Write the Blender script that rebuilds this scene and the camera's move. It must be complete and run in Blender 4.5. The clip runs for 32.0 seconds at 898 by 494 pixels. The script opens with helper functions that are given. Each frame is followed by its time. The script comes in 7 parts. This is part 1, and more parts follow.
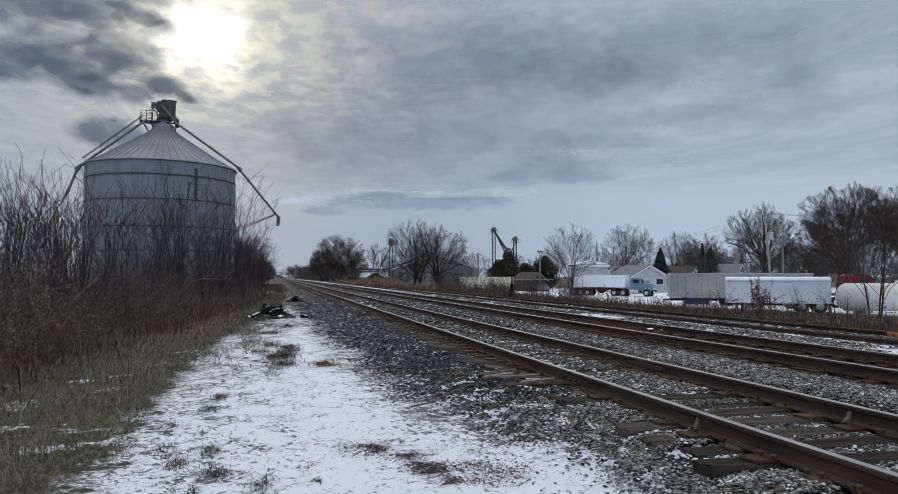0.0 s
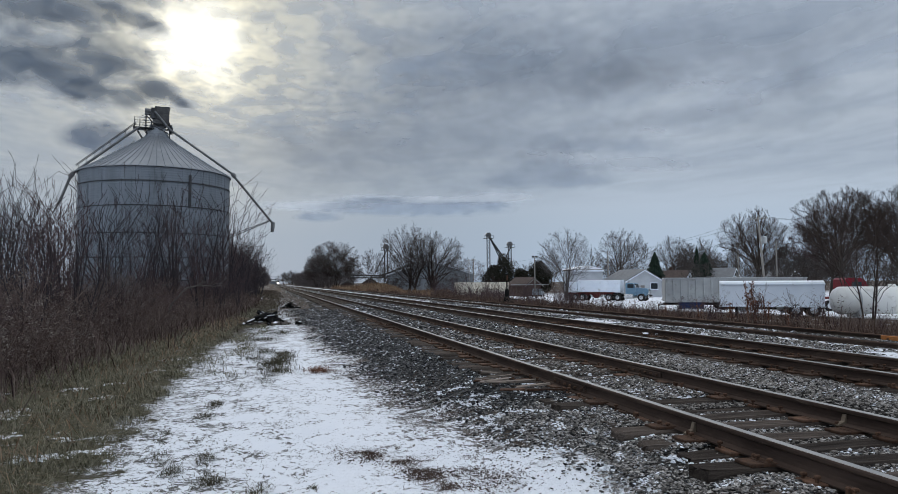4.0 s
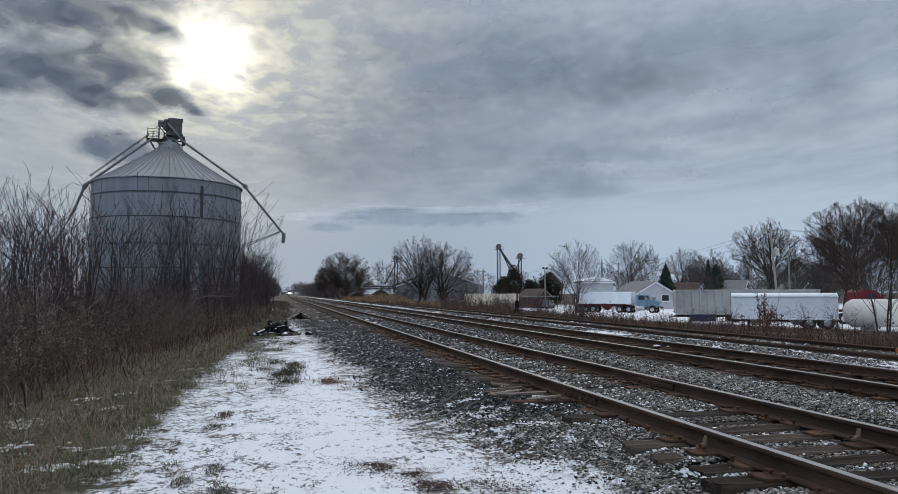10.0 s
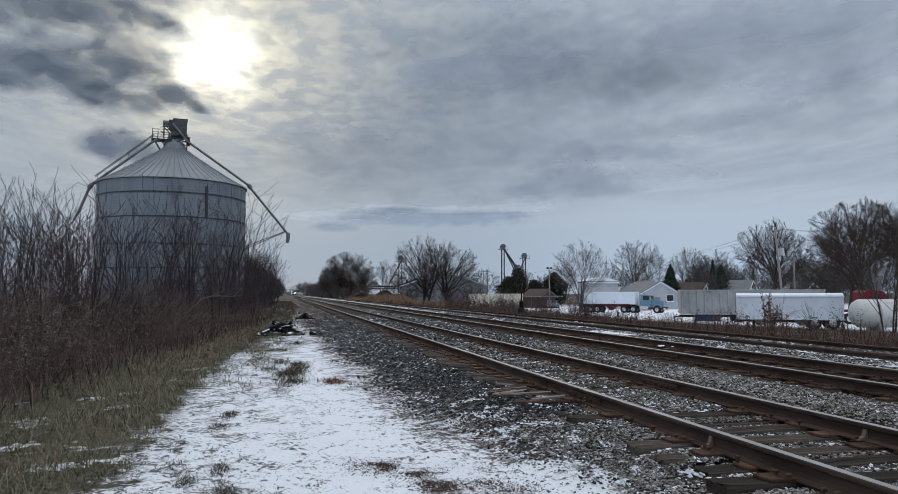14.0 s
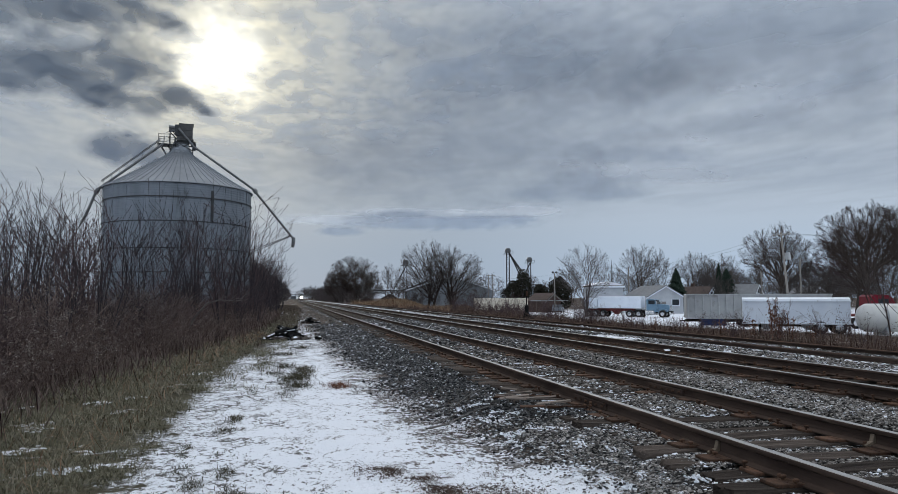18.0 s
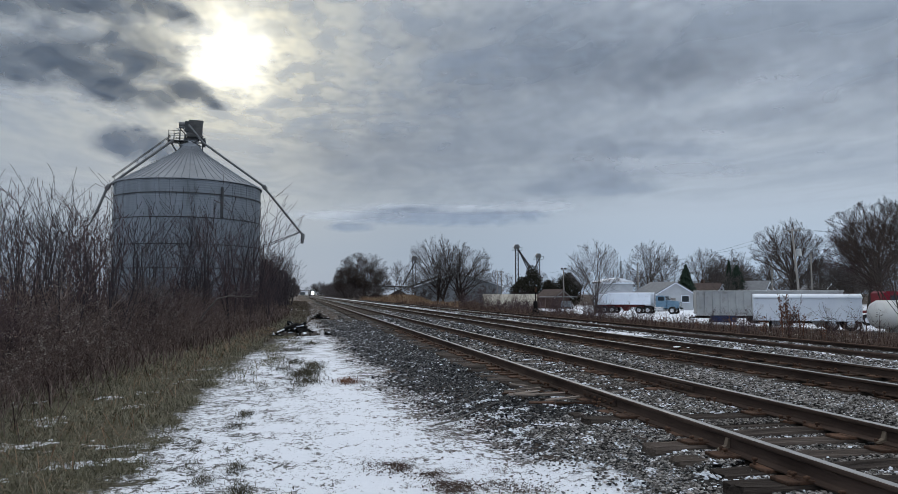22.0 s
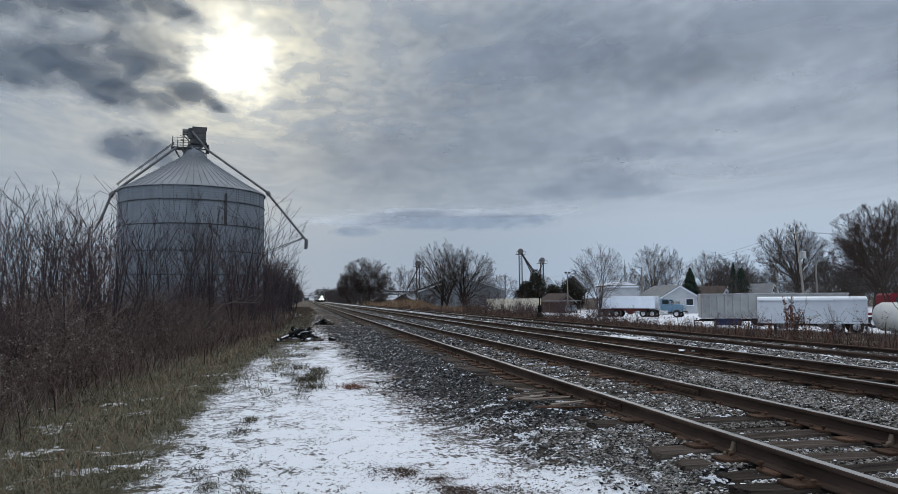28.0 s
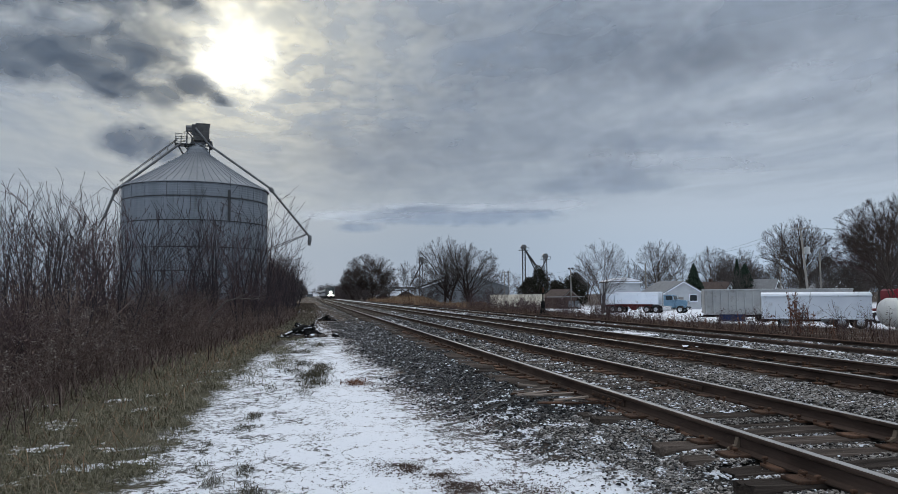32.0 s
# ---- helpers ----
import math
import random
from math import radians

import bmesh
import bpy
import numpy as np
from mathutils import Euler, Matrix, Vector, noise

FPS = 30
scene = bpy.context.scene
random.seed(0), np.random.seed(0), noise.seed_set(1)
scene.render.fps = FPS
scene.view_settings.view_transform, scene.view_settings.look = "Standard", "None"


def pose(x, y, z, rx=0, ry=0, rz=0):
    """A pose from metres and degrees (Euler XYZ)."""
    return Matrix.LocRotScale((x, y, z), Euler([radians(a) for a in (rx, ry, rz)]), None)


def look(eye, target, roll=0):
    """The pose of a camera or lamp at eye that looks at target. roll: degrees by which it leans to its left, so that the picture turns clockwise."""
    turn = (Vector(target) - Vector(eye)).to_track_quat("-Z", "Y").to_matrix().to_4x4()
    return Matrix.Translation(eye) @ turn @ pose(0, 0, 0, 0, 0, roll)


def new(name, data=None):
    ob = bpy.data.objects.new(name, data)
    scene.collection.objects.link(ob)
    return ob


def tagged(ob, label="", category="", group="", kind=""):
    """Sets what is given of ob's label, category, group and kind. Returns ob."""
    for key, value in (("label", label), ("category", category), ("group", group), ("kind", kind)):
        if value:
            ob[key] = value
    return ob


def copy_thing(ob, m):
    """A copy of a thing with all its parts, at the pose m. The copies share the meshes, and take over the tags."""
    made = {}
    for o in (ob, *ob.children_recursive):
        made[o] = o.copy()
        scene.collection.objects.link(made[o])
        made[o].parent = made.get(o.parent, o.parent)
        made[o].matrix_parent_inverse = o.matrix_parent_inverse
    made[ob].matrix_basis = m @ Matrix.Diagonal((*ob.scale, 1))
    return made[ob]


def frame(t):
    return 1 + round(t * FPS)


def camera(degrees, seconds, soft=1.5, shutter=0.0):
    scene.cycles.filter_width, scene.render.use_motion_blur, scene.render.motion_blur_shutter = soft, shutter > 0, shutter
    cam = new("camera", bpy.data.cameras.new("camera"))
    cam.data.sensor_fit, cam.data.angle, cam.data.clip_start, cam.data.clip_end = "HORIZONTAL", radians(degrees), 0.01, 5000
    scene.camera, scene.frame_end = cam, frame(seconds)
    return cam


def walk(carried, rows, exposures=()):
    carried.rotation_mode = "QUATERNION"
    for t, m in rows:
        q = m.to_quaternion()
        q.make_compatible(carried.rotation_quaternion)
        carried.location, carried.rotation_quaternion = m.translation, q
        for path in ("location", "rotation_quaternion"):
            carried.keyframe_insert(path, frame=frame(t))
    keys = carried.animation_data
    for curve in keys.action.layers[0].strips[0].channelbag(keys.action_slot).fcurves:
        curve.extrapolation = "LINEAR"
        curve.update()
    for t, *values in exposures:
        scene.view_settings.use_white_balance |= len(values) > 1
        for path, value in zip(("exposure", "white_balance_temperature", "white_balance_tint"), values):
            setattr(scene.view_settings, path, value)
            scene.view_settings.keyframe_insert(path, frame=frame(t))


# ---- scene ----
cam = camera(64.6, 32.0, 0.6)
PATH = [
    (0.0, pose(0.008, 0, 1.6, 92.401, 0.000, -13.676)),
    (0.5, pose(0.008, 0, 1.6, 92.569, 0.122, -13.677)),
    (1.0, pose(0.007, 0, 1.6, 92.713, 0.218, -13.662)),
    (1.5, pose(0.007, 0, 1.6, 92.801, 0.273, -13.694)),
    (2.0, pose(0.007, 0, 1.6, 92.831, 0.310, -13.782)),
    (2.5, pose(0.007, 0, 1.6, 92.819, 0.321, -13.909)),
    (3.0, pose(0.007, 0, 1.6, 92.803, 0.348, -14.014)),
    (3.5, pose(0.006, 0, 1.6, 92.799, 0.353, -14.046)),
    (5.5, pose(0.005, 0, 1.6, 93.282, 0.074, -14.199)),
    (6.0, pose(0.005, 0, 1.6, 93.442, 0.072, -14.171)),
    (6.5, pose(0.005, 0, 1.6, 93.597, 0.031, -14.030)),
    (7.0, pose(0.005, 0, 1.6, 93.739, 0.035, -13.776)),
    (7.5, pose(0.004, 0, 1.6, 93.856, 0.053, -13.497)),
    (8.0, pose(0.004, 0, 1.6, 93.927, 0.057, -13.278)),
    (8.5, pose(0.004, 0, 1.6, 93.937, 0.052, -13.156)),
    (9.0, pose(0.003, 0, 1.6, 93.905, 0.067, -13.142)),
    (9.5, pose(0.003, 0, 1.6, 93.843, 0.092, -13.196)),
    (10.0, pose(0.003, 0, 1.6, 93.753, 0.106, -13.278)),
    (10.5, pose(0.003, 0, 1.6, 93.643, 0.091, -13.340)),
    (11.0, pose(0.003, 0, 1.6, 93.555, 0.096, -13.355)),
    (11.5, pose(0.002, 0, 1.6, 93.506, 0.099, -13.323)),
    (12.0, pose(0.002, 0, 1.6, 93.506, 0.101, -13.245)),
    (12.5, pose(0.002, 0, 1.6, 93.547, 0.111, -13.154)),
    (13.0, pose(0.001, 0, 1.6, 93.603, 0.109, -13.079)),
    (13.5, pose(0.001, 0, 1.6, 93.673, 0.106, -13.017)),
    (14.0, pose(0.001, 0, 1.6, 93.754, 0.089, -12.940)),
    (14.5, pose(0.001, 0, 1.6, 93.857, 0.062, -12.847)),
    (16.5, pose(-0.000, 0, 1.6, 94.039, 0.016, -12.412)),
    (17.0, pose(-0.001, 0, 1.6, 94.074, 0.049, -12.442)),
    (17.5, pose(-0.001, 0, 1.6, 94.096, 0.085, -12.503)),
    (18.0, pose(-0.001, 0, 1.6, 94.102, 0.096, -12.533)),
    (18.5, pose(-0.001, 0, 1.6, 94.060, 0.055, -12.450)),
    (19.0, pose(-0.001, 0, 1.6, 93.964, 0.003, -12.227)),
    (19.5, pose(-0.002, 0, 1.6, 93.852, -0.009, -11.920)),
    (20.0, pose(-0.002, 0, 1.6, 93.767, -0.024, -11.639)),
    (20.5, pose(-0.002, 0, 1.6, 93.726, -0.035, -11.474)),
    (21.0, pose(-0.003, 0, 1.6, 93.736, -0.038, -11.492)),
    (21.5, pose(-0.003, 0, 1.6, 93.764, -0.008, -11.638)),
    (22.0, pose(-0.003, 0, 1.6, 93.793, 0.026, -11.822)),
    (22.5, pose(-0.003, 0, 1.6, 93.846, 0.066, -11.969)),
    (23.0, pose(-0.003, 0, 1.6, 93.922, 0.131, -12.019)),
    (23.5, pose(-0.004, 0, 1.6, 94.003, 0.173, -11.961)),
    (24.0, pose(-0.004, 0, 1.6, 94.082, 0.178, -11.836)),
    (24.5, pose(-0.004, 0, 1.6, 94.152, 0.174, -11.686)),
    (25.0, pose(-0.005, 0, 1.6, 94.202, 0.167, -11.498)),
    (25.5, pose(-0.005, 0, 1.6, 94.229, 0.141, -11.275)),
    (27.5, pose(-0.006, 0, 1.6, 94.197, 0.280, -11.289)),
    (28.0, pose(-0.006, 0, 1.6, 94.175, 0.382, -11.510)),
    (28.5, pose(-0.006, 0, 1.6, 94.144, 0.493, -11.664)),
    (29.0, pose(-0.007, 0, 1.6, 94.104, 0.568, -11.702)),
    (29.5, pose(-0.007, 0, 1.6, 94.048, 0.575, -11.622)),
    (30.0, pose(-0.007, 0, 1.6, 93.989, 0.532, -11.492)),
    (30.5, pose(-0.007, 0, 1.6, 93.952, 0.496, -11.372)),
    (31.0, pose(-0.007, 0, 1.6, 93.913, 0.472, -11.291)),
    (31.5, pose(-0.008, 0, 1.6, 93.882, 0.458, -11.256)),
    (32.0, pose(-0.008, 0, 1.6, 93.857, 0.438, -11.245)),
]
walk(cam, PATH)

# ---- world, sun, exposure ----
SUN_AZ, SUN_EL = radians(-5.6), radians(18.2)
SUN_DIR = Vector((math.sin(SUN_AZ) * math.cos(SUN_EL), math.cos(SUN_AZ) * math.cos(SUN_EL), math.sin(SUN_EL)))
scene.view_settings.exposure = 0.0


class Nodes:
    """Short names for building a node tree."""

    def __init__(self, tree):
        self.tree = tree
        tree.nodes.clear()

    def add(self, kind, **values):
        node = self.tree.nodes.new(kind)
        for key, value in values.items():
            node.inputs[key.replace("_", " ")].default_value = value
        return node

    def link(self, a, b):
        self.tree.links.new(a, b)

    def put(self, socket, value):
        if isinstance(value, bpy.types.NodeSocket):
            self.tree.links.new(value, socket)
        elif value is not None:
            socket.default_value = value

    def math(self, op, a, b=None, c=None, clamp=False):
        node = self.tree.nodes.new("ShaderNodeMath")
        node.operation, node.use_clamp = op, clamp
        for socket, value in zip(node.inputs, (a, b, c)):
            self.put(socket, value)
        return node.outputs[0]

    def vec(self, op, a, b=None):
        node = self.tree.nodes.new("ShaderNodeVectorMath")
        node.operation = op
        self.put(node.inputs[0], a)
        self.put(node.inputs[1], b)
        return node.outputs["Value"] if op in ("DOT_PRODUCT", "LENGTH") else node.outputs[0]

    def step(self, x, lo, hi, to_lo=0.0, to_hi=1.0):
        node = self.tree.nodes.new("ShaderNodeMapRange")
        node.interpolation_type = "SMOOTHSTEP"
        for socket, value in zip(node.inputs, (x, lo, hi, to_lo, to_hi)):
            self.put(socket, value)
        return node.outputs[0]

    def mix(self, fac, a, b, how="MIX"):
        node = self.tree.nodes.new("ShaderNodeMix")
        node.data_type, node.blend_type = "RGBA", how
        self.put(node.inputs[0], fac)
        self.put(node.inputs[6], (*a, 1) if isinstance(a, tuple) else a)
        self.put(node.inputs[7], (*b, 1) if isinstance(b, tuple) else b)
        return node.outputs[2]

    def noise(self, where, scale, detail=4.0, rough=0.55, warp=0.0):
        node = self.tree.nodes.new("ShaderNodeTexNoise")
        self.put(node.inputs["Vector"], where)
        node.inputs["Scale"].default_value, node.inputs["Detail"].default_value = scale, detail
        node.inputs["Roughness"].default_value, node.inputs["Distortion"].default_value = rough, warp
        return node.outputs["Fac"]

    def stretch(self, where, x, y, z):
        return self.vec("MULTIPLY", where, (x, y, z))

    def split(self, where):
        node = self.tree.nodes.new("ShaderNodeSeparateXYZ")
        self.put(node.inputs[0], where)
        return node.outputs


def make_world():
    world = bpy.data.worlds.new("world")
    world.use_nodes = True
    n = Nodes(world.node_tree)
    out = n.add("ShaderNodeOutputWorld")
    way = n.vec("NORMALIZE", n.add("ShaderNodeTexCoord").outputs["Generated"])
    sky = n.tree.nodes.new("ShaderNodeTexSky")
    sky.sky_type, sky.sun_disc = "NISHITA", False
    sky.sun_elevation, sky.sun_rotation = SUN_EL, SUN_AZ
    x, y, z = n.split(way)
    high = n.step(z, 0.36, 0.80)
    low = n.step(z, 0.0, 0.2)
    veil = n.mix(low, (0.300, 0.394, 0.522), (0.352, 0.410, 0.486))
    veil = n.mix(n.step(x, 0.12, 0.55), veil, n.mix(1.0, veil, (1.38, 1.34, 1.30), "MULTIPLY"))
    veil = n.mix(high, veil, (1.25, 1.30, 1.38))
    # the sky away from the sun is clearer and brighter
    veil = n.mix(n.step(y, 0.1, -0.7), veil, n.mix(1.0, veil, (2.0, 2.03, 2.08), "MULTIPLY"))
    # towards the sun the thin cloud glows
    angle = n.math("ARCCOSINE", n.math("MINIMUM", n.vec("DOT_PRODUCT", way, tuple(SUN_DIR)), 0.99999))
    fray = n.noise(way, 22.0, 5, 0.6, 0.4)
    rough_angle = n.math("ADD", angle, n.math("MULTIPLY", n.math("SUBTRACT", fray, 0.5), 0.09))
    core = n.math("EXPONENT", n.math("MULTIPLY", n.math("POWER", n.math("DIVIDE", rough_angle, 0.044), 2.0), -1.0))
    halo = n.math("MULTIPLY", n.math("EXPONENT", n.math("DIVIDE", rough_angle, -0.122)), n.step(z, 0.05, 0.26, 0.22, 1.08))
    glow = n.mix(1.0, n.mix(core, (0, 0, 0), (1.9, 1.9, 1.82)), n.mix(halo, (0, 0, 0), (1.20, 0.99, 0.45)), "ADD")
    total = n.mix(1.0, n.mix(0.002, veil, sky.outputs[0]), glow, "ADD")
    back = n.add("ShaderNodeBackground")
    n.link(total, back.inputs["Color"])
    back.inputs["Strength"].default_value = 0.95
    n.link(back.outputs[0], out.inputs[0])
    scene.world = world


make_world()
sun = new("sun", bpy.data.lights.new("sun", "SUN"))
sun.data.energy, sun.data.angle, sun.data.color = 1.2, radians(11), (1.0, 0.93, 0.82)
sun.matrix_world = look(SUN_DIR * 200, (0, 0, 0))


# ---- materials ----
def surface(name, a, b, rough=0.8, metal=0.0, scale=3.0, fine=40.0, bump=0.25, depth=0.01, c=None, per_piece=0.0, stretch=None, spec=0.15):
    """A surface that varies between a and b at two scales, with fine relief; c: a stain colour in patches."""
    m = bpy.data.materials.new(name)
    m.use_nodes = True
    n = Nodes(m.node_tree)
    out, body = n.add("ShaderNodeOutputMaterial"), n.add("ShaderNodeBsdfPrincipled")
    where = n.add("ShaderNodeTexCoord").outputs["Object"]
    if stretch:
        where = n.stretch(where, *stretch)
    big, small = n.noise(where, scale, 5, 0.6), n.noise(where, fine, 3, 0.6)
    fac = n.math("ADD", n.math("MULTIPLY", n.step(big, 0.3, 0.7), 0.65), n.math("MULTIPLY", small, 0.35), clamp=True)
    colour = n.mix(fac, a, b)
    if c:
        colour = n.mix(n.step(n.noise(where, scale * 1.7, 6, 0.7, 0.4), 0.55, 0.72), colour, c)
    if per_piece:
        pick = n.tree.nodes.new("ShaderNodeObjectInfo").outputs["Random"]
        colour = n.mix(1.0, colour, n.mix(pick, (1 - per_piece,) * 3, (1 + per_piece,) * 3), "MULTIPLY")
    n.link(colour, body.inputs["Base Color"])
    body.inputs["Metallic"].default_value = metal
    body.inputs["Specular IOR Level"].default_value = spec
    n.put(body.inputs["Roughness"], n.math("ADD", n.math("MULTIPLY", small, 0.25), rough - 0.12, clamp=True))
    if bump:
        relief = n.add("ShaderNodeBump", Strength=bump, Distance=depth)
        n.link(n.math("ADD", big, small), relief.inputs["Height"])
        n.link(relief.outputs[0], body.inputs["Normal"])
    n.link(body.outputs[0], out.inputs[0])
    return m


def islands(name, colours, rough=0.85, snow=0.0, spread=1.0, patch=1.2):
    """Many loose pieces in one mesh, each of its own shade; snow lies on part of the upward sides."""
    m = bpy.data.materials.new(name)
    m.use_nodes = True
    n = Nodes(m.node_tree)
    out, body = n.add("ShaderNodeOutputMaterial"), n.add("ShaderNodeBsdfPrincipled")
    geo = n.add("ShaderNodeNewGeometry")
    ramp = n.tree.nodes.new("ShaderNodeValToRGB")
    for i, colour in enumerate(colours):
        e = ramp.color_ramp.elements[i] if i < 2 else ramp.color_ramp.elements.new(0.5)
        e.color = (*colour, 1)
    for i, e in enumerate(list(ramp.color_ramp.elements)):
        e.position = i / (len(colours) - 1)
    n.link(geo.outputs["Random Per Island"], ramp.inputs[0])
    place = geo.outputs["Position"]
    grain = n.noise(place, 60, 3, 0.6)
    colour = n.mix(n.math("MULTIPLY", grain, 0.5), ramp.outputs[0], (0.02, 0.02, 0.02))
    if snow:
        up = n.split(geo.outputs["Normal"])[2]
        lie = n.math("ADD", n.noise(place, patch, 4, 0.65), n.math("MULTIPLY", geo.outputs["Random Per Island"], 0.08))
        fac = n.math("MULTIPLY", n.step(up, 0.45, 0.75), n.step(lie, 1.02 - snow, 1.1 - snow))
        lump = n.math("MULTIPLY", n.step(geo.outputs["Random Per Island"], 0.94, 0.945), n.step(n.noise(place, 1.6, 3, 0.6), 0.44, 0.56))
        colour = n.mix(n.math("MAXIMUM", fac, lump), colour, (0.80, 0.83, 0.88))
    n.link(colour, body.inputs["Base Color"])
    body.inputs["Roughness"].default_value = rough
    body.inputs["Specular IOR Level"].default_value = 0.06
    n.link(body.outputs[0], out.inputs[0])
    return m


def glass_dark(name, tint=(0.03, 0.035, 0.04)):
    m = bpy.data.materials.new(name)
    m.use_nodes = True
    n = Nodes(m.node_tree)
    out, body = n.add("ShaderNodeOutputMaterial"), n.add("ShaderNodeBsdfPrincipled")
    body.inputs["Base Color"].default_value, body.inputs["Roughness"].default_value = (*tint, 1), 0.15
    body.inputs["Specular IOR Level"].default_value = 0.12
    n.link(body.outputs[0], out.inputs[0])
    return m


def glowing(name, colour, power):
    m = bpy.data.materials.new(name)
    m.use_nodes = True
    n = Nodes(m.node_tree)
    out, lamp = n.add("ShaderNodeOutputMaterial"), n.add("ShaderNodeEmission")
    lamp.inputs["Color"].default_value, lamp.inputs["Strength"].default_value = (*colour, 1), power
    n.link(lamp.outputs[0], out.inputs[0])
    return m


def ground_material():
    """Snow, grass, gravel and dirt, told apart by the lie of the land."""
    m = bpy.data.materials.new("ground")
    m.use_nodes = True
    n = Nodes(m.node_tree)
    out, body = n.add("ShaderNodeOutputMaterial"), n.add("ShaderNodeBsdfPrincipled")
    geo = n.add("ShaderNodeNewGeometry")
    place = geo.outputs["Position"]
    x, y, z = n.split(place)
    wide, mid, fine = n.noise(place, 0.35, 4, 0.6), n.noise(place, 2.2, 5, 0.65, 0.3), n.noise(place, 16, 4, 0.65)
    flecks = n.noise(n.stretch(place, 15.0, 12.0, 1.0), 1.0, 7, 0.78, 0.9)
    grass = n.mix(n.step(fine, 0.3, 0.7), n.mix(mid, (0.026, 0.026, 0.014), (0.055, 0.05, 0.03)), n.mix(mid, (0.06, 0.056, 0.032), (0.14, 0.12, 0.08)))
    litter = n.mix(mid, (0.032, 0.022, 0.016), (0.080, 0.057, 0.041))
    # gravel is near-black: the shade between loose stones is put into its colour
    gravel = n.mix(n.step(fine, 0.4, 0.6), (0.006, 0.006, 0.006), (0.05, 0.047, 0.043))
    snow = n.mix(mid, (0.74, 0.77, 0.82), (0.86, 0.88, 0.91))
    edge = n.math("ADD", n.math("MULTIPLY", n.math("SUBTRACT", mid, 0.5), 2.0), n.math("MULTIPLY", n.math("SUBTRACT", fine, 0.5), 0.7))
    edge = n.math("ADD", edge, n.math("MULTIPLY", n.math("SUBTRACT", wide, 0.5), 0.9))
    edge = n.math("ADD", edge, n.math("MULTIPLY", n.math("SUBTRACT", flecks, 0.5), 0.9))
    wx = n.math("ADD", x, edge)
    # the verge and the brush
    colour = n.mix(n.step(wx, -4.6, -3.2), litter, grass)
    colour = n.mix(n.step(wx, -1.8, -1.2), colour, n.mix(fine, (0.022, 0.020, 0.016), (0.075, 0.062, 0.048)))
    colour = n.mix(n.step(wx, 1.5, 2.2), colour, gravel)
    colour = n.mix(n.math("MULTIPLY", n.step(wx, 0.4, 1.2), n.step(wx, 2.9, 2.3)), colour, litter)
    colour = n.mix(n.step(wx, 13.2, 14.6), colour, litter)
    colour = n.mix(n.math("MULTIPLY", n.step(y, 40.0, 75.0), n.step(x, 2.2, 1.4)), colour, litter)
    # the path narrows a little away from here
    left = n.math("ADD", n.math("MULTIPLY", n.step(y, 14.0, 30.0), 0.8), -1.55)
    right = n.math("ADD", n.math("MULTIPLY", n.step(y, 6.5, 17.0), -0.16), n.math("ADD", n.math("MULTIPLY", n.step(y, 6.6, 5.9), 0.42), 1.98))
    right = n.math("ADD", right, n.math("MULTIPLY", n.step(y, 11.0, 9.0), 0.16))
    right = n.math("ADD", right, n.math("MULTIPLY", n.step(y, 17.0, 60.0), -0.55))
    path = n.math("MULTIPLY", n.step(n.math("SUBTRACT", wx, left), -0.08, 0.12), n.step(n.math("SUBTRACT", wx, right), 0.16, -0.10))
    far = n.step(y, 20.0, 46.0)
    far = n.math("MULTIPLY", far, n.step(n.math("ADD", x, n.math("MULTIPLY", edge, 0.5)), 1.0, 0.2))
    path = n.math("MULTIPLY", path, n.step(n.math("ADD", y, n.math("MULTIPLY", edge, 9.0)), 100.0, 55.0))
    path = n.math("MULTIPLY", path, n.math("SUBTRACT", 1.0, n.math("MULTIPLY", n.step(y, 13.0, 36.0), n.step(mid, 0.47, 0.56, 0.0, 0.9))))
    path = n.math("MULTIPLY", path, n.step(n.math("ADD", n.math("MULTIPLY", far, 0.42), mid), 0.86, 0.72))
    worn = n.math("ADD", n.math("MULTIPLY", mid, 0.50), n.math("MULTIPLY", n.step(x, 0.9, -1.6), 0.07))
    worn = n.math("ADD", worn, n.math("MULTIPLY", n.step(n.math("SUBTRACT", x, right), -1.2, -0.4), n.step(y, 5.8, 7.4, 0.02, 0.10)))
    worn = n.math("ADD", worn, n.math("MULTIPLY", n.step(y, 9.0, 30.0), 0.05))
    bare = n.math("MULTIPLY", n.step(n.math("ADD", flecks, worn), 0.825, 0.865), 0.92)
    on_path = n.math("MULTIPLY", path, n.math("SUBTRACT", 1.0, bare))
    # snow on the yard, on the open field and in scraps elsewhere
    yard = n.math("MULTIPLY", n.step(n.math("ADD", n.math("ADD", x, n.math("MULTIPLY", n.math("MINIMUM", n.math("SUBTRACT", y, 72.0), 0.0), 0.32)), n.math("MULTIPLY", edge, 2.0)), 30.0, 34.0), n.step(n.math("ADD", flecks, n.math("MULTIPLY", wide, 0.3)), 0.86, 0.76))
    yard = n.math("MULTIPLY", yard, n.step(y, 175.0, 120.0))
    field = n.math("MULTIPLY", n.step(x, -13.0, -17.0), n.step(mid, 0.62, 0.45))
    verge = n.math("MULTIPLY", n.step(n.math("ADD", mid, n.math("MULTIPLY", wide, 0.6)), 0.90, 0.96), n.math("MULTIPLY", n.step(x, -9.0, -2.5), n.step(fine, 0.44, 0.60)))
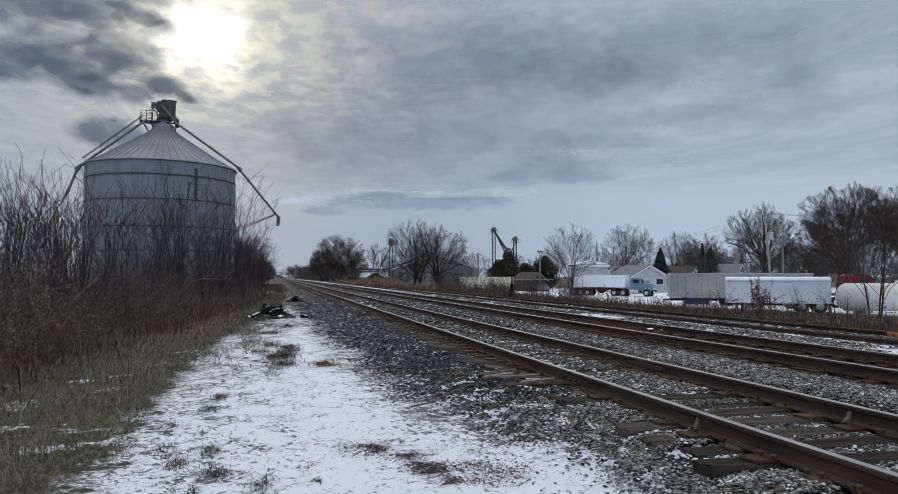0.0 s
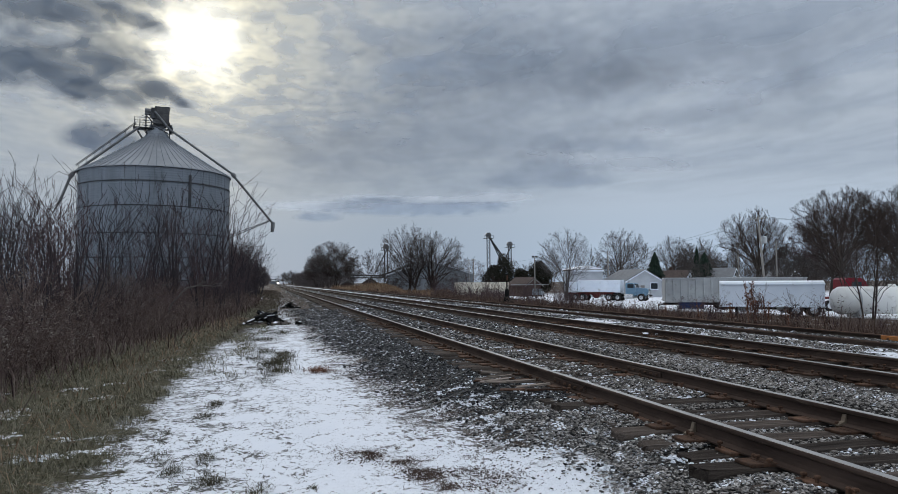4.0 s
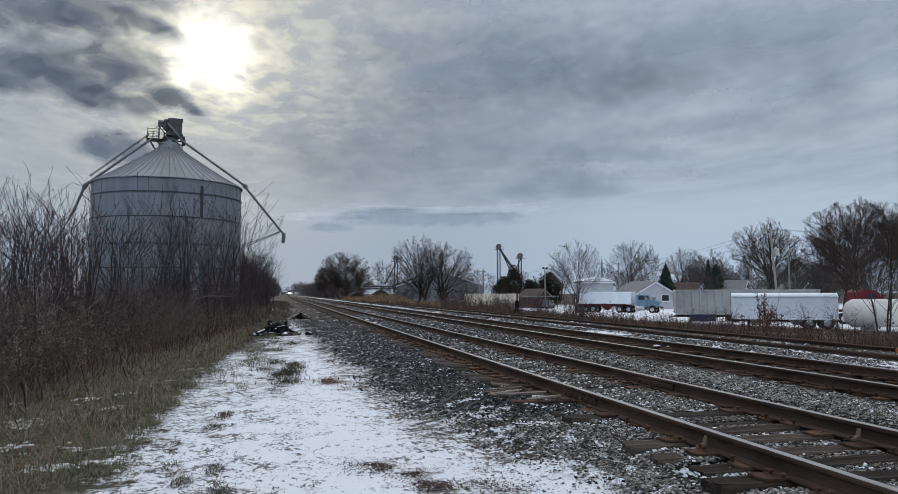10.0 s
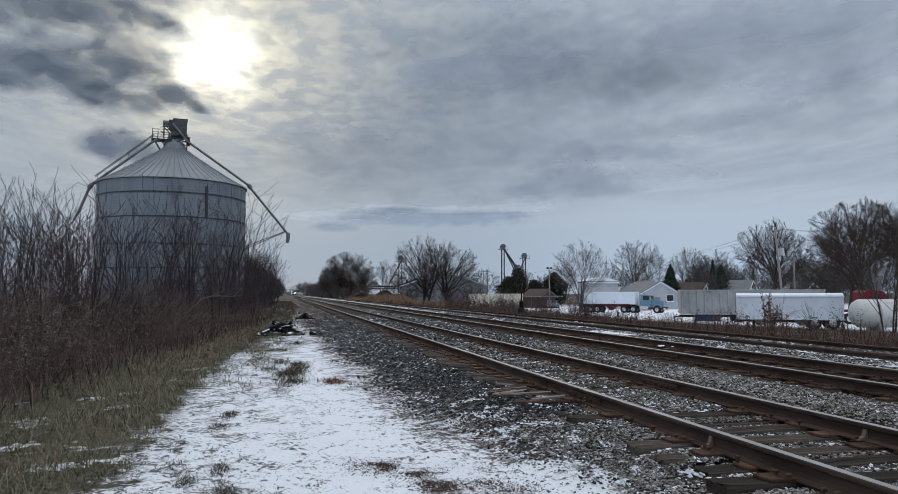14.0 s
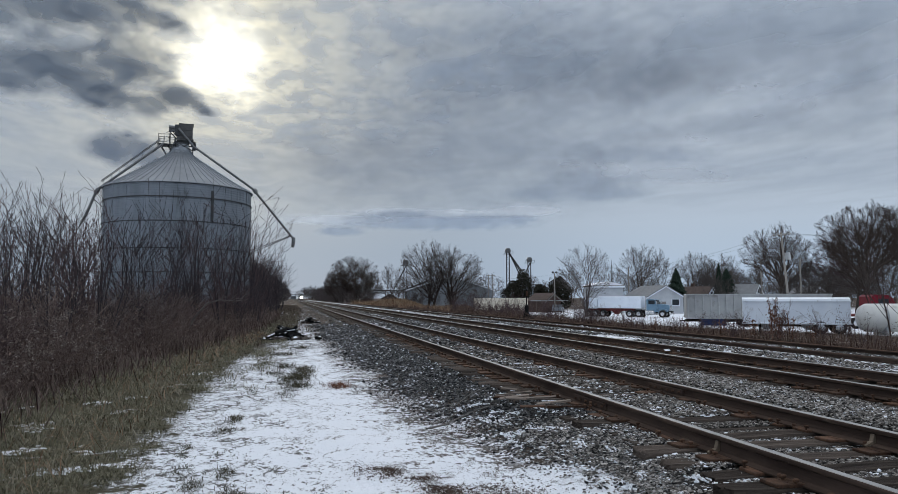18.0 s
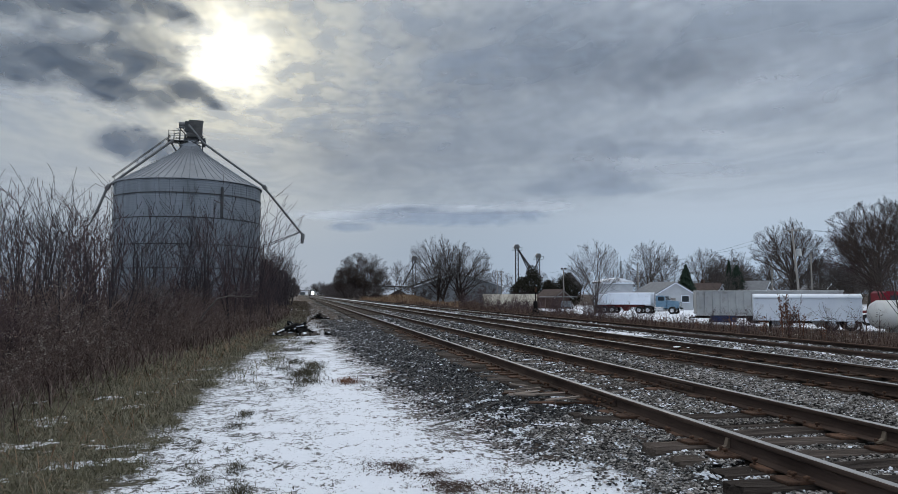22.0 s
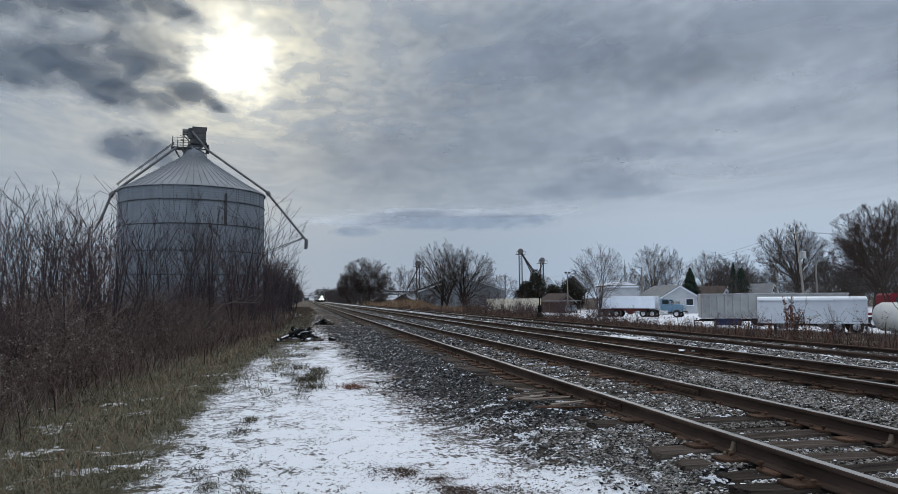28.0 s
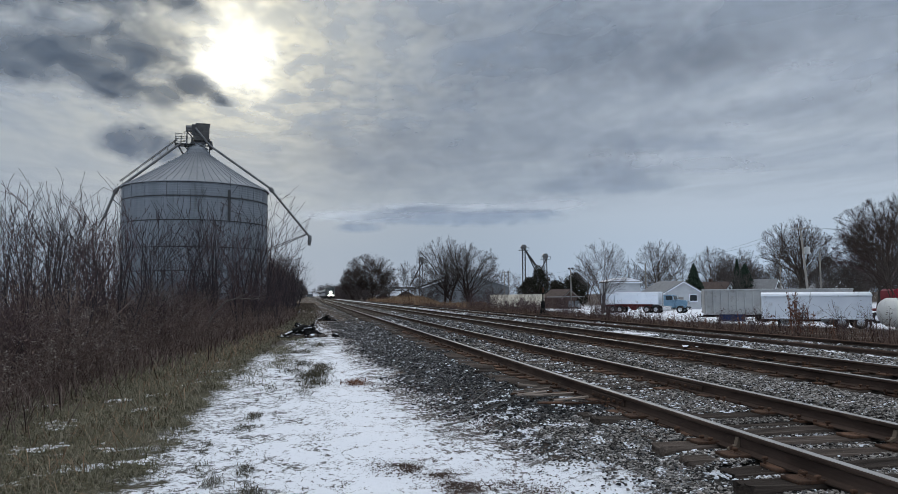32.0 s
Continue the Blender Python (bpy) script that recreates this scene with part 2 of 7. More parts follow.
    scraps = n.math("MULTIPLY", n.step(n.math("ADD", fine, n.math("MULTIPLY", wide, 0.7)), 0.93, 1.02), n.step(x, 2.0, 10.0))
    scraps = n.math("MULTIPLY", scraps, n.step(x, 26.0, 14.0))
    sifted = n.math("MULTIPLY", n.math("MULTIPLY", n.step(x, 1.9, 2.4), n.step(x, 5.4, 5.0)), n.math("MULTIPLY", n.step(n.math("ADD", mid, n.math("MULTIPLY", flecks, 0.5)), 0.845, 0.87), n.step(y, 16.0, 8.0)))
    scraps = n.math("MAXIMUM", scraps, sifted)
    far_side = n.math("MULTIPLY", n.math("MULTIPLY", n.step(x, 8.9, 9.4), n.step(x, 11.2, 10.9)), n.step(mid, 0.42, 0.56))
    white = n.math("MAXIMUM", n.math("MAXIMUM", on_path, yard), n.math("MAXIMUM", n.math("MAXIMUM", field, far_side), n.math("MAXIMUM", verge, scraps)))
    colour = n.mix(white, colour, snow)
    n.link(colour, body.inputs["Base Color"])
    body.inputs["Roughness"].default_value = 0.9
    body.inputs["Specular IOR Level"].default_value = 0.15
    relief = n.add("ShaderNodeBump", Strength=0.55, Distance=0.03)
    n.link(n.math("ADD", n.math("ADD", fine, n.math("MULTIPLY", white, 0.6)), n.math("MULTIPLY", flecks, 0.8)), relief.inputs["Height"])
    n.link(relief.outputs[0], body.inputs["Normal"])
    n.link(body.outputs[0], out.inputs[0])
    return m


def thin_cloud(n, fac, colour):
    """Cloud that daylight shines through, as dense as fac."""
    out = n.add("ShaderNodeOutputMaterial")
    clear, thick, mix = n.add("ShaderNodeBsdfTransparent"), n.add("ShaderNodeBsdfTranslucent"), n.add("ShaderNodeMixShader")
    n.put(thick.inputs["Color"], (*colour, 1) if isinstance(colour, tuple) else colour)
    n.link(fac, mix.inputs[0])
    n.link(clear.outputs[0], mix.inputs[1])
    n.link(thick.outputs[0], mix.inputs[2])
    n.link(mix.outputs[0], out.inputs[0])


def layer_material(colour):
    """The whole layer: broad soft patches, and small ripples in the part towards the sun."""
    m = bpy.data.materials.new("cloud_layer")
    m.use_nodes = True
    n = Nodes(m.node_tree)
    where = n.add("ShaderNodeTexCoord").outputs["Object"]
    x, y, z = n.split(where)
    rim = n.math("SQRT", n.math("ADD", n.math("MULTIPLY", x, x), n.math("MULTIPLY", y, y)))
    big = n.noise(n.stretch(where, 1.0, 0.6, 1.0), 0.0017, 4, 0.5, 0.6)
    mid = n.noise(n.stretch(where, 1.0, 0.55, 1.0), 0.0062, 3, 0.5, 0.8)
    small = n.noise(n.stretch(where, 1.0, 0.62, 1.0), 0.026, 2, 0.5, 0.2)
    rippled = n.math("MULTIPLY", n.step(rim, 1750.0, 950.0), n.step(x, 520.0, 120.0, 0.22, 1.0))
    fac = n.math("ADD", n.math("MULTIPLY", n.step(big, 0.32, 0.64), 0.30), n.math("MULTIPLY", n.step(mid, 0.30, 0.70), 0.27))
    fac = n.math("ADD", n.math("ADD", fac, 0.20), n.math("MULTIPLY", n.math("SUBTRACT", n.step(small, 0.34, 0.66), 0.5), n.math("MULTIPLY", rippled, 0.30)))
    fac = n.math("MULTIPLY", fac, n.step(rim, 3000.0, 1300.0))
    thin_cloud(n, fac, colour)
    return m


def bank_material(shade, rim_shade, lobes, dense, fray, seed, soft):
    """One bank: rounded lobes run together, frayed at the rim. Lobes: middle, half widths and tilt, in degrees as seen from the path."""
    m = bpy.data.materials.new("cloud_bank")
    m.use_nodes = True
    n = Nodes(m.node_tree)
    local = n.add("ShaderNodeTexCoord").outputs["UV"]
    u, v, w = n.split(local)
    near = None
    for cu, cv, ru, rv, tilt in lobes:
        c, k = math.cos(radians(-tilt)), math.sin(radians(-tilt))
        du, dv = n.math("SUBTRACT", u, cu), n.math("SUBTRACT", v, cv)
        along = n.math("ADD", n.math("MULTIPLY", du, c / ru), n.math("MULTIPLY", dv, k / ru))
        across = n.math("ADD", n.math("MULTIPLY", du, -k / rv), n.math("MULTIPLY", dv, c / rv))
        d = n.math("SQRT", n.math("ADD", n.math("MULTIPLY", along, along), n.math("MULTIPLY", across, across)))
        near = d if near is None else n.math("SMOOTH_MIN", near, d, 0.35)
    shifted = n.vec("ADD", n.stretch(local, 1.0, 1.7, 1.0), (seed, seed * 1.3, 0.0))
    curl, wisp = n.noise(shifted, 0.36, 3, 0.5, 0.6), n.noise(shifted, 0.95, 4, 0.55, 0.5)
    edge = n.math("ADD", near, n.math("MULTIPLY", n.math("SUBTRACT", curl, 0.5), fray * 2.0))
    edge = n.math("ADD", edge, n.math("MULTIPLY", n.math("SUBTRACT", wisp, 0.5), fray * 1.05))
    body = n.step(edge, 1.0 + soft, 1.0 - soft)
    body = n.math("MULTIPLY", body, n.step(near, 1.55, 1.25))
    deep = n.math("MULTIPLY", body, n.step(curl, 0.72, 0.30, 0.70, 1.0))
    thin_cloud(n, n.math("MULTIPLY", deep, dense), n.mix(body, rim_shade, shade))
    return m


M_GROUND = ground_material()
M_STONE = islands("ballast", [(0.008, 0.0075, 0.007), (0.030, 0.027, 0.025), (0.095, 0.087, 0.080), (0.20, 0.182, 0.166), (0.44, 0.405, 0.365)], snow=0.385, patch=4.0)
M_STONE_DARK = islands("dark_ballast", [(0.005, 0.0055, 0.0065), (0.013, 0.0135, 0.015), (0.038, 0.039, 0.042), (0.078, 0.079, 0.081), (0.23, 0.226, 0.22)], snow=0.38, patch=5.0)
M_STONE_PALE = islands("pale_ballast", [(0.010, 0.009, 0.0085), (0.055, 0.049, 0.045), (0.16, 0.146, 0.133), (0.34, 0.316, 0.290), (0.64, 0.605, 0.565)], snow=0.39, patch=3.5)
M_TIE = surface("tie_wood", (0.018, 0.0142, 0.012), (0.120, 0.096, 0.080), 0.85, 0, 5, 60, 0.6, 0.02, (0.15, 0.122, 0.10), 0.5, (0.3, 4.0, 4.0), 0.1)
M_RAIL = surface("rail_steel", (0.032, 0.0225, 0.0185), (0.094, 0.066, 0.053), 0.9, 0.0, 3, 50, 0.25, 0.003, (0.095, 0.070, 0.055), 0.0, (1.0, 0.35, 2.0), 0.04)
M_HEAD = surface("rail_head", (0.28, 0.275, 0.27), (0.42, 0.41, 0.40), 0.48, 0.6, 2, 80, 0.05, 0.001)
M_RUST = surface("rusty_iron", (0.038, 0.023, 0.017), (0.135, 0.074, 0.046), 0.85, 0.1, 14, 120, 0.5, 0.006, (0.055, 0.042, 0.034), 0.4)
M_BRACE = surface("weathered_casting", (0.13, 0.10, 0.074), (0.22, 0.175, 0.13), 0.8, 0.1, 12, 90, 0.3, 0.004, (0.12, 0.07, 0.045))
M_GALV = surface("galvanised_wall", (0.15, 0.168, 0.188), (0.22, 0.243, 0.268), 0.5, 0.35, 0.8, 12, 0.0, 0.01, (0.10, 0.108, 0.115), 0.0, (1.0, 1.0, 0.14))
M_ROOF = surface("galvanised_roof", (0.21, 0.225, 0.24), (0.30, 0.315, 0.33), 0.42, 0.5, 0.5, 6, 0.05, 0.01, (0.22, 0.23, 0.24))
M_RING = surface("dark_steel", (0.045, 0.047, 0.05), (0.08, 0.082, 0.085), 0.6, 0.3, 3, 40, 0.1)
M_HEAD_BOX = surface("weathered_steel", (0.055, 0.055, 0.056), (0.12, 0.118, 0.114), 0.6, 0.25, 2.5, 30, 0.15, 0.006, (0.16, 0.15, 0.14))
M_SPOUT = surface("spout_steel", (0.11, 0.115, 0.12), (0.19, 0.19, 0.19), 0.5, 0.4, 1.5, 20, 0.1)
M_BARK = surface("bark", (0.045, 0.036, 0.031), (0.095, 0.078, 0.068), 0.9, 0, 4, 40, 0.4, 0.02)
M_TWIG = surface("twig", (0.028, 0.024, 0.027), (0.062, 0.052, 0.055), 0.9, 0, 4, 40, 0)
# Paler than near twigs: the haze of distance is put into this colour.
M_TWIG_HAZED = surface("hazed_far_twig", (0.055, 0.048, 0.047), (0.105, 0.091, 0.087), 0.9, 0, 4, 40, 0)
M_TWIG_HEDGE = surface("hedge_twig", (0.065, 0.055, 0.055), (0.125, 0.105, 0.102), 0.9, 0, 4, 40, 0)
M_TWIG_PALE = surface("pale_twig", (0.09, 0.078, 0.07), (0.17, 0.15, 0.135), 0.9, 0, 4, 40, 0)
M_TWIG_OAK = surface("oak_twig", (0.035, 0.026, 0.023), (0.070, 0.052, 0.045), 0.9, 0, 4, 40, 0)
M_TWIG_RED = surface("red_twig", (0.052, 0.036, 0.038), (0.108, 0.074, 0.074), 0.9, 0, 2, 40, 0)
M_NEEDLE = surface("needles", (0.010, 0.018, 0.013), (0.025, 0.040, 0.028), 0.9, 0, 3, 30, 0)
M_DULLGREEN = surface("dull_evergreen", (0.018, 0.018, 0.013), (0.040, 0.036, 0.026), 0.9, 0, 3, 30, 0)
M_WEED = islands("dry_weeds", [(0.042, 0.026, 0.026), (0.086, 0.053, 0.050), (0.138, 0.092, 0.080), (0.27, 0.215, 0.18)])
M_WEED_RED = islands("trackside_weeds", [(0.038, 0.020, 0.017), (0.072, 0.040, 0.032), (0.115, 0.070, 0.053), (0.18, 0.128, 0.10)])
M_DEADLEAF = islands("dead_leaves", [(0.050, 0.033, 0.030), (0.10, 0.064, 0.052), (0.16, 0.108, 0.085), (0.27, 0.20, 0.16)])
M_PALEBLUE = surface("pale_metal_siding", (0.19, 0.21, 0.23), (0.25, 0.272, 0.292), 0.6, 0.1, 0.6, 10, 0.1)
M_GRASS = islands("verge_grass", [(0.044, 0.048, 0.022), (0.098, 0.099, 0.050), (0.165, 0.152, 0.092), (0.36, 0.325, 0.25)])
M_FARGRASS = islands("dull_grass", [(0.038, 0.028, 0.021), (0.068, 0.052, 0.038), (0.105, 0.080, 0.060), (0.18, 0.145, 0.112)])
M_TAN = islands("tan_grass", [(0.15, 0.078, 0.046), (0.25, 0.150, 0.092), (0.36, 0.26, 0.17)])
M_SEED = islands("seed_fluff", [(0.15, 0.122, 0.104), (0.27, 0.225, 0.19), (0.42, 0.37, 0.325)])
M_TUFT = islands("tuft_grass", [(0.024, 0.024, 0.014), (0.055, 0.054, 0.030), (0.12, 0.105, 0.07)])
M_RUSTPLANT = islands("rusty_plant", [(0.13, 0.055, 0.032), (0.23, 0.105, 0.062)])
M_WHITE = surface("white_paint", (0.70, 0.755, 0.83), (0.80, 0.85, 0.91), 0.5, 0, 0.8, 12, 0.05, 0.005, (0.48, 0.49, 0.50))
M_CREAM = surface("cream_paint", (0.55, 0.50, 0.41), (0.66, 0.61, 0.51), 0.7, 0, 0.6, 10, 0.1)
M_LITTER = islands("bark_litter", [(0.028, 0.018, 0.015), (0.074, 0.047, 0.037), (0.16, 0.116, 0.094)])
M_TANKWHITE = surface("tank_paint", (0.72, 0.71, 0.67), (0.80, 0.79, 0.75), 0.5, 0, 0.8, 12, 0.05, 0.005, (0.5, 0.47, 0.42))
M_SIDING = surface("grey_white_siding", (0.36, 0.38, 0.405), (0.47, 0.49, 0.515), 0.7, 0, 0.8, 12, 0.1)
M_WORN = surface("weathered_siding", (0.15, 0.14, 0.13), (0.25, 0.235, 0.22), 0.8, 0, 1.2, 15, 0.1)
M_GREYPANEL = surface("grey_panel", (0.30, 0.31, 0.31), (0.42, 0.43, 0.43), 0.55, 0.1, 0.7, 10, 0.1, 0.005, (0.25, 0.24, 0.23))
M_SNOW = surface("snow_cover", (0.76, 0.79, 0.84), (0.87, 0.89, 0.92), 0.9, 0, 1.5, 15, 0.3, 0.02)
M_BLACK = surface("black_rubber", (0.012, 0.012, 0.012), (0.03, 0.03, 0.03), 0.8, 0, 4, 40, 0.1)
M_RED = surface("red_paint", (0.12, 0.006, 0.014), (0.17, 0.010, 0.020), 0.4, 0, 2, 20, 0.05)
M_MAROON = surface("maroon_paint", (0.10, 0.02, 0.02), (0.16, 0.04, 0.035), 0.6, 0, 2, 20, 0.1)
M_BLUE = surface("light_blue_paint", (0.12, 0.21, 0.29), (0.18, 0.28, 0.37), 0.3, 0.1, 2, 20, 0.02)
M_DARKBLUE = surface("dark_blue_paint", (0.015, 0.025, 0.07), (0.03, 0.045, 0.11), 0.5, 0, 2, 20, 0.05)
M_CHROME = surface("bright_metal", (0.5, 0.5, 0.5), (0.65, 0.65, 0.65), 0.25, 0.9, 3, 30, 0.02)
M_SHINGLE = surface("brown_shingles", (0.06, 0.045, 0.04), (0.11, 0.085, 0.075), 0.9, 0, 2, 25, 0.3)
M_GREYROOF = surface("grey_shingles", (0.16, 0.165, 0.17), (0.24, 0.245, 0.25), 0.9, 0, 2, 25, 0.3)
M_BRICK = surface("dark_brick", (0.06, 0.038, 0.033), (0.10, 0.07, 0.06), 0.9, 0, 2, 25, 0.3)
M_POLE = surface("pole_wood", (0.16, 0.145, 0.13), (0.27, 0.25, 0.23), 0.9, 0, 2, 30, 0.3, 0.01, None, 0.2, (3, 3, 0.4))
M_PLANK = surface("grey_plank", (0.15, 0.12, 0.10), (0.30, 0.25, 0.21), 0.9, 0, 4, 50, 0.3, 0.01, None, 0.3, (0.5, 4, 4))
M_STICK = surface("dead_stick", (0.06, 0.05, 0.043), (0.14, 0.12, 0.105), 0.9, 0, 6, 50, 0.3, 0.005)
M_GREYSTICK = surface("bleached_stick", (0.085, 0.08, 0.075), (0.20, 0.19, 0.175), 0.9, 0, 6, 50, 0.3, 0.005)
M_CHAR = surface("charred_tie", (0.004, 0.004, 0.004), (0.014, 0.013, 0.0125), 0.8, 0, 6, 50, 0.5, 0.02)
M_ORANGE = surface("orange_paint", (0.34, 0.12, 0.035), (0.46, 0.19, 0.06), 0.6, 0, 8, 60, 0.1, 0.005, (0.3, 0.12, 0.05))
M_GLASS = glass_dark("dark_glass")
M_SILVER = surface("stainless", (0.30, 0.31, 0.33), (0.40, 0.41, 0.43), 0.35, 0.7, 2, 20, 0.05)
M_LOCO = surface("grey_blue_paint", (0.022, 0.027, 0.030), (0.040, 0.047, 0.050), 0.45, 0.1, 2, 20, 0.05)
M_LAMP = glowing("headlamp", (1.0, 0.95, 0.84), 60.0)


# ---- mesh helpers ----
def mesh_of(name, verts, faces, mat, smooth=False):
    """verts: N x 3; faces: one array M x k, or a list of such arrays."""
    me = bpy.data.meshes.new(name)
    verts = np.asarray(verts, np.float32).reshape(-1, 3)
    groups = [np.asarray(f, np.int32) for f in (faces if isinstance(faces[0], np.ndarray) and faces[0].ndim == 2 else [faces]) if len(f)]
    loops = np.concatenate([g.ravel() for g in groups])
    sizes = np.concatenate([np.full(len(g), g.shape[1], np.int32) for g in groups])
    me.vertices.add(len(verts))
    me.vertices.foreach_set("co", verts.ravel())
    me.loops.add(len(loops))
    me.loops.foreach_set("vertex_index", loops)
    me.polygons.add(len(sizes))
    me.polygons.foreach_set("loop_start", np.concatenate([[0], np.cumsum(sizes)[:-1]]).astype(np.int32))
    me.polygons.foreach_set("use_smooth", np.full(len(sizes), smooth))
    me.materials.append(mat)
    me.update(calc_edges=True)
    return me


class Shape:
    """Pieces gathered into one mesh."""

    def __init__(self):
        self.v, self.f = [], []

    def add(self, verts, faces, m=None):
        base = len(self.v)
        self.v += [tuple((m @ Vector(p)) if m else p) for p in verts]
        self.f += [tuple(base + i for i in face) for face in faces]
        return self

    def box(self, x, y, z, sx, sy, sz, bevel=0.0, m=None):
        """A box of that size round a centre, with chamfered edges."""
        h, b = (sx / 2, sy / 2, sz / 2), min(bevel, sx / 3, sy / 3, sz / 3)
        if b <= 0:
            vs = [(x + i * h[0], y + j * h[1], z + k * h[2]) for i in (-1, 1) for j in (-1, 1) for k in (-1, 1)]
            return self.add(vs, [(0, 1, 3, 2), (4, 6, 7, 5), (0, 4, 5, 1), (2, 3, 7, 6), (0, 2, 6, 4), (1, 5, 7, 3)], m)
        vs, at = [], {}
        for i in (-1, 1):
            for j in (-1, 1):
                for k in (-1, 1):
                    for a in range(3):
                        s = [c * (h[n] - (0 if n == a else b)) for n, c in enumerate((i, j, k))]
                        at[i, j, k, a] = len(vs)
                        vs.append((x + s[0], y + s[1], z + s[2]))
        fs = []
        for a in range(3):
            u, w = (a + 1) % 3, (a + 2) % 3
            for s in (-1, 1):
                ring = []
                for p, q in ((-1, -1), (1, -1), (1, 1), (-1, 1)):
                    c = [0, 0, 0]
                    c[a], c[u], c[w] = s, p, q
                    ring.append(at[c[0], c[1], c[2], a])
                fs.append(tuple(ring if s > 0 else ring[::-1]))
            for p in (-1, 1):
                for q in (-1, 1):
                    c0, c1 = [0, 0, 0], [0, 0, 0]
                    c0[a], c1[a], c0[u], c1[u], c0[w], c1[w] = -1, 1, p, p, q, q
                    ring = (at[(*c0, u)], at[(*c1, u)], at[(*c1, w)], at[(*c0, w)])
                    fs.append(ring if p * q > 0 else ring[::-1])
        for i in (-1, 1):
            for j in (-1, 1):
                for k in (-1, 1):
                    ring = [at[i, j, k, a] for a in range(3)]
                    fs.append(tuple(ring if i * j * k > 0 else ring[::-1]))
        return self.add(vs, fs, m)

    def tube(self, points, radius, sides=8, closed=True, m=None):
        """A round bar along points; radius: one, or one for each point."""
        pts = [Vector(p) for p in points]
        radii = radius if isinstance(radius, (list, tuple)) else [radius] * len(pts)
        vs, fs = [], []
        for i, p in enumerate(pts):
            way = (pts[min(i + 1, len(pts) - 1)] - pts[max(i - 1, 0)]).normalized()
            side = way.cross(Vector((0, 0, 1)) if abs(way.z) < 0.9 else Vector((1, 0, 0))).normalized()
            other = way.cross(side)
            vs += [p + radii[i] * (math.cos(a) * side + math.sin(a) * other) for a in (2 * math.pi * k / sides for k in range(sides))]
        for i in range(len(pts) - 1):
            for k in range(sides):
                a, b = i * sides + k, i * sides + (k + 1) % sides
                fs.append((a, b, b + sides, a + sides))
        if closed:
            fs += [tuple(range(sides))[::-1], tuple(range(len(vs) - sides, len(vs)))]
        return self.add(vs, fs, m)

    def lathe(self, rings, sides=32, caps=True, m=None):
        """Rings of (radius, z) round the z axis."""
        vs = [(r * math.cos(2 * math.pi * k / sides), r * math.sin(2 * math.pi * k / sides), z) for r, z in rings for k in range(sides)]
        fs = [(i * sides + k, i * sides + (k + 1) % sides, (i + 1) * sides + (k + 1) % sides, (i + 1) * sides + k) for i in range(len(rings) - 1) for k in range(sides)]
        if caps:
            fs += [tuple(range(sides))[::-1], tuple(range(len(vs) - sides, len(vs)))]
        return self.add(vs, fs, m)

    def prism(self, outline, y0, y1, m=None):
        """An outline in x and z, drawn out along y."""
        k = len(outline)
        vs = [(x, y0, z) for x, z in outline] + [(x, y1, z) for x, z in outline]
        fs = [(i, (i + 1) % k, k + (i + 1) % k, k + i) for i in range(k)] + [tuple(range(k))[::-1], tuple(range(k, 2 * k))]
        return self.add(vs, fs, m)

    def mesh(self, name, mat, smooth=False):
        me = bpy.data.meshes.new(name)
        me.from_pydata(self.v, [], self.f)
        me.materials.append(mat)
        if smooth:
            me.polygons.foreach_set("use_smooth", [True] * len(me.polygons))
        me.update()
        return me


def part(name, shape, mat, parent, label="", smooth=False):
    """One mesh object under a thing or under a part. shape: a Shape or a finished mesh."""
    ob = new(name, shape.mesh(name, mat, smooth) if isinstance(shape, Shape) else shape)
    ob.parent = parent
    return tagged(ob, label)


def thing(name, m, label, category, group="", kind=""):
    ob = new(name)
    ob.empty_display_size = 0.2
    ob.matrix_basis = m
    return tagged(ob, label, category, group, kind)


def sticks(name, segs, mat, sides=3):
    """One mesh of many tapered sticks, each a row of x0 y0 z0 x1 y1 z1 r0 r1."""
    s = np.asarray(segs, float).reshape(-1, 8)
    p, q, r = s[:, :3], s[:, 3:6], s[:, 6:]
    way = q - p
    way /= np.maximum(np.linalg.norm(way, axis=1, keepdims=True), 1e-9)
    ref = np.where(np.abs(way[:, 2:]) < 0.9, [[0, 0, 1.0]], [[1.0, 0, 0]])
    side = np.cross(way, ref)
    side /= np.linalg.norm(side, axis=1, keepdims=True)
    other = np.cross(way, side)
    verts = np.zeros((len(s), 2, sides, 3))
    for k in range(sides):
        a = 2 * math.pi * k / sides
        ring = math.cos(a) * side + math.sin(a) * other
        verts[:, 0, k], verts[:, 1, k] = p + ring * r[:, :1], q + ring * r[:, 1:]
    base = np.arange(len(s))[:, None] * 2 * sides
    faces = np.concatenate([base + np.array([[k, (k + 1) % sides, sides + (k + 1) % sides, sides + k]]) for k in range(sides)])
    return mesh_of(name, verts.reshape(-1, 3), faces, mat, True)


def ground_z(x, y):
    """Height of the land: a level path, the raised bed of the tracks, a lower yard beyond."""
    x = np.asarray(x, float)

    def ease(a, b):
        t = np.clip((x - a) / (b - a), 0, 1)
        return t * t * (3 - 2 * t)

    between = 0.13 * ease(5.5, 5.85) * (1 - ease(6.65, 7.0)) + 0.15 * ease(9.45, 9.8) * (1 - ease(12.75, 13.2))
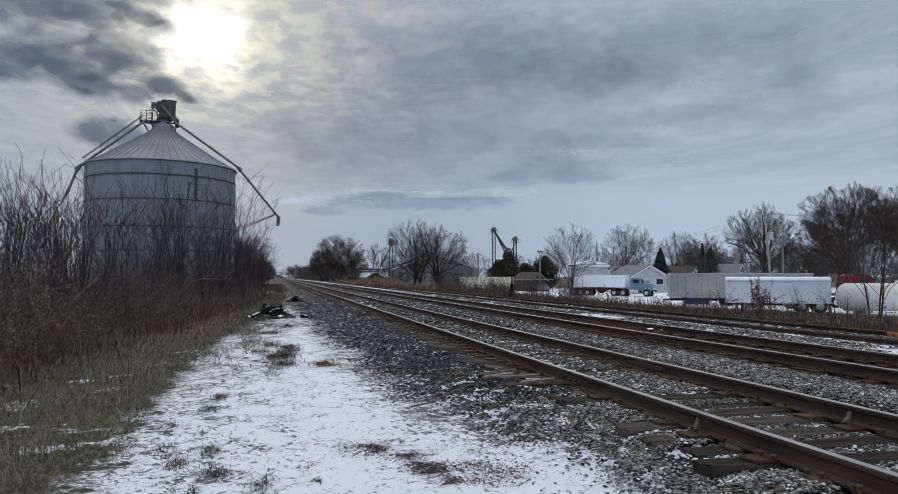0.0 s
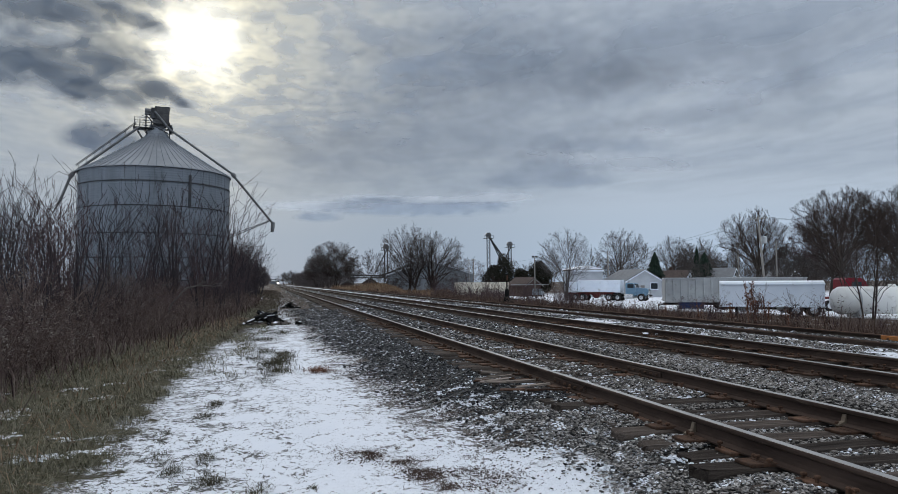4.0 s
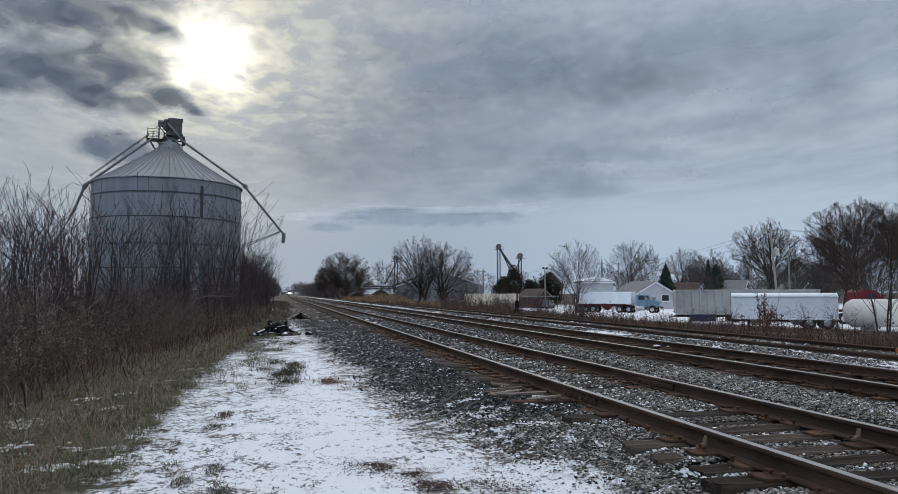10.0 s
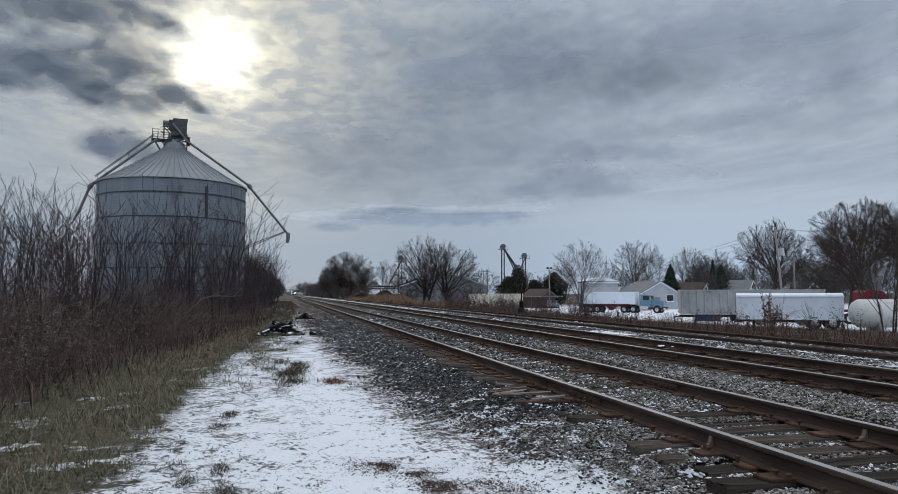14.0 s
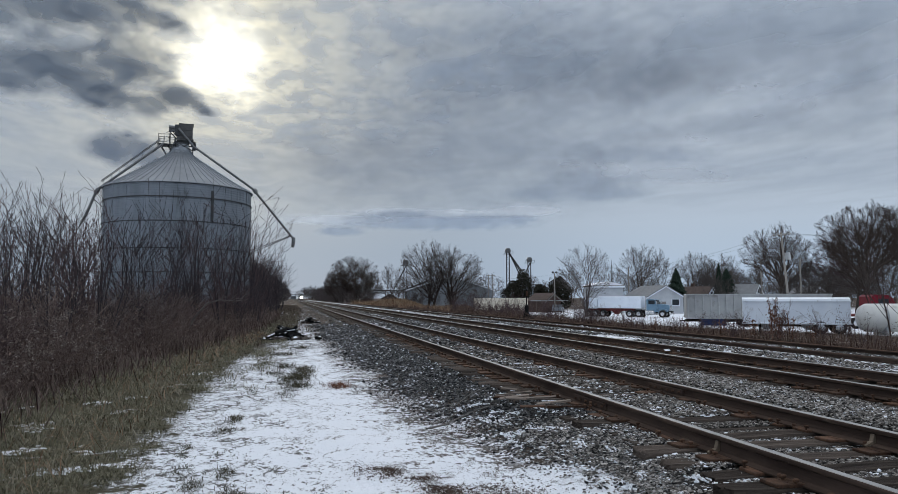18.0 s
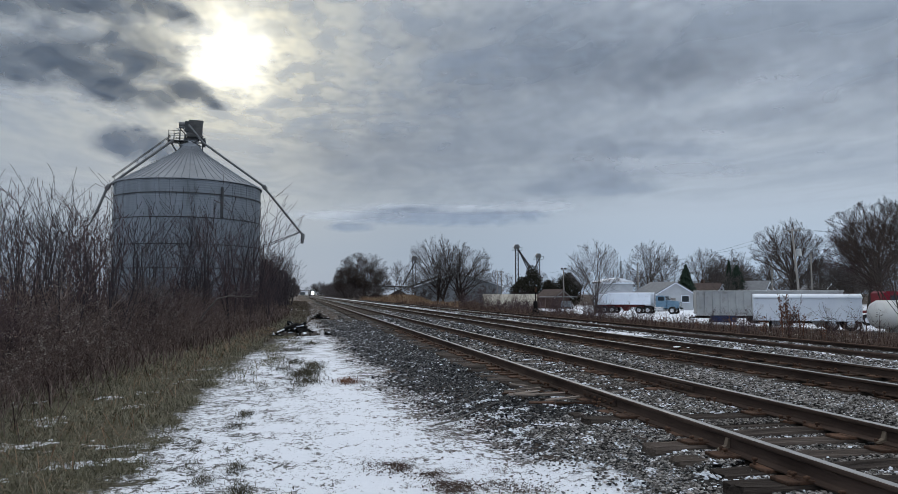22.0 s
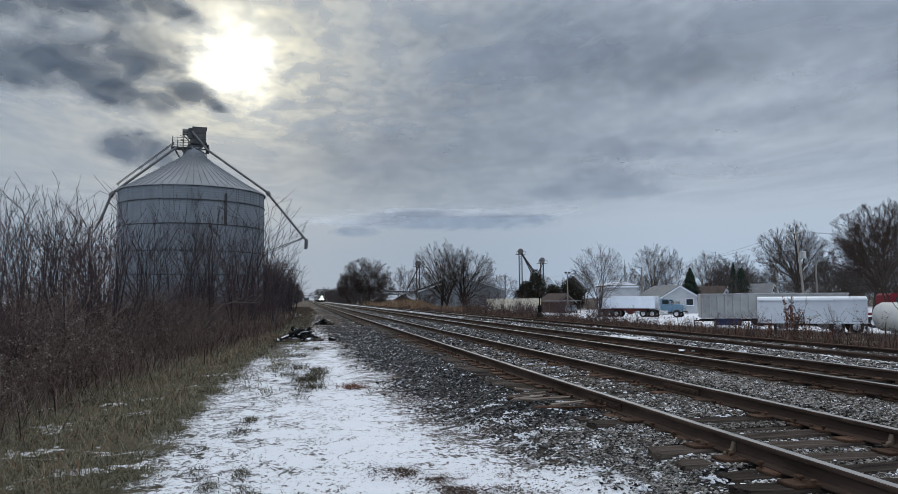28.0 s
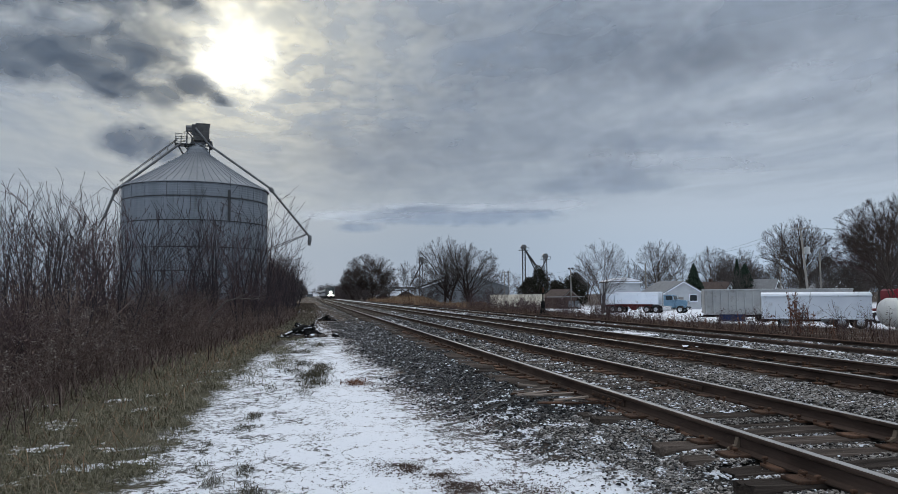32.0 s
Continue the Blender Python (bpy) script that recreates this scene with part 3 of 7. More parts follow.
    return between + 0.045 * ease(2.8, 3.1) * (1 - ease(5.45, 5.6)) + 0.20 * ease(1.9, 3.0) - 0.10 * ease(12.8, 14.5) - 1.2 * ease(15.5, 24.0)


# ---- ground ----
def build_ground():
    far = [90, 110, 140, 180, 240, 320, 450, 650, 1000, 1600, 2600, 4800]
    xs = np.concatenate([[-4800, -2500, -1200, -600, -300, -150, -80, -50, -34, -24, -17, -12, -9], np.arange(-7, 26, 0.22), [28, 32, 38, 46, 60, 80], far])
    ys = np.concatenate([[-4800, -1500, -500, -150, -60, -30, -15, -8], np.arange(-4, 34, 0.22), np.arange(34, 84, 2.0), far])
    gx, gy = np.meshgrid(xs, ys)
    gz = ground_z(gx, gy)
    rng = np.random.RandomState(3)
    near = (np.abs(gy - 15) < 20) & (gx > -7) & (gx < 26)
    wave = 0.018 * np.sin(gx * 2.1 + 1.3 * np.sin(gy * 0.7)) + 0.014 * np.sin(gy * 1.7 + gx * 0.9) + rng.uniform(-0.012, 0.012, gx.shape)
    gz = gz + np.where(near, wave, 0) * np.where((gx > 1.8) & (gx < 13), 0.25, 1.0)
    # the verge on the brush side swells a little
    gz = gz + 0.10 * np.clip((-1.6 - gx) / 2.0, 0, 1) * (gx > -60)
    verts = np.stack([gx, gy, gz], -1).reshape(-1, 3)
    w = len(xs)
    i = (np.arange(len(ys) - 1)[:, None] * w + np.arange(w - 1)[None]).ravel()
    ob = new("ground", mesh_of("ground", verts, np.stack([i, i + 1, i + w + 1, i + w], 1), M_GROUND, True))
    tagged(ob, "level ground with thin snow, dead grass, dirt and gravel", "ground", kind="structure")


build_ground()


# ---- clouds ----
CLOUD_Z = 300.0


WIND = (15.0, -135.0)


def build_clouds():
    """The layer and its banks, where they stand at half time; all drift with the wind."""
    moving = []
    layer = new("backdrop_cloud_layer", mesh_of("cloud_layer", [(-4600, -4600, 0), (4600, -4600, 0), (4600, 4600, 0), (-4600, 4600, 0)], [(0, 1, 2, 3)], layer_material((0.195, 0.232, 0.284))))
    layer.location = (0, 0, CLOUD_Z)
    tagged(layer, "broken grey-blue cloud layer with the low sun behind", "clouds", kind="structure")
    moving.append(layer)
    dark, grey, blue, pale = (0.088, 0.116, 0.155), (0.15, 0.185, 0.23), (0.145, 0.195, 0.275), (0.42, 0.455, 0.50)
    # shade, rim, density, fray, softness, and lobes: azimuth and elevation of the middle, half widths, tilt
    banks = [
        (dark, (0.20, 0.235, 0.28), 0.92, 0.36, 0.52, [(-20.2, 15.8, 4.6, 1.5, 0), (-15.5, 16.2, 3.8, 1.75, 12), (-12.2, 17.2, 2.9, 1.75, 8), (-14.1, 14.9, 3.1, 1.25, 12), (-11.0, 14.4, 1.9, 0.9, 5)]),
        (dark, (0.24, 0.27, 0.30), 0.84, 0.55, 0.62, [(-8.6, 15.3, 1.35, 0.8, 10), (-7.1, 14.6, 1.15, 0.42, 28)]),
        (dark, (0.20, 0.235, 0.28), 0.88, 0.38, 0.55, [(-20.0, 20.2, 6.0, 1.8, 0), (-14.1, 20.9, 4.0, 1.35, 5), (-10.6, 20.7, 2.4, 0.7, 12), (-16.0, 23.6, 8.0, 2.0, 0)]),
        ((0.088, 0.120, 0.172), (0.18, 0.225, 0.285), 0.92, 0.40, 0.50, [(-12.4, 11.2, 2.5, 1.2, 0), (-10.9, 10.9, 1.8, 0.85, 0)]),
        ((0.155, 0.205, 0.285), (0.22, 0.27, 0.34), 0.60, 0.42, 0.45, [(11.0, 6.25, 7.4, 0.62, 0), (8.0, 6.55, 3.4, 0.66, -4), (16.0, 6.5, 3.4, 0.48, 0)]),
        (pale, pale, 0.78, 0.45, 0.5, [(10.5, 7.1, 7.0, 0.34, 1), (18.5, 7.25, 3.0, 0.42, 0), (3.5, 6.5, 4.0, 0.42, 0)]),
        (blue, blue, 0.58, 0.30, 0.5, [(3.8, 5.55, 1.6, 0.36, 0)]),
        (blue, (0.22, 0.27, 0.33), 0.42, 0.55, 0.6, [(22.8, 9.4, 3.6, 1.05, -3), (20.3, 8.8, 3.0, 0.7, 0), (25.2, 8.6, 2.8, 0.62, 0), (27.5, 11.6, 4.5, 0.7, 3)]),
        (pale, pale, 0.55, 0.45, 0.7, [(29.0, 10.1, 6.5, 0.65, 5), (24.0, 11.0, 4.0, 0.4, 4)]),
        (pale, pale, 0.48, 0.50, 0.7, [(38.9, 14.6, 4.6, 1.0, -8), (35.0, 16.3, 3.4, 0.5, 0), (30.5, 12.8, 4.0, 0.5, 4)]),
        (grey, grey, 0.32, 0.45, 0.8, [(29.2, 17.5, 4.0, 1.3, 0), (40.7, 13.0, 5.0, 1.0, -6), (43.0, 15.0, 1.9, 2.6, 0), (34.0, 13.8, 6.0, 0.7, -3)]),
        ((0.165, 0.20, 0.25), (0.18, 0.215, 0.265), 0.48, 0.36, 0.8, [(15.0, 14.6, 12.0, 5.6, 0), (22.0, 17.5, 9.0, 3.4, 0), (7.5, 11.5, 8.0, 3.2, 0)]),
        ((0.165, 0.20, 0.25), (0.18, 0.215, 0.265), 0.40, 0.40, 0.8, [(33.5, 19.6, 13.5, 3.0, 0), (20.0, 21.5, 12.0, 2.0, 0)]),
    ]
    for k, (shade, rim_shade, dense, fray, soft, lobes) in enumerate(banks):
        lo_a, hi_a = min(l[0] - 1.5 * l[2] for l in lobes), max(l[0] + 1.5 * l[2] for l in lobes)
        lo_e, hi_e = max(min(l[1] - 1.5 * max(l[3], 0.3 * l[2] * abs(math.sin(radians(l[4])))) for l in lobes), 2.5), max(l[1] + 1.5 * l[3] for l in lobes)
        az, el = (lo_a + hi_a) / 2, (lo_e + hi_e) / 2
        mid = CLOUD_Z / math.tan(radians(el))
        heart = (mid * math.sin(radians(az)), mid * math.cos(radians(az)))
        grid, verts, faces, uv = 24, [], [], []
        for j in range(grid + 1):
            for i in range(grid + 1):
                a, e = lo_a + (hi_a - lo_a) * i / grid, lo_e + (hi_e - lo_e) * j / grid
                reach = CLOUD_Z / math.tan(radians(e))
                verts.append((reach * math.sin(radians(a)) - heart[0], reach * math.cos(radians(a)) - heart[1], 0))
                uv.append((a - az, e - el))
        for j in range(grid):
            for i in range(grid):
                q = j * (grid + 1) + i
                faces.append((q, q + 1, q + grid + 2, q + grid + 1))
        mat = bank_material(shade, rim_shade, [(l[0] - az, l[1] - el, *l[2:]) for l in lobes], dense, fray, 3.1 + 4.7 * k, soft)
        me = mesh_of("cloud_bank", verts, faces, mat, True)
        lay = me.uv_layers.new(name="spread")
        for loop in me.loops:
            lay.data[loop.index].uv = uv[loop.vertex_index]
        ob = new("backdrop_cloud_bank", me)
        ob.location = (*heart, CLOUD_Z - 3 - 1.5 * k)
        tagged(ob, "drifting dark grey-blue cloud bank" if dense > 0.8 else "soft grey-blue cloud streak", "clouds", kind="structure")
        moving.append(ob)
    return moving


CLOUDS = build_clouds()

# ---- railway tracks ----
RAIL_TOP, TIE_TOP, RAIL_HIGH = 0.45, 0.288, 0.158
TIE_STEP = 0.435
rail_outline = [(-0.068, 0.0), (0.068, 0.0), (0.068, 0.011), (0.014, 0.028), (0.009, 0.055), (0.010, 0.108), (0.034, 0.120), (0.036, 0.140), (0.033, 0.150), (0.025, 0.156), (-0.025, 0.156), (-0.033, 0.150), (-0.036, 0.140), (-0.034, 0.120), (-0.010, 0.108), (-0.009, 0.055), (-0.014, 0.028), (-0.068, 0.011)]
head_outline = [(-0.029, 0.1535), (0.029, 0.1535), (0.025, 0.1585), (-0.025, 0.1585)]


def tie_mesh(seed, length=2.59):
    """A worn timber: grooved and split along the grain, with ragged ends."""
    rng = random.Random(seed)
    across = [-0.1125, -0.102, -0.064, -0.058, -0.012, -0.004, 0.046, 0.053, 0.100, 0.1125]
    groove = [-0.020, 0.0, rng.uniform(-0.002, 0.003), -0.012 * rng.random(), 0.001, -0.016 * rng.random(), rng.uniform(-0.002, 0.004), -0.010 * rng.random(), 0.0, -0.022]
    rows = 13
    verts, faces = [], []
    k = len(across) + 2
    for i in range(rows):
        u = i / (rows - 1)
        x = (u - 0.5) * length
        split = 1.0 + 1.3 * max(0.0, abs(u - 0.5) - 0.30) * 5
        wander = rng.uniform(-0.006, 0.006)
        for j, (y, g) in enumerate(zip(across, groove)):
            ragged = rng.uniform(-0.045, 0.02) if i in (0, rows - 1) else 0.0
            verts.append((x + (ragged if i else -ragged), y + wander * (1 if 0 < j < 9 else 0.6) + rng.uniform(-0.002, 0.002), 0.085 + g * split + rng.uniform(-0.004, 0.003)))
        verts += [(x, 0.1125, -0.085), (x, -0.1125, -0.085)]
    for i in range(rows - 1):
        for j in range(k):
            n = (j + 1) % k
            faces.append((i * k + j, (i + 1) * k + j, (i + 1) * k + n, i * k + n))
    faces += [tuple(range(k)), tuple(reversed(range((rows - 1) * k, rows * k)))]
    s = Shape()
    s.v, s.f = verts, faces
    return s.mesh("tie", M_TIE)


def build_track(name, x, label, near_from, near_to, plates_to, seed, head=M_HEAD):
    rng = random.Random(seed)
    track = thing(name, pose(x, 0, 0), label, "railway track", "parallel railway tracks", "structure")
    for side in (-1, 1):
        rail = part("rail", Shape().prism(rail_outline, -12, 1500, pose(side * 0.7525, 0, RAIL_TOP - RAIL_HIGH)), M_RAIL, track)
        part("rail_head", Shape().prism(head_outline, -12, 1500, pose(side * 0.7525, 0, RAIL_TOP - RAIL_HIGH)), head, rail, "worn running surface")
    ties = [tie_mesh(seed + i) for i in range(6)]
    plate = Shape().box(0, 0, 0.004, 0.40, 0.205, 0.026, 0.005)
    plate.box(0.078, 0, 0.012, 0.016, 0.18, 0.016).box(-0.078, 0, 0.012, 0.016, 0.18, 0.016)
    plate_me = plate.mesh("tie_plate", M_RUST)
    spike = Shape().tube([(0, 0, -0.05), (0, 0, 0.05)], 0.011, 6).box(0.004, 0, 0.055, 0.040, 0.032, 0.022, 0.005)
    spike_me = spike.mesh("spike", M_RUST)
    anchor = Shape().box(0, 0, 0, 0.17, 0.03, 0.05, 0.01).box(0.09, 0, 0.03, 0.03, 0.035, 0.05, 0.008).box(-0.09, 0, 0.03, 0.03, 0.035, 0.05, 0.008)
    anchor_me = anchor.mesh("rail_anchor", M_RUST)
    y, count = near_from, 0
    while y < near_to:
        yy = y + rng.uniform(-0.03, 0.03)
        ob = part("tie", ties[count % 6], None, track)
        ob.matrix_basis = pose(rng.uniform(-0.09, 0.09), yy, TIE_TOP - 0.085 + rng.uniform(-0.03, 0.002), rng.uniform(-1.5, 1.5), rng.uniform(-0.7, 0.7), rng.uniform(-2.4, 2.4))
        if y < plates_to:
            for side in (-1, 1):
                p = part("tie_plate", plate_me, None, ob)
                p.matrix_basis = pose(side * 0.7525, 0, 0.092)
                for dx, dy in ((-0.104, -0.055), (-0.118, 0.055), (0.104, 0.055), (0.118, -0.055)):
                    if rng.random() < 0.62:
                        k = part("spike", spike_me, None, track)
                        k.matrix_basis = pose(side * 0.7525 + dx, yy + dy, TIE_TOP - 0.024 + rng.uniform(0, 0.025), rng.uniform(-6, 6), rng.uniform(-6, 6), rng.uniform(-8, 8))
                if count % 2 == 0:
                    k = part("rail_anchor", anchor_me, None, track)
                    k.matrix_basis = pose(side * 0.7525, yy + 0.135, RAIL_TOP - 0.168)
        y += TIE_STEP
        count += 1
    rest = Shape()
    while y < 260:
        rest.box(rng.uniform(-0.05, 0.05), y, TIE_TOP - 0.085, 2.59, 0.225, 0.17)
        y += TIE_STEP
    tagged(part("far_ties", rest, M_TIE, track), "dark ties receding", kind="stuff")
    return track


main = build_track("track_1", 4.29, "rusty-webbed rails on dark wooden ties in gravel", -6.0, 46.0, 26.0, 10)
second = build_track("track_2", 8.22, "second pair of rails on dark ties in gravel", 1.0, 50.0, 22.0, 30)
siding = build_track("track_3", 11.80, "siding rails half sunk in gravel and snow", 6.0, 50.0, 16.0, 50, M_RUST)


def joint_bar(track, side, y):
    s = Shape()
    for f in (-1, 1):
        s.box(side * 0.7525 + f * 0.024, y, RAIL_TOP - 0.092, 0.022, 0.92, 0.075, 0.006)
    bar = part("joint_bar", s, M_RAIL, track, "rusty joint bar")
    for k in range(6):
        b = Shape().tube([(side * 0.7525 - 0.06, y - 0.38 + k * 0.152, RAIL_TOP - 0.092), (side * 0.7525 + 0.06, y - 0.38 + k * 0.152, RAIL_TOP - 0.092)], 0.015, 6)
        part("bolt", b, M_RUST, bar)


joint_bar(main, -1, 8.05)
joint_bar(main, 1, 8.95)
joint_bar(second, -1, 13.0)
joint_bar(main, -1, 21.2)


def rail_brace(track, side, y):
    """A cast brace that props the web on its plate."""
    x, z = side * 0.7525, RAIL_TOP - RAIL_HIGH
    s = Shape().prism([(-0.105, 0.005), (-0.012, 0.005), (-0.012, 0.105), (-0.022, 0.105), (-0.040, 0.045), (-0.105, 0.020)], y - 0.022, y + 0.022, pose(x, 0, z))
    part("rail_brace", s, M_BRACE, track, "pale cast rail brace")


rail_brace(main, -1, 5.44)
rail_brace(main, 1, 5.40)


# ---- ballast ----
def stones(name, x, y, z, size, mat, seed):
    """Loose angular stones in one mesh: lopsided eight-sided lumps, each turned its own way."""
    rng = np.random.RandomState(seed)
    k = len(x)
    tips = np.array([(1, 0, 0), (0, 1, 0), (-1, 0, 0), (0, -1, 0), (0, 0, 1), (0, 0, -1)], float)
    v = tips[None] * rng.uniform(0.7, 1.35, (k, 6, 1)) + rng.normal(0, 0.22, (k, 6, 3))
    turn = np.linalg.qr(rng.normal(0, 1, (k, 3, 3)))[0]
    v = np.einsum("kij,kvj->kvi", turn, v) * (size[:, None] * np.stack([rng.uniform(0.8, 1.5, k), rng.uniform(0.8, 1.5, k), rng.uniform(0.42, 0.75, k)], -1))[:, None]
    v = v + np.stack([x, y, z], -1)[:, None]
    side = np.array([(0, 1, 4), (1, 2, 4), (2, 3, 4), (3, 0, 4), (1, 0, 5), (2, 1, 5), (3, 2, 5), (0, 3, 5)])
    faces = (np.arange(k)[:, None, None] * 6 + side[None]).reshape(-1, 3)
    return new(name, mesh_of(name, v.reshape(-1, 3), faces, mat))


def bed_edge(y):
    """Where the stones of the bed give way to the snow of the path."""
    return np.interp(y, [3, 5.9, 6.2, 7.7, 8.9, 10, 13.5, 19, 29, 60], [2.50, 2.48, 2.26, 2.30, 2.20, 2.06, 1.88, 1.78, 1.64, 1.25])


def build_ballast():
    rng = np.random.RandomState(8)

    def spread(n, x0, x1, y0, y1, power=1.6):
        """More of them towards the near end."""
        return rng.uniform(x0, x1, n), y0 + (y1 - y0) * rng.uniform(0, 1, n) ** power

    def lie(x, y):
        """On the ground, up to the top of most of the ties between and beside the rails."""
        z = ground_z(x, y) + 0.008
        near = np.abs(x - 4.29)
        index = np.floor((y + 6.0) / TIE_STEP + 0.5)
        z = np.where(near < 0.75, np.where((y > 6.6) & (index * 7 % 5 >= 1), 0.279, 0.250), z)
        covered = (y > 6.2) | (index * 3 % 5 >= 3)
        z = np.where((near >= 0.75) & (near < 1.4), np.where(covered, 0.276, 0.246) - np.clip(near - 1.1, 0, 0.3) * 0.2, z)
        z = np.where((x > 2.95) & (x < 3.5) & (y > 8.5), 0.240, z)
        z = np.where(np.abs(x - 8.22) < 1.30, 0.240, z)
        return z + rng.uniform(-0.012, 0.014, len(x))

    def clear(x, y):
        """Keep stones off the rails."""
        ok = np.ones(len(x), bool)
        for c in (4.29, 8.22, 11.8):
            for s in (-0.7525, 0.7525):
                ok &= np.abs(x - c - s) > 0.085
        return ok

    def bare_tie(x, y):
        """Some ties of the near track show between the stones."""
        row = (y + 6.0) / TIE_STEP
        on = (np.abs(row % 1.0 - 0.5) > 0.24) & (np.abs(x - 4.29) < 1.28)
        index = np.floor(row + 0.5)
        shown = np.where(y < 6.6, 1.0, np.where((index * 7) % 5 < 1, 0.8, 0.0))
        outer = (x < 3.5) & (y > 8.5) & (y < 34)
        shown = np.where(np.abs(x - 4.29) > 0.8, shown * np.where((index * 3) % 5 < 3, 0.9, 0.0), shown)
        shown = np.where(outer, 1.0, shown)
        return on & (rng.uniform(0, 1, len(x)) < shown * 0.86)

    def grow(y):
        return 1 + np.clip(y - 6, 0, 60) / 10

    # the shoulder beside the path
    x, y = spread(92000, 0.9, 3.5, 2.6, 36, 1.9)
    edge = bed_edge(y) + (0.09 * np.sin(y * 2.3 + 1) + 0.07 * np.sin(y * 5.3)) * np.clip((y - 5) / 4, 0.3, 1) + rng.normal(0, 1, len(x)) * np.interp(y, [5, 8, 14, 30], [0.11, 0.20, 0.26, 0.30])
    ok = (x > edge) & clear(x, y) & ~(bare_tie(x, y) & (y > 8.5))
    x, y = x[ok], y[ok]
    pale = (y < 6.5 + rng.normal(0, 0.9, len(y)) + 0.9 * np.sin(x * 3) - 1.1 * (np.sin(x * 5.3 + y * 2.1) > 0.55)) & (rng.uniform(0, 1, len(y)) < 0.85)
    size = rng.uniform(0.0065, 0.0165, len(x)) * grow(y)
    ob = stones("shoulder_gravel", x[~pale], y[~pale], lie(x, y)[~pale], size[~pale], M_STONE_DARK, 1)
    tagged(ob, "dark angular ballast stones dusted with snow", "gravel", kind="stuff")
    ob = stones("pale_gravel", x[pale], y[pale], lie(x, y)[pale], size[pale], M_STONE_PALE, 2)
    tagged(ob, "pale grey crushed stone beside the rail", "gravel", kind="stuff")
    # strays on the snow beside the bed
    x, y = spread(11000, 0.5, 2.6, 4.0, 44, 1.4)
    ok = rng.uniform(0, 1, len(x)) < np.clip(1.05 + (x - bed_edge(y)) / 0.8, 0, 1) ** 2 * np.interp(y, [4.5, 6.4, 8, 12], [0.15, 0.25, 0.6, 1.0])
    x, y = x[ok], y[ok]
    ob = stones("stray_stones", x, y, ground_z(x, y) + 0.006, rng.uniform(0.004, 0.013, len(x)) * (1 + y / 16), M_STONE_DARK, 12)
    tagged(ob, "stray dark stones on the edge of the snow", "gravel", kind="stuff")
    # between and beyond the rails
    x, y = spread(125000, 3.4, 10.6, 2.6, 44, 2.0)
    ok = clear(x, y) & ~bare_tie(x, y)
    x, y = x[ok], y[ok]
    mix = rng.uniform(0, 1, len(x)) < np.where((x > 5.3) & (x < 7.2), 0.5, 0.3) * np.clip((15 - y) / 10, 0.03, 1)
    size = rng.uniform(0.0070, 0.0175, len(x)) * grow(y) * 1.08
    open_snow = (x > 9.35) & (x < 10.9) & (np.sin(y * 1.1 + x) + np.sin(y * 0.43 - 2 * x) + rng.normal(0, 0.5, len(x)) > 0.2)
    x, y, mix, size = x[~open_snow], y[~open_snow], mix[~open_snow], size[~open_snow]
    # more of the stones are dark the further along they lie
    darker = ~mix & (rng.uniform(0, 1, len(x)) < np.clip((y - 11) / 14, 0, 0.8))
    for name, pick, mat, seed in (("track_ballast", ~mix & ~darker, M_STONE, 3), ("mixed_ballast", mix, M_STONE_PALE, 4), ("oily_ballast", darker, M_STONE_DARK, 25)):
        ob = stones(name, x[pick], y[pick], lie(x, y)[pick], size[pick], mat, seed)
        tagged(ob, "crushed ballast stones between the rails", "gravel", kind="stuff")
    # small stones packed close round the near rails
    for name, count, x0, x1, y0, y1, mat, seed in (("rail_ballast", 24000, 3.62, 4.96, 2.6, 9.0, M_STONE, 21), ("rail_gravel", 16000, 2.35, 3.46, 2.8, 7.6, M_STONE_PALE, 22), ("row_ballast", 26000, 5.12, 7.4, 3.2, 11.0, M_STONE_PALE, 23), ("row_stones", 22000, 5.12, 7.4, 3.2, 16.0, M_STONE, 24)):
        x, y = spread(count, x0, x1, y0, y1, 1.4)
        ok = clear(x, y) & ~bare_tie(x, y) & (x > bed_edge(y) + 0.15)
        x, y = x[ok], y[ok]
        ob = stones(name, x, y, lie(x, y), rng.uniform(0.0065, 0.0155, len(x)) * grow(y), mat, seed)
        tagged(ob, "crushed ballast stones packed round the near rails", "gravel", kind="stuff")
    # the bed goes on behind the viewpoint
    x, y = rng.uniform(2.3, 9.6, 16000), rng.uniform(-6, 2.6, 16000)
    ok = clear(x, y) & (x > 2.5 + rng.normal(0, 0.15, len(x)))
    x, y = x[ok], y[ok]
    ob = stones("near_ballast", x, y, lie(x, y) - 0.01, rng.uniform(0.016, 0.032, len(x)), M_STONE, 14)
    tagged(ob, "crushed ballast stones round the rails", "gravel", kind="stuff")
    x, y = spread(24000, 10.4, 15.2, 5, 60)
    ok = clear(x, y)
    x, y = x[ok], y[ok]
    ob = stones("siding_ballast", x, y, lie(x, y) - 0.015, rng.uniform(0.016, 0.032, len(x)) * (1 + y / 45), M_STONE, 5)
    tagged(ob, "old ballast of the siding with patches of snow", "gravel", kind="stuff")
    x, y = spread(22000, 0.9, 13.6, 32, 130, 1.4)
    ok = clear(x, y) & (x > bed_edge(y) - 0.3 + rng.uniform(0, 0.6, len(x)))
    x, y = x[ok], y[ok]
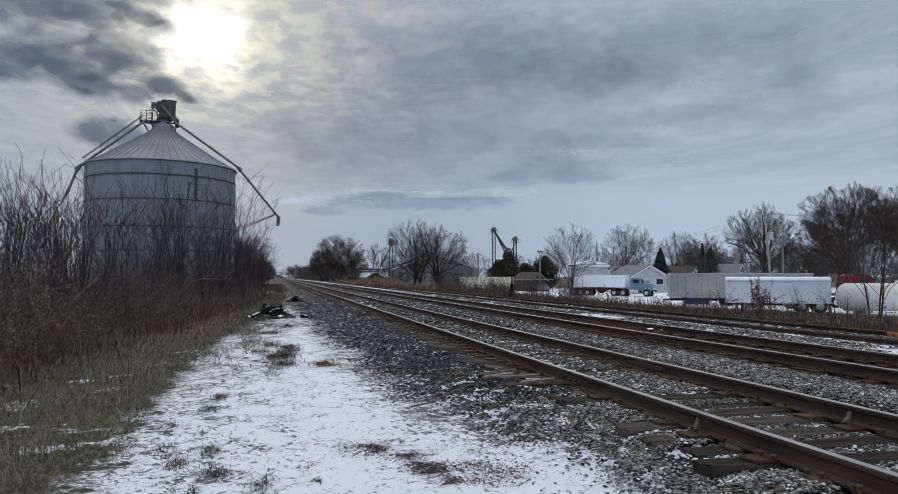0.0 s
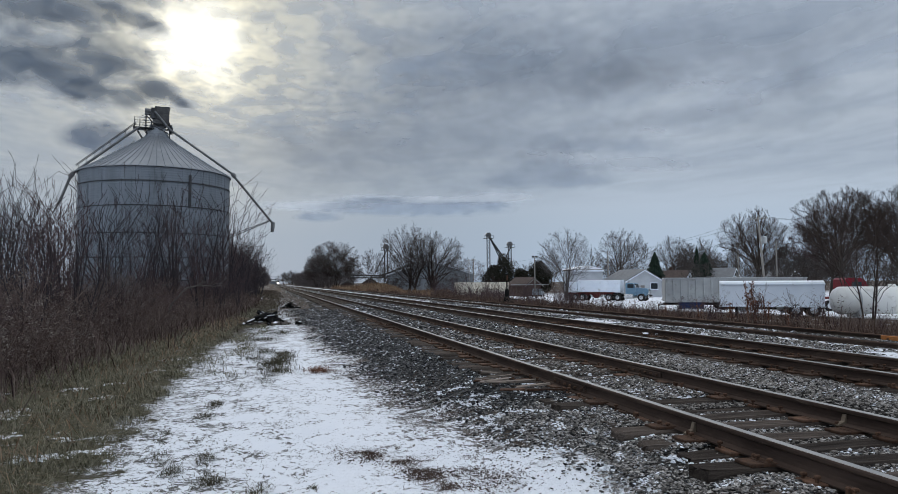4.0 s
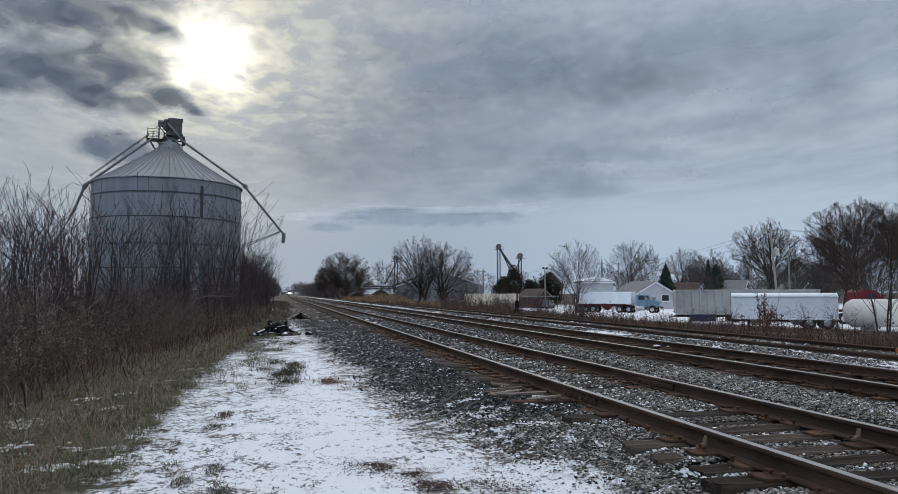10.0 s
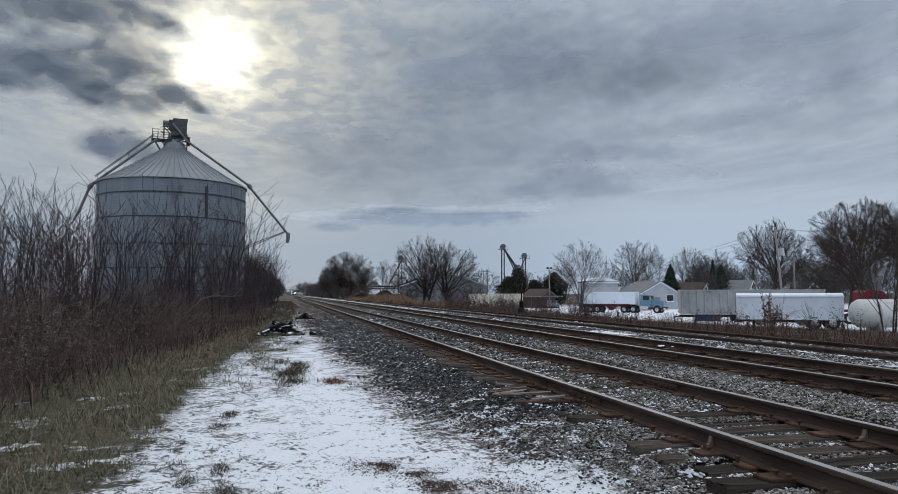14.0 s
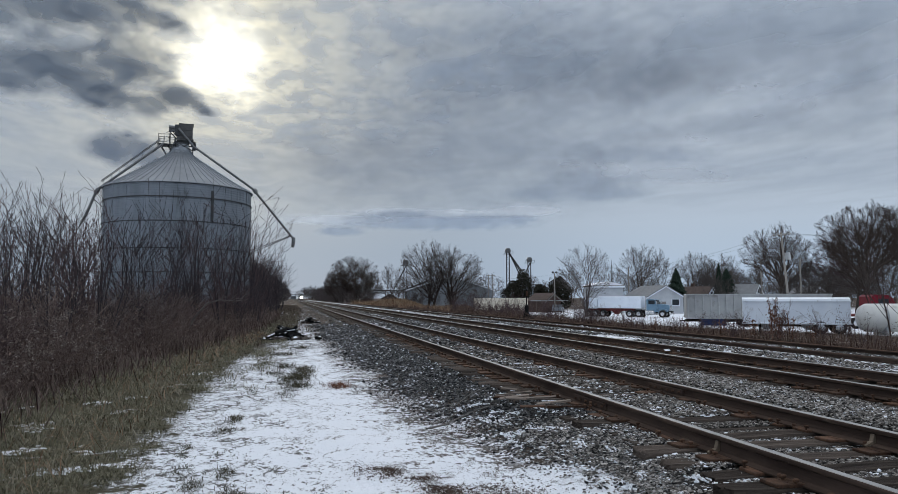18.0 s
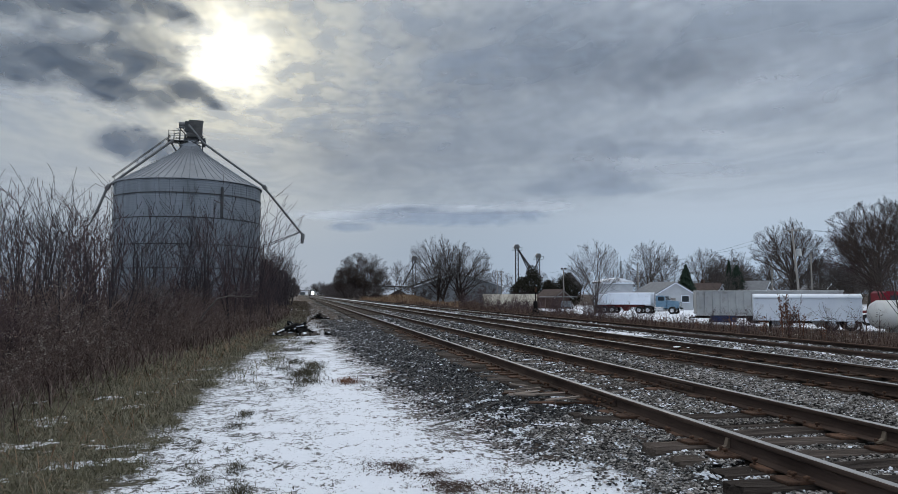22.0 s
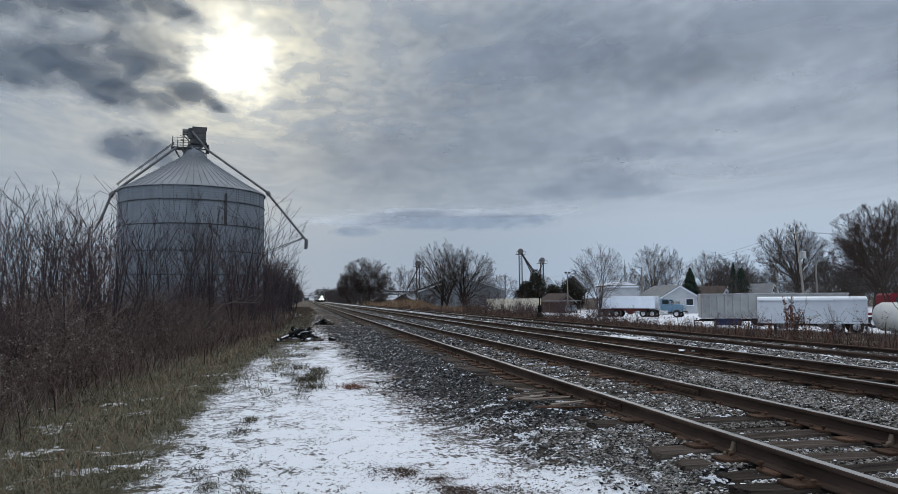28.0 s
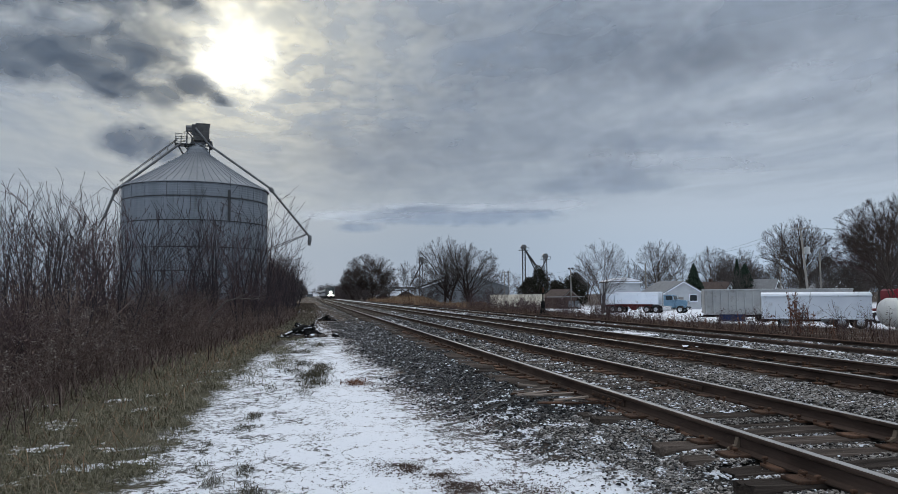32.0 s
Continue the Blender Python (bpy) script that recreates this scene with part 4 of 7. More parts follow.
    ob = stones("far_ballast", x, y, lie(x, y) - 0.03, rng.uniform(0.045, 0.075, len(x)), M_STONE_DARK, 6)
    tagged(ob, "dark ballast receding along the tracks", "gravel", kind="stuff")


build_ballast()


# ---- grass and weeds ----
def blades(name, x, y, z, height, lean, width, mat, seed, bend=0.5):
    """Grass blades, each a bent strip that ends in a point."""
    rng = np.random.RandomState(seed)
    k = len(x)
    a = rng.uniform(0, 6.28, k)
    out = np.stack([np.cos(a), np.sin(a), 0 * a], -1)
    side = np.stack([-np.sin(a), np.cos(a), 0 * a], -1) * (width / 2)[:, None]
    base = np.stack([x, y, z], -1)
    up = np.array([0, 0, 1.0])
    tilt = lean * rng.uniform(0.2, 1.0, k)
    mid = base + out * (height * tilt * 0.35)[:, None] + up * (height * 0.55)[:, None]
    tip = base + out * (height * tilt * (0.35 + bend))[:, None] + up * (height * (1 - 0.35 * tilt * bend))[:, None]
    verts = np.stack([base - side, base + side, mid + side * 0.8, mid - side * 0.8, tip], 1)
    i = np.arange(k)[:, None] * 5
    return mesh_of(name, verts.reshape(-1, 3), [i + np.array([[0, 1, 2, 3]]), i + np.array([[3, 2, 4]])], mat)


def brush_edge(y):
    """Where the tall weeds begin, left of the path."""
    return np.interp(y, [0, 12, 20, 35, 60, 120], [-3.5, -3.5, -2.9, -1.7, -1.5, -1.2])


def build_grass():
    rng = np.random.RandomState(21)
    n = 120000
    y = 2.0 + 44 * rng.uniform(0, 1, n) ** 1.8
    right = np.interp(y, [0, 14, 30, 60], [-1.5, -1.55, -0.9, -0.6])
    left = brush_edge(y) - 0.8
    u = rng.uniform(0, 1, n) ** 0.85
    x = right + (left - right) * u + rng.normal(0, 0.10, n)
    clump = np.sin(x * 3.1 + y * 1.3) + np.sin(x * 1.7 - y * 2.1 + 1) + rng.normal(0, 0.8, n)
    ok = (clump > -1.0) & (x < right + 0.25)
    x, y, u = x[ok], y[ok], u[ok]
    h = rng.uniform(0.04, 0.13, len(x)) + 0.25 * np.clip(u - 0.6, 0, 1) * rng.uniform(0, 1, len(x))
    ob = new("verge_grass", blades("verge_grass", x, y, 0.02 + 0.1 * np.clip((-1.6 - x) / 2, 0, 1), h, 2.2 + 0 * x, rng.uniform(0.003, 0.006, len(x)) * (1 + y / 14), M_GRASS, 4, 0.9))
    tagged(ob, "matted olive and straw grass along the path", "grass", kind="stuff")
    n = 2200
    y = 2.2 + 30 * rng.uniform(0, 1, n) ** 1.5
    right = np.interp(y, [0, 14, 30, 60], [-1.8, -1.8, -1.0, -0.7])
    x = right + (brush_edge(y) - 0.5 - right) * rng.uniform(0, 1, n)
    ob = new("straw_grass", blades("straw_grass", x, y, 0.05 + 0 * x, rng.uniform(0.1, 0.3, n), 2.6 + 0 * x, rng.uniform(0.003, 0.006, n) * (1 + y / 14), M_TAN, 14, 1.1))
    tagged(ob, "pale bent straw in the matted verge", "grass", kind="stuff")
    # dead grass and leaf scraps poking through the snow of the path
    n = 5200
    y = 2.2 + 36 * rng.uniform(0, 1, n) ** 1.5
    x = rng.uniform(-1.6, 1.9, n)
    ok = (np.sin(x * 5 + y * 2.3) + np.sin(x * 2.2 - y * 3.7) + rng.normal(0, 0.7, n)) > 0.9
    x, y = x[ok], y[ok]
    ob = new("path_grass", blades("path_grass", x, y, 0 * x, rng.uniform(0.012, 0.05, len(x)), 2.4 + 0 * x, rng.uniform(0.003, 0.007, len(x)) * (1 + y / 14), M_TUFT, 5, 1.1))
    tagged(ob, "sparse dead grass poking through snow", "grass", kind="stuff")
    # low tan grass at the foot of the brush and on the far side of the tracks
    n = 9000
    y = 8 + 62 * rng.uniform(0, 1, n) ** 1.4
    x = brush_edge(y) + rng.normal(-0.5, 0.45, n)
    ob = new("brush_foot_grass", blades("brush_foot_grass", x, y, 0.1 + 0 * x, rng.uniform(0.12, 0.6, n), rng.uniform(0.5, 2.4, n), rng.uniform(0.005, 0.010, n) * (1 + y / 18), M_WEED, 6, 0.6))
    tagged(ob, "brown dead grass at the foot of the brush", "grass", kind="stuff")
    n = 48000
    x = rng.uniform(14.6, 33.0, n) + 0.5 * rng.normal(0, 1, n)
    y = 14 + 100 * rng.uniform(0, 1, n) ** 1.3
    h = rng.uniform(0.15, 1.0, n) * (0.75 + 0.35 * np.sin(y * 0.9 + x) + 0.25 * np.sin(x * 1.7 - y * 0.4)) * np.interp(y, [20, 45, 60, 80, 100], [1.0, 0.66, 0.9, 1.2, 1.4]) * np.where(x < 0.225 * y, 0.4, 1.0)
    ob = new("trackside_weeds", blades("trackside_weeds", x, y, ground_z(x, y), h, 1.3 + 0 * x, rng.uniform(0.006, 0.013, n) * (1 + y / 40), M_WEED_RED, 7, 0.7))
    tagged(ob, "brown dead weeds beyond the siding", "weeds", kind="stuff")
    heads = np.where(rng.uniform(0, 1, n) < 0.07)[0]
    rep = np.repeat(heads, 5)
    ob = stones("weed_heads", x[rep] + rng.normal(0, 0.05, len(rep)), y[rep] + rng.normal(0, 0.05, len(rep)), ground_z(x, y)[rep] + h[rep] * rng.uniform(0.75, 1.05, len(rep)), rng.uniform(0.008, 0.022, len(rep)) * (1 + y[rep] / 60), M_WEED_RED, 17)
    tagged(ob, "fuzzy brown seed heads of the dead weeds", "weeds", kind="stuff")
    n = 30000
    x, y = rng.uniform(15.5, 46, n), rng.uniform(100, 190, n)
    ok = x < 17 + (y - 90) * 0.32
    ob = new("tan_grass", blades("tan_grass", x[ok], y[ok], ground_z(x, y)[ok], rng.uniform(0.3, 1.5, ok.sum()) * (0.65 + 0.4 * np.sin(x[ok] * 0.5 + y[ok] * 0.13)), 0.9 + 0 * x[ok], rng.uniform(0.03, 0.08, ok.sum()), M_TAN, 8, 0.5))
    tagged(ob, "tall tan grass below the trees", "grass", kind="stuff")
    n = 12000
    y = rng.uniform(140, 190, n)
    middle = 22.5 + (y - 150) * 0.17
    x = middle + rng.normal(0, 3.6, n)
    h = rng.uniform(0.9, 3.0, n) * np.exp(-((x - middle) / 6.0) ** 2)
    ob = new("rust_grass", blades("rust_grass", x, y, ground_z(x, y), h, 0.8 + 0 * x, rng.uniform(0.04, 0.10, n), M_TAN, 9, 0.5))
    tagged(ob, "mound of rust and straw coloured tall grass", "grass", kind="stuff")


build_grass()


def path_strip():
    """Matted grass down the middle of the path where it narrows."""
    rng = np.random.RandomState(23)
    n = 20000
    y = 13 + 80 * rng.uniform(0, 1, n) ** 1.25
    mid = np.interp(y, [17, 28, 50, 95], [-0.75, -0.55, -0.3, -0.1])
    wide = np.interp(y, [17, 30, 60, 95], [0.35, 0.7, 1.0, 1.2])
    x = mid + wide * rng.normal(0, 0.55, n)
    ok = (np.sin(x * 2.6 + y * 0.8) + np.sin(x * 1.3 - y * 1.1 + 2) + rng.normal(0, 0.6, n) > 0.7 - np.clip((y - 14) / 14, 0, 1.1)) & (x < mid + wide) & (x < 0.75)
    x, y = x[ok], y[ok]
    ob = new("strip_grass", blades("strip_grass", x, y, 0 * x, rng.uniform(0.03, 0.13, len(x)), 2.4 + 0 * x, rng.uniform(0.004, 0.008, len(x)) * (1 + y / 14), M_GRASS, 24, 0.9))
    tagged(ob, "matted grass in the middle of the snowy path", "grass", kind="stuff")


path_strip()


def far_grass():
    """Olive and brown grass between the hedge and the tracks, further along."""
    rng = np.random.RandomState(27)
    n = 30000
    y = 24 + 136 * rng.uniform(0, 1, n) ** 1.2
    x = rng.uniform(-2.6, 1.5, n)
    ok = rng.uniform(0, 1, n) < np.clip((y - 24) / 35, 0, 1) * np.clip((1.6 - x) / 2.0, 0.1, 1) + 0.5 * (x < -1.0)
    x, y = x[ok], y[ok]
    ob = new("far_grass", blades("far_grass", x, y, 0 * x, rng.uniform(0.05, 0.24, len(x)), 2.0 + 0 * x, rng.uniform(0.010, 0.024, len(x)) * (1 + y / 90), M_FARGRASS, 28, 0.9))
    tagged(ob, "olive and brown grass beside the tracks", "grass", kind="stuff")


far_grass()


def tuft(x, y, size, count, mat, label, seed, name="grass_tuft"):
    rng = np.random.RandomState(seed)
    px, py = rng.normal(0, size * 0.26, count), rng.normal(0, size * 0.6, count)
    ob = new(name, blades(name, px, py, 0 * px - 0.01, rng.uniform(0.25, 1.0, count) ** 1.5 * size * 0.36, 2.4 + 0 * px, rng.uniform(0.003, 0.006, count) * (1 + y / 20), mat, seed, 0.9))
    ob.location = (x, y, 0.0)
    return tagged(ob, label, "grass", "tufts on the path", "stuff")


for i, (x, y, size, count) in enumerate([(0.15, 13.3, 0.55, 480), (0.05, 14.6, 0.5, 380), (0.3, 15.8, 0.5, 380), (-0.05, 11.9, 0.4, 260), (-0.69, 9.95, 0.22, 190), (-0.77, 9.11, 0.2, 150), (-0.48, 6.2, 0.2, 170), (-0.08, 5.75, 0.2, 130), (-0.58, 6.96, 0.2, 180), (-0.81, 6.55, 0.2, 180), (-1.09, 8.2, 0.18, 130), (-1.07, 7.86, 0.14, 90), (-0.02, 12.63, 0.3, 200), (-0.44, 11.53, 0.2, 110), (0.22, 14.9, 0.5, 420), (-0.35, 15.6, 0.45, 160), (-0.15, 17.2, 0.5, 200), (0.3, 16.6, 0.45, 180), (-1.0, 7.1, 0.22, 120), (0.1, 8.3, 0.14, 60), (-0.2, 20.5, 0.6, 260), (0.35, 23.0, 0.7, 300), (-0.6, 12.6, 0.3, 110)]):
    tuft(x, y, size, count, M_TUFT, "dark green and brown grass tuft in the snow", 100 + i)
rng_tuft = random.Random(150)
for i in range(46):
    y = 3.6 + 24 * rng_tuft.random() ** 1.4
    x = rng_tuft.uniform(-1.45, 0.9) - 0.12 * (y > 16)
    tuft(x, y, rng_tuft.uniform(0.06, 0.19), rng_tuft.randrange(25, 90), M_TUFT, "small dark grass clump in the snow", 160 + i)
for i, (x, y, size, count) in enumerate([(-1.5, 7.0, 0.34, 620), (-1.62, 11.2, 0.4, 520), (-1.64, 9.3, 0.36, 520), (-1.46, 8.2, 0.3, 420), (-1.75, 6.5, 0.3, 420), (-1.5, 13.2, 0.4, 420), (-1.35, 15.4, 0.4, 380)]):
    tuft(x, y, size, count, M_GRASS, "matted olive grass clump at the edge of the snow", 240 + i)
tuft(0.86, 13.1, 0.42, 460, M_RUSTPLANT, "rust-brown dry plant in the snow", 140, "dry_plant")


def litter():
    rng = np.random.RandomState(44)
    n = 15000
    t = rng.uniform(0, 1, n)
    y = np.where(t < 0.3, rng.normal(6.80, 0.20, n), np.where(t < 0.55, rng.uniform(5.3, 6.7, n), np.where(t < 0.85, rng.uniform(5.2, 8.4, n), rng.uniform(8.0, 13.0, n))))
    x = np.where(t < 0.3, rng.normal(1.10, 0.21, n), np.where(t < 0.55, 1.22 + (6.6 - y) * 0.06 + rng.normal(0, 0.10, n), np.where(t < 0.85, 1.62 + rng.normal(0, 0.24, n) + 0.10 * np.sin(y * 7), bed_edge(y) - 0.12 + rng.normal(0, 0.16, n))))
    lay = rng.uniform(0, 1, n) < 0.22
    ob = new("litter_grass", blades("litter_grass", x[lay], y[lay], ground_z(x, y)[lay], rng.uniform(0.012, 0.035, lay.sum()), 3.0 + 0 * x[lay], rng.uniform(0.003, 0.007, lay.sum()), M_LITTER, 15, 1.4))
    tagged(ob, "flattened brown grass and leaf scraps on the snow", "litter", kind="stuff")
    x, y, n = x[~lay], y[~lay], int((~lay).sum())
    ob = stones("leaf_litter", x, y, ground_z(x, y) + 0.004, rng.uniform(0.003, 0.0085, n), M_LITTER, 13)
    tagged(ob, "brown leaf and bark litter on the snow", "litter", kind="stuff")


litter()


def snow_patches():
    """Thin drifts left between the ties, along the siding and on the verge."""
    rng = random.Random(61)

    def patch(s, x, y, z, wide, deep):
        k = 14
        base = len(s.v)
        a0 = rng.uniform(0, 6.28)
        ring = []
        for i in range(k):
            a = 2 * math.pi * i / k
            r = 1 + 0.28 * math.sin(2 * a + a0) + rng.uniform(-0.28, 0.28)
            ring.append((r * math.cos(a), r * math.sin(a)))
        s.v += [(x + u * wide, y + v * deep, z - 0.006) for u, v in ring]
        s.v += [(x + u * wide * 0.72 + rng.uniform(-0.01, 0.01), y + v * deep * 0.72, z + rng.uniform(0.001, 0.006)) for u, v in ring]
        s.v.append((x, y, z + 0.005))
        for i in range(k):
            j = (i + 1) % k
            s.f += [(base + i, base + j, base + k + j, base + k + i), (base + k + i, base + k + j, base + 2 * k)]

    def scraps(s, x, y, z, wide, deep, count):
        """A thin drift broken up by what pokes through it."""
        for _ in range(count):
            u, v = rng.gauss(0, 0.5), rng.gauss(0, 0.5)
            patch(s, x + u * wide, y + v * deep, z + rng.uniform(-0.014, 0.002), wide * rng.uniform(0.05, 0.24), deep * rng.uniform(0.05, 0.24))

    ties = Shape()
    for k in range(70):
        y = 3.2 + 15 * rng.random() ** 1.3
        gap = (math.floor((y + 6.0) / TIE_STEP) + 0.5) * TIE_STEP - 6.0
        scraps(ties, 4.29 + rng.uniform(-0.6, 0.6), gap, 0.288 if y > 6.6 else 0.262, rng.uniform(0.06, 0.18), 0.10, 6)
    for k in range(60):
        y = 4.4 + 6.4 * rng.random() ** 0.8
        edge = float(bed_edge(y))
        x = edge + 0.05 + (3.3 - edge) * rng.random() ** 1.3
        scraps(ties, x, y, float(ground_z(x, y)) + 0.012, rng.uniform(0.05, 0.14), rng.uniform(0.06, 0.18), 22)
    ob = new("tie_snow", ties.mesh("tie_snow", M_SNOW, True))
    tagged(ob, "thin snow left between the ties", "snow", kind="stuff")
    side = Shape()
    for k in range(70):
        y = 9 + 28 * rng.random()
        scraps(side, 10.15 + rng.gauss(0, 0.35), y, 0.35, rng.uniform(0.15, 0.5), rng.uniform(0.15, 0.5), 6)
    ob = new("siding_snow", side.mesh("siding_snow", M_SNOW, True))
    tagged(ob, "ragged snow along the foot of the siding", "snow", kind="stuff")
    verge = Shape()
    spots = [(-2.99, 9.5, 0.30, 0.26), (-2.86, 9.2, 0.22, 0.16), (-2.74, 7.97, 0.30, 0.2), (-1.85, 7.3, 0.36, 0.22), (-2.05, 7.12, 0.2, 0.12), (-2.69, 11.4, 0.22, 0.2), (-2.41, 12.0, 0.2, 0.16), (-3.6, 10.8, 0.24, 0.2), (-2.2, 10.6, 0.16, 0.14), (-2.05, 13.5, 0.24, 0.3), (-1.9, 15.6, 0.3, 0.35), (-2.5, 6.6, 0.22, 0.12)]
    for x, y, wide, deep in spots:
        scraps(verge, x, y, 0.03 + 0.1 * min(max((-1.6 - x) / 2, 0), 1), wide, deep, 22)
    ob = new("verge_snow", verge.mesh("verge_snow", M_SNOW, True))
    tagged(ob, "scraps of snow caught in the matted verge", "snow", kind="stuff")


snow_patches()


# ---- bare shrubs and trees ----
def grow(rng, segs, p, way, length, r, level, top, opts):
    """One branch and all that grows from it; segs[level] gathers the pieces."""
    bits = max(2, opts["bits"] - (top - level) // 2)
    step = length / bits
    start_r = r
    for i in range(bits):
        wob = opts["wobble"] * (1.0 if level < top else 0.5)
        way = Vector((way.x + rng.gauss(0, wob), way.y + rng.gauss(0, wob), way.z + rng.gauss(0, wob) + opts["lift"])).normalized()
        q = p + way * step
        r1 = max(start_r * (1 - (i + 1) / bits * opts["taper"]), opts["thin"])
        segs[0 if level >= opts["thick"] else 1].append((*p, *q, max(r, opts["thin"]), r1))
        p, r = q, r1
        if level > 0:
            share = opts["kids"][top - level]
            count = int(share / bits + rng.random()) if (i + 1) / bits > opts["bare"][min(top - level, len(opts["bare"]) - 1)] else 0
            for _ in range(count):
                turn = rng.uniform(0, 2 * math.pi)
                fan = radians(rng.uniform(*opts["fan"]))
                side = way.orthogonal().normalized()
                off = Matrix.Rotation(turn, 3, way) @ side
                out = (way * math.cos(fan) + off * math.sin(fan)).normalized()
                grow(rng, segs, p, out, length * rng.uniform(*opts["shrink"][min(top - level, len(opts["shrink"]) - 1)]), r * rng.uniform(*opts["narrow"]), level - 1, top, opts)


SHRUB = dict(bits=9, wobble=0.07, lift=0.025, taper=0.78, thin=0.0115, thick=3, kids=(8, 2.5, 0.5), bare=(0.20, 0.12), fan=(20, 50), shrink=((0.32, 0.62), (0.3, 0.55)), narrow=(0.45, 0.7))


def bare_plant(name, seed, height, stems, base_r, opts, top, spread, bark, twig, label, category, split):
    """A bare woody plant of so many stems, at the origin."""
    rng = random.Random(seed)
    segs = [[], []]
    for k in range(stems):
        a = rng.uniform(0, 6.28)
        lean = rng.uniform(0, spread)
        way = Vector((math.sin(lean) * math.cos(a), math.sin(lean) * math.sin(a), math.cos(lean)))
        foot = Vector((rng.gauss(0, 0.05 * stems ** 0.5), rng.gauss(0, 0.05 * stems ** 0.5), -0.15)) if stems > 1 else Vector((0, 0, -0.2))
        grow(rng, segs, foot, way, height * rng.uniform(0.7, 1.0), base_r * rng.uniform(0.7, 1.0), top, top, opts)
    ob = thing(name, pose(0, 0, 0), label, category)
    part("trunk" if split else "stem_clump", sticks("trunk", segs[0], bark, 5 if split else 4), None, ob)
    part("crown" if split else "twig_crown", sticks("crown", segs[1], twig, 3), None, ob)
    return ob, len(segs[0]) * 10 + len(segs[1]) * 6


shrubs = []
for i in range(6):
    mat = (M_TWIG, M_TWIG, M_TWIG_RED)[i % 3]
    ob, _ = bare_plant("shrub", 300 + i, 1.0 * (5.0 + 0.35 * i), 3 + i % 3, 0.072, SHRUB, 3, 0.33, M_TWIG, mat, ("bare grey-brown sapling thicket beside the path", "bare reddish-brown shrub beside the path")[i % 3 == 2], "shrub", False)
    shrubs.append((ob, max(v.co.z for o in ob.children for v in o.data.vertices)))


def place_shrubs():
    """Saplings taller towards the bin; a hedge of them goes on along the line."""
    rng = random.Random(5)
    used = set()
    spots = []
    for k in range(31):
        y = 15 + 47 * rng.random() ** 0.9
        left = max(-0.40 * y - 1.0, -17.0)
        edge = float(brush_edge(y)) - 1.3
        x = edge - rng.random() ** 1.1 * max(edge - left, 0.5)
        spots.append((x, y, 1.5 + 0.152 * y * rng.uniform(0.6, 1.08)))
    spots += [(-2.2 - rng.random() * 5, 86 + 5 * k + rng.random() * 3, rng.uniform(4.5, 7.5)) for k in range(30)]
    spots += [(-1.4 - rng.random() * 1.6, 34 + 2.6 * k, rng.uniform(1.8, 3.4)) for k in range(16)]
    spots += [(-1.3 - rng.random() * 2.6, 60 + 2.6 * k, rng.uniform(5.4, 8.2)) for k in range(18)]
    spots += [(-(18 + 1.1 * k) * (0.19 + 0.17 * ((k * 0.618) % 1.0)), 18 + 1.1 * k, 1.5 + (18 + 1.1 * k) * rng.uniform(0.125, 0.168)) for k in range(23)]
    spots += [(-yy * rng.uniform(0.09, 0.215), yy, 1.5 + yy * rng.uniform(0.12, 0.165)) for yy in (30 + 2.2 * k for k in range(8))]
    for k, (x, y, high) in enumerate(spots):
        if -0.30 < x / y < -0.165 and k % 5 < 2:
            continue
        i = rng.randrange(6)
        ob, top = shrubs[i]
        s = high / top
        if i in used:
            ob = copy_thing(ob, pose(0, 0, 0))
        used.add(i)
        ob.matrix_basis = pose(x, y, 0.08, rng.uniform(-4, 4), rng.uniform(-4, 4), rng.uniform(0, 360)) @ Matrix.Diagonal((s, s, s, 1))
        ob["group"] = "thicket beside the path"


place_shrubs()


def low_bushes():
    """Dense waist-high to head-high scrub between the weeds and the saplings."""
    rng = random.Random(55)
    kinds = []
    opts = dict(SHRUB, bits=5, kids=(6, 3.0, 1.4), fan=(20, 60), thin=0.0065, wobble=0.11, lift=0.03)
    for i in range(4):
        ob, _ = bare_plant("scrub_bush", 340 + i, 2.3, 12, 0.022, opts, 3, 0.7, M_TWIG, (M_TWIG_RED, M_TWIG_RED, M_TWIG, M_TWIG_PALE)[i], ("tangled dark brown scrub bush", "tangled purple-brown scrub bush", "tangled dark brown scrub bush", "tangled grey scrub bush")[i], "shrub", False)
        kinds.append((ob, max(v.co.z for o in ob.children for v in o.data.vertices)))
    used = set()
    for k in range(100):
        y = 12.5 + 44 * rng.random() ** 1.15
        edge = float(brush_edge(y)) - 0.9
        x = edge - rng.random() * max(edge + 0.40 * y + 0.5, 0.5)
        if -0.30 < x / y < -0.165 and k % 5 < 2:
            continue
        i = rng.choice((0, 1, 2, 0, 1, 3))
        ob, top = kinds[i]
        if i in used:
            ob = copy_thing(ob, pose(0, 0, 0))
        used.add(i)
        s = rng.uniform(1.0, 1.6 if x < -0.2 * y else 2.4) * (1 + y / 160) / top
        ob.matrix_basis = pose(x, y, 0.06, rng.uniform(-6, 6), rng.uniform(-6, 6), rng.uniform(0, 360)) @ Matrix.Diagonal((s * 1.15, s * 1.15, s, 1))
        ob["group"] = "scrub beside the path"


low_bushes()


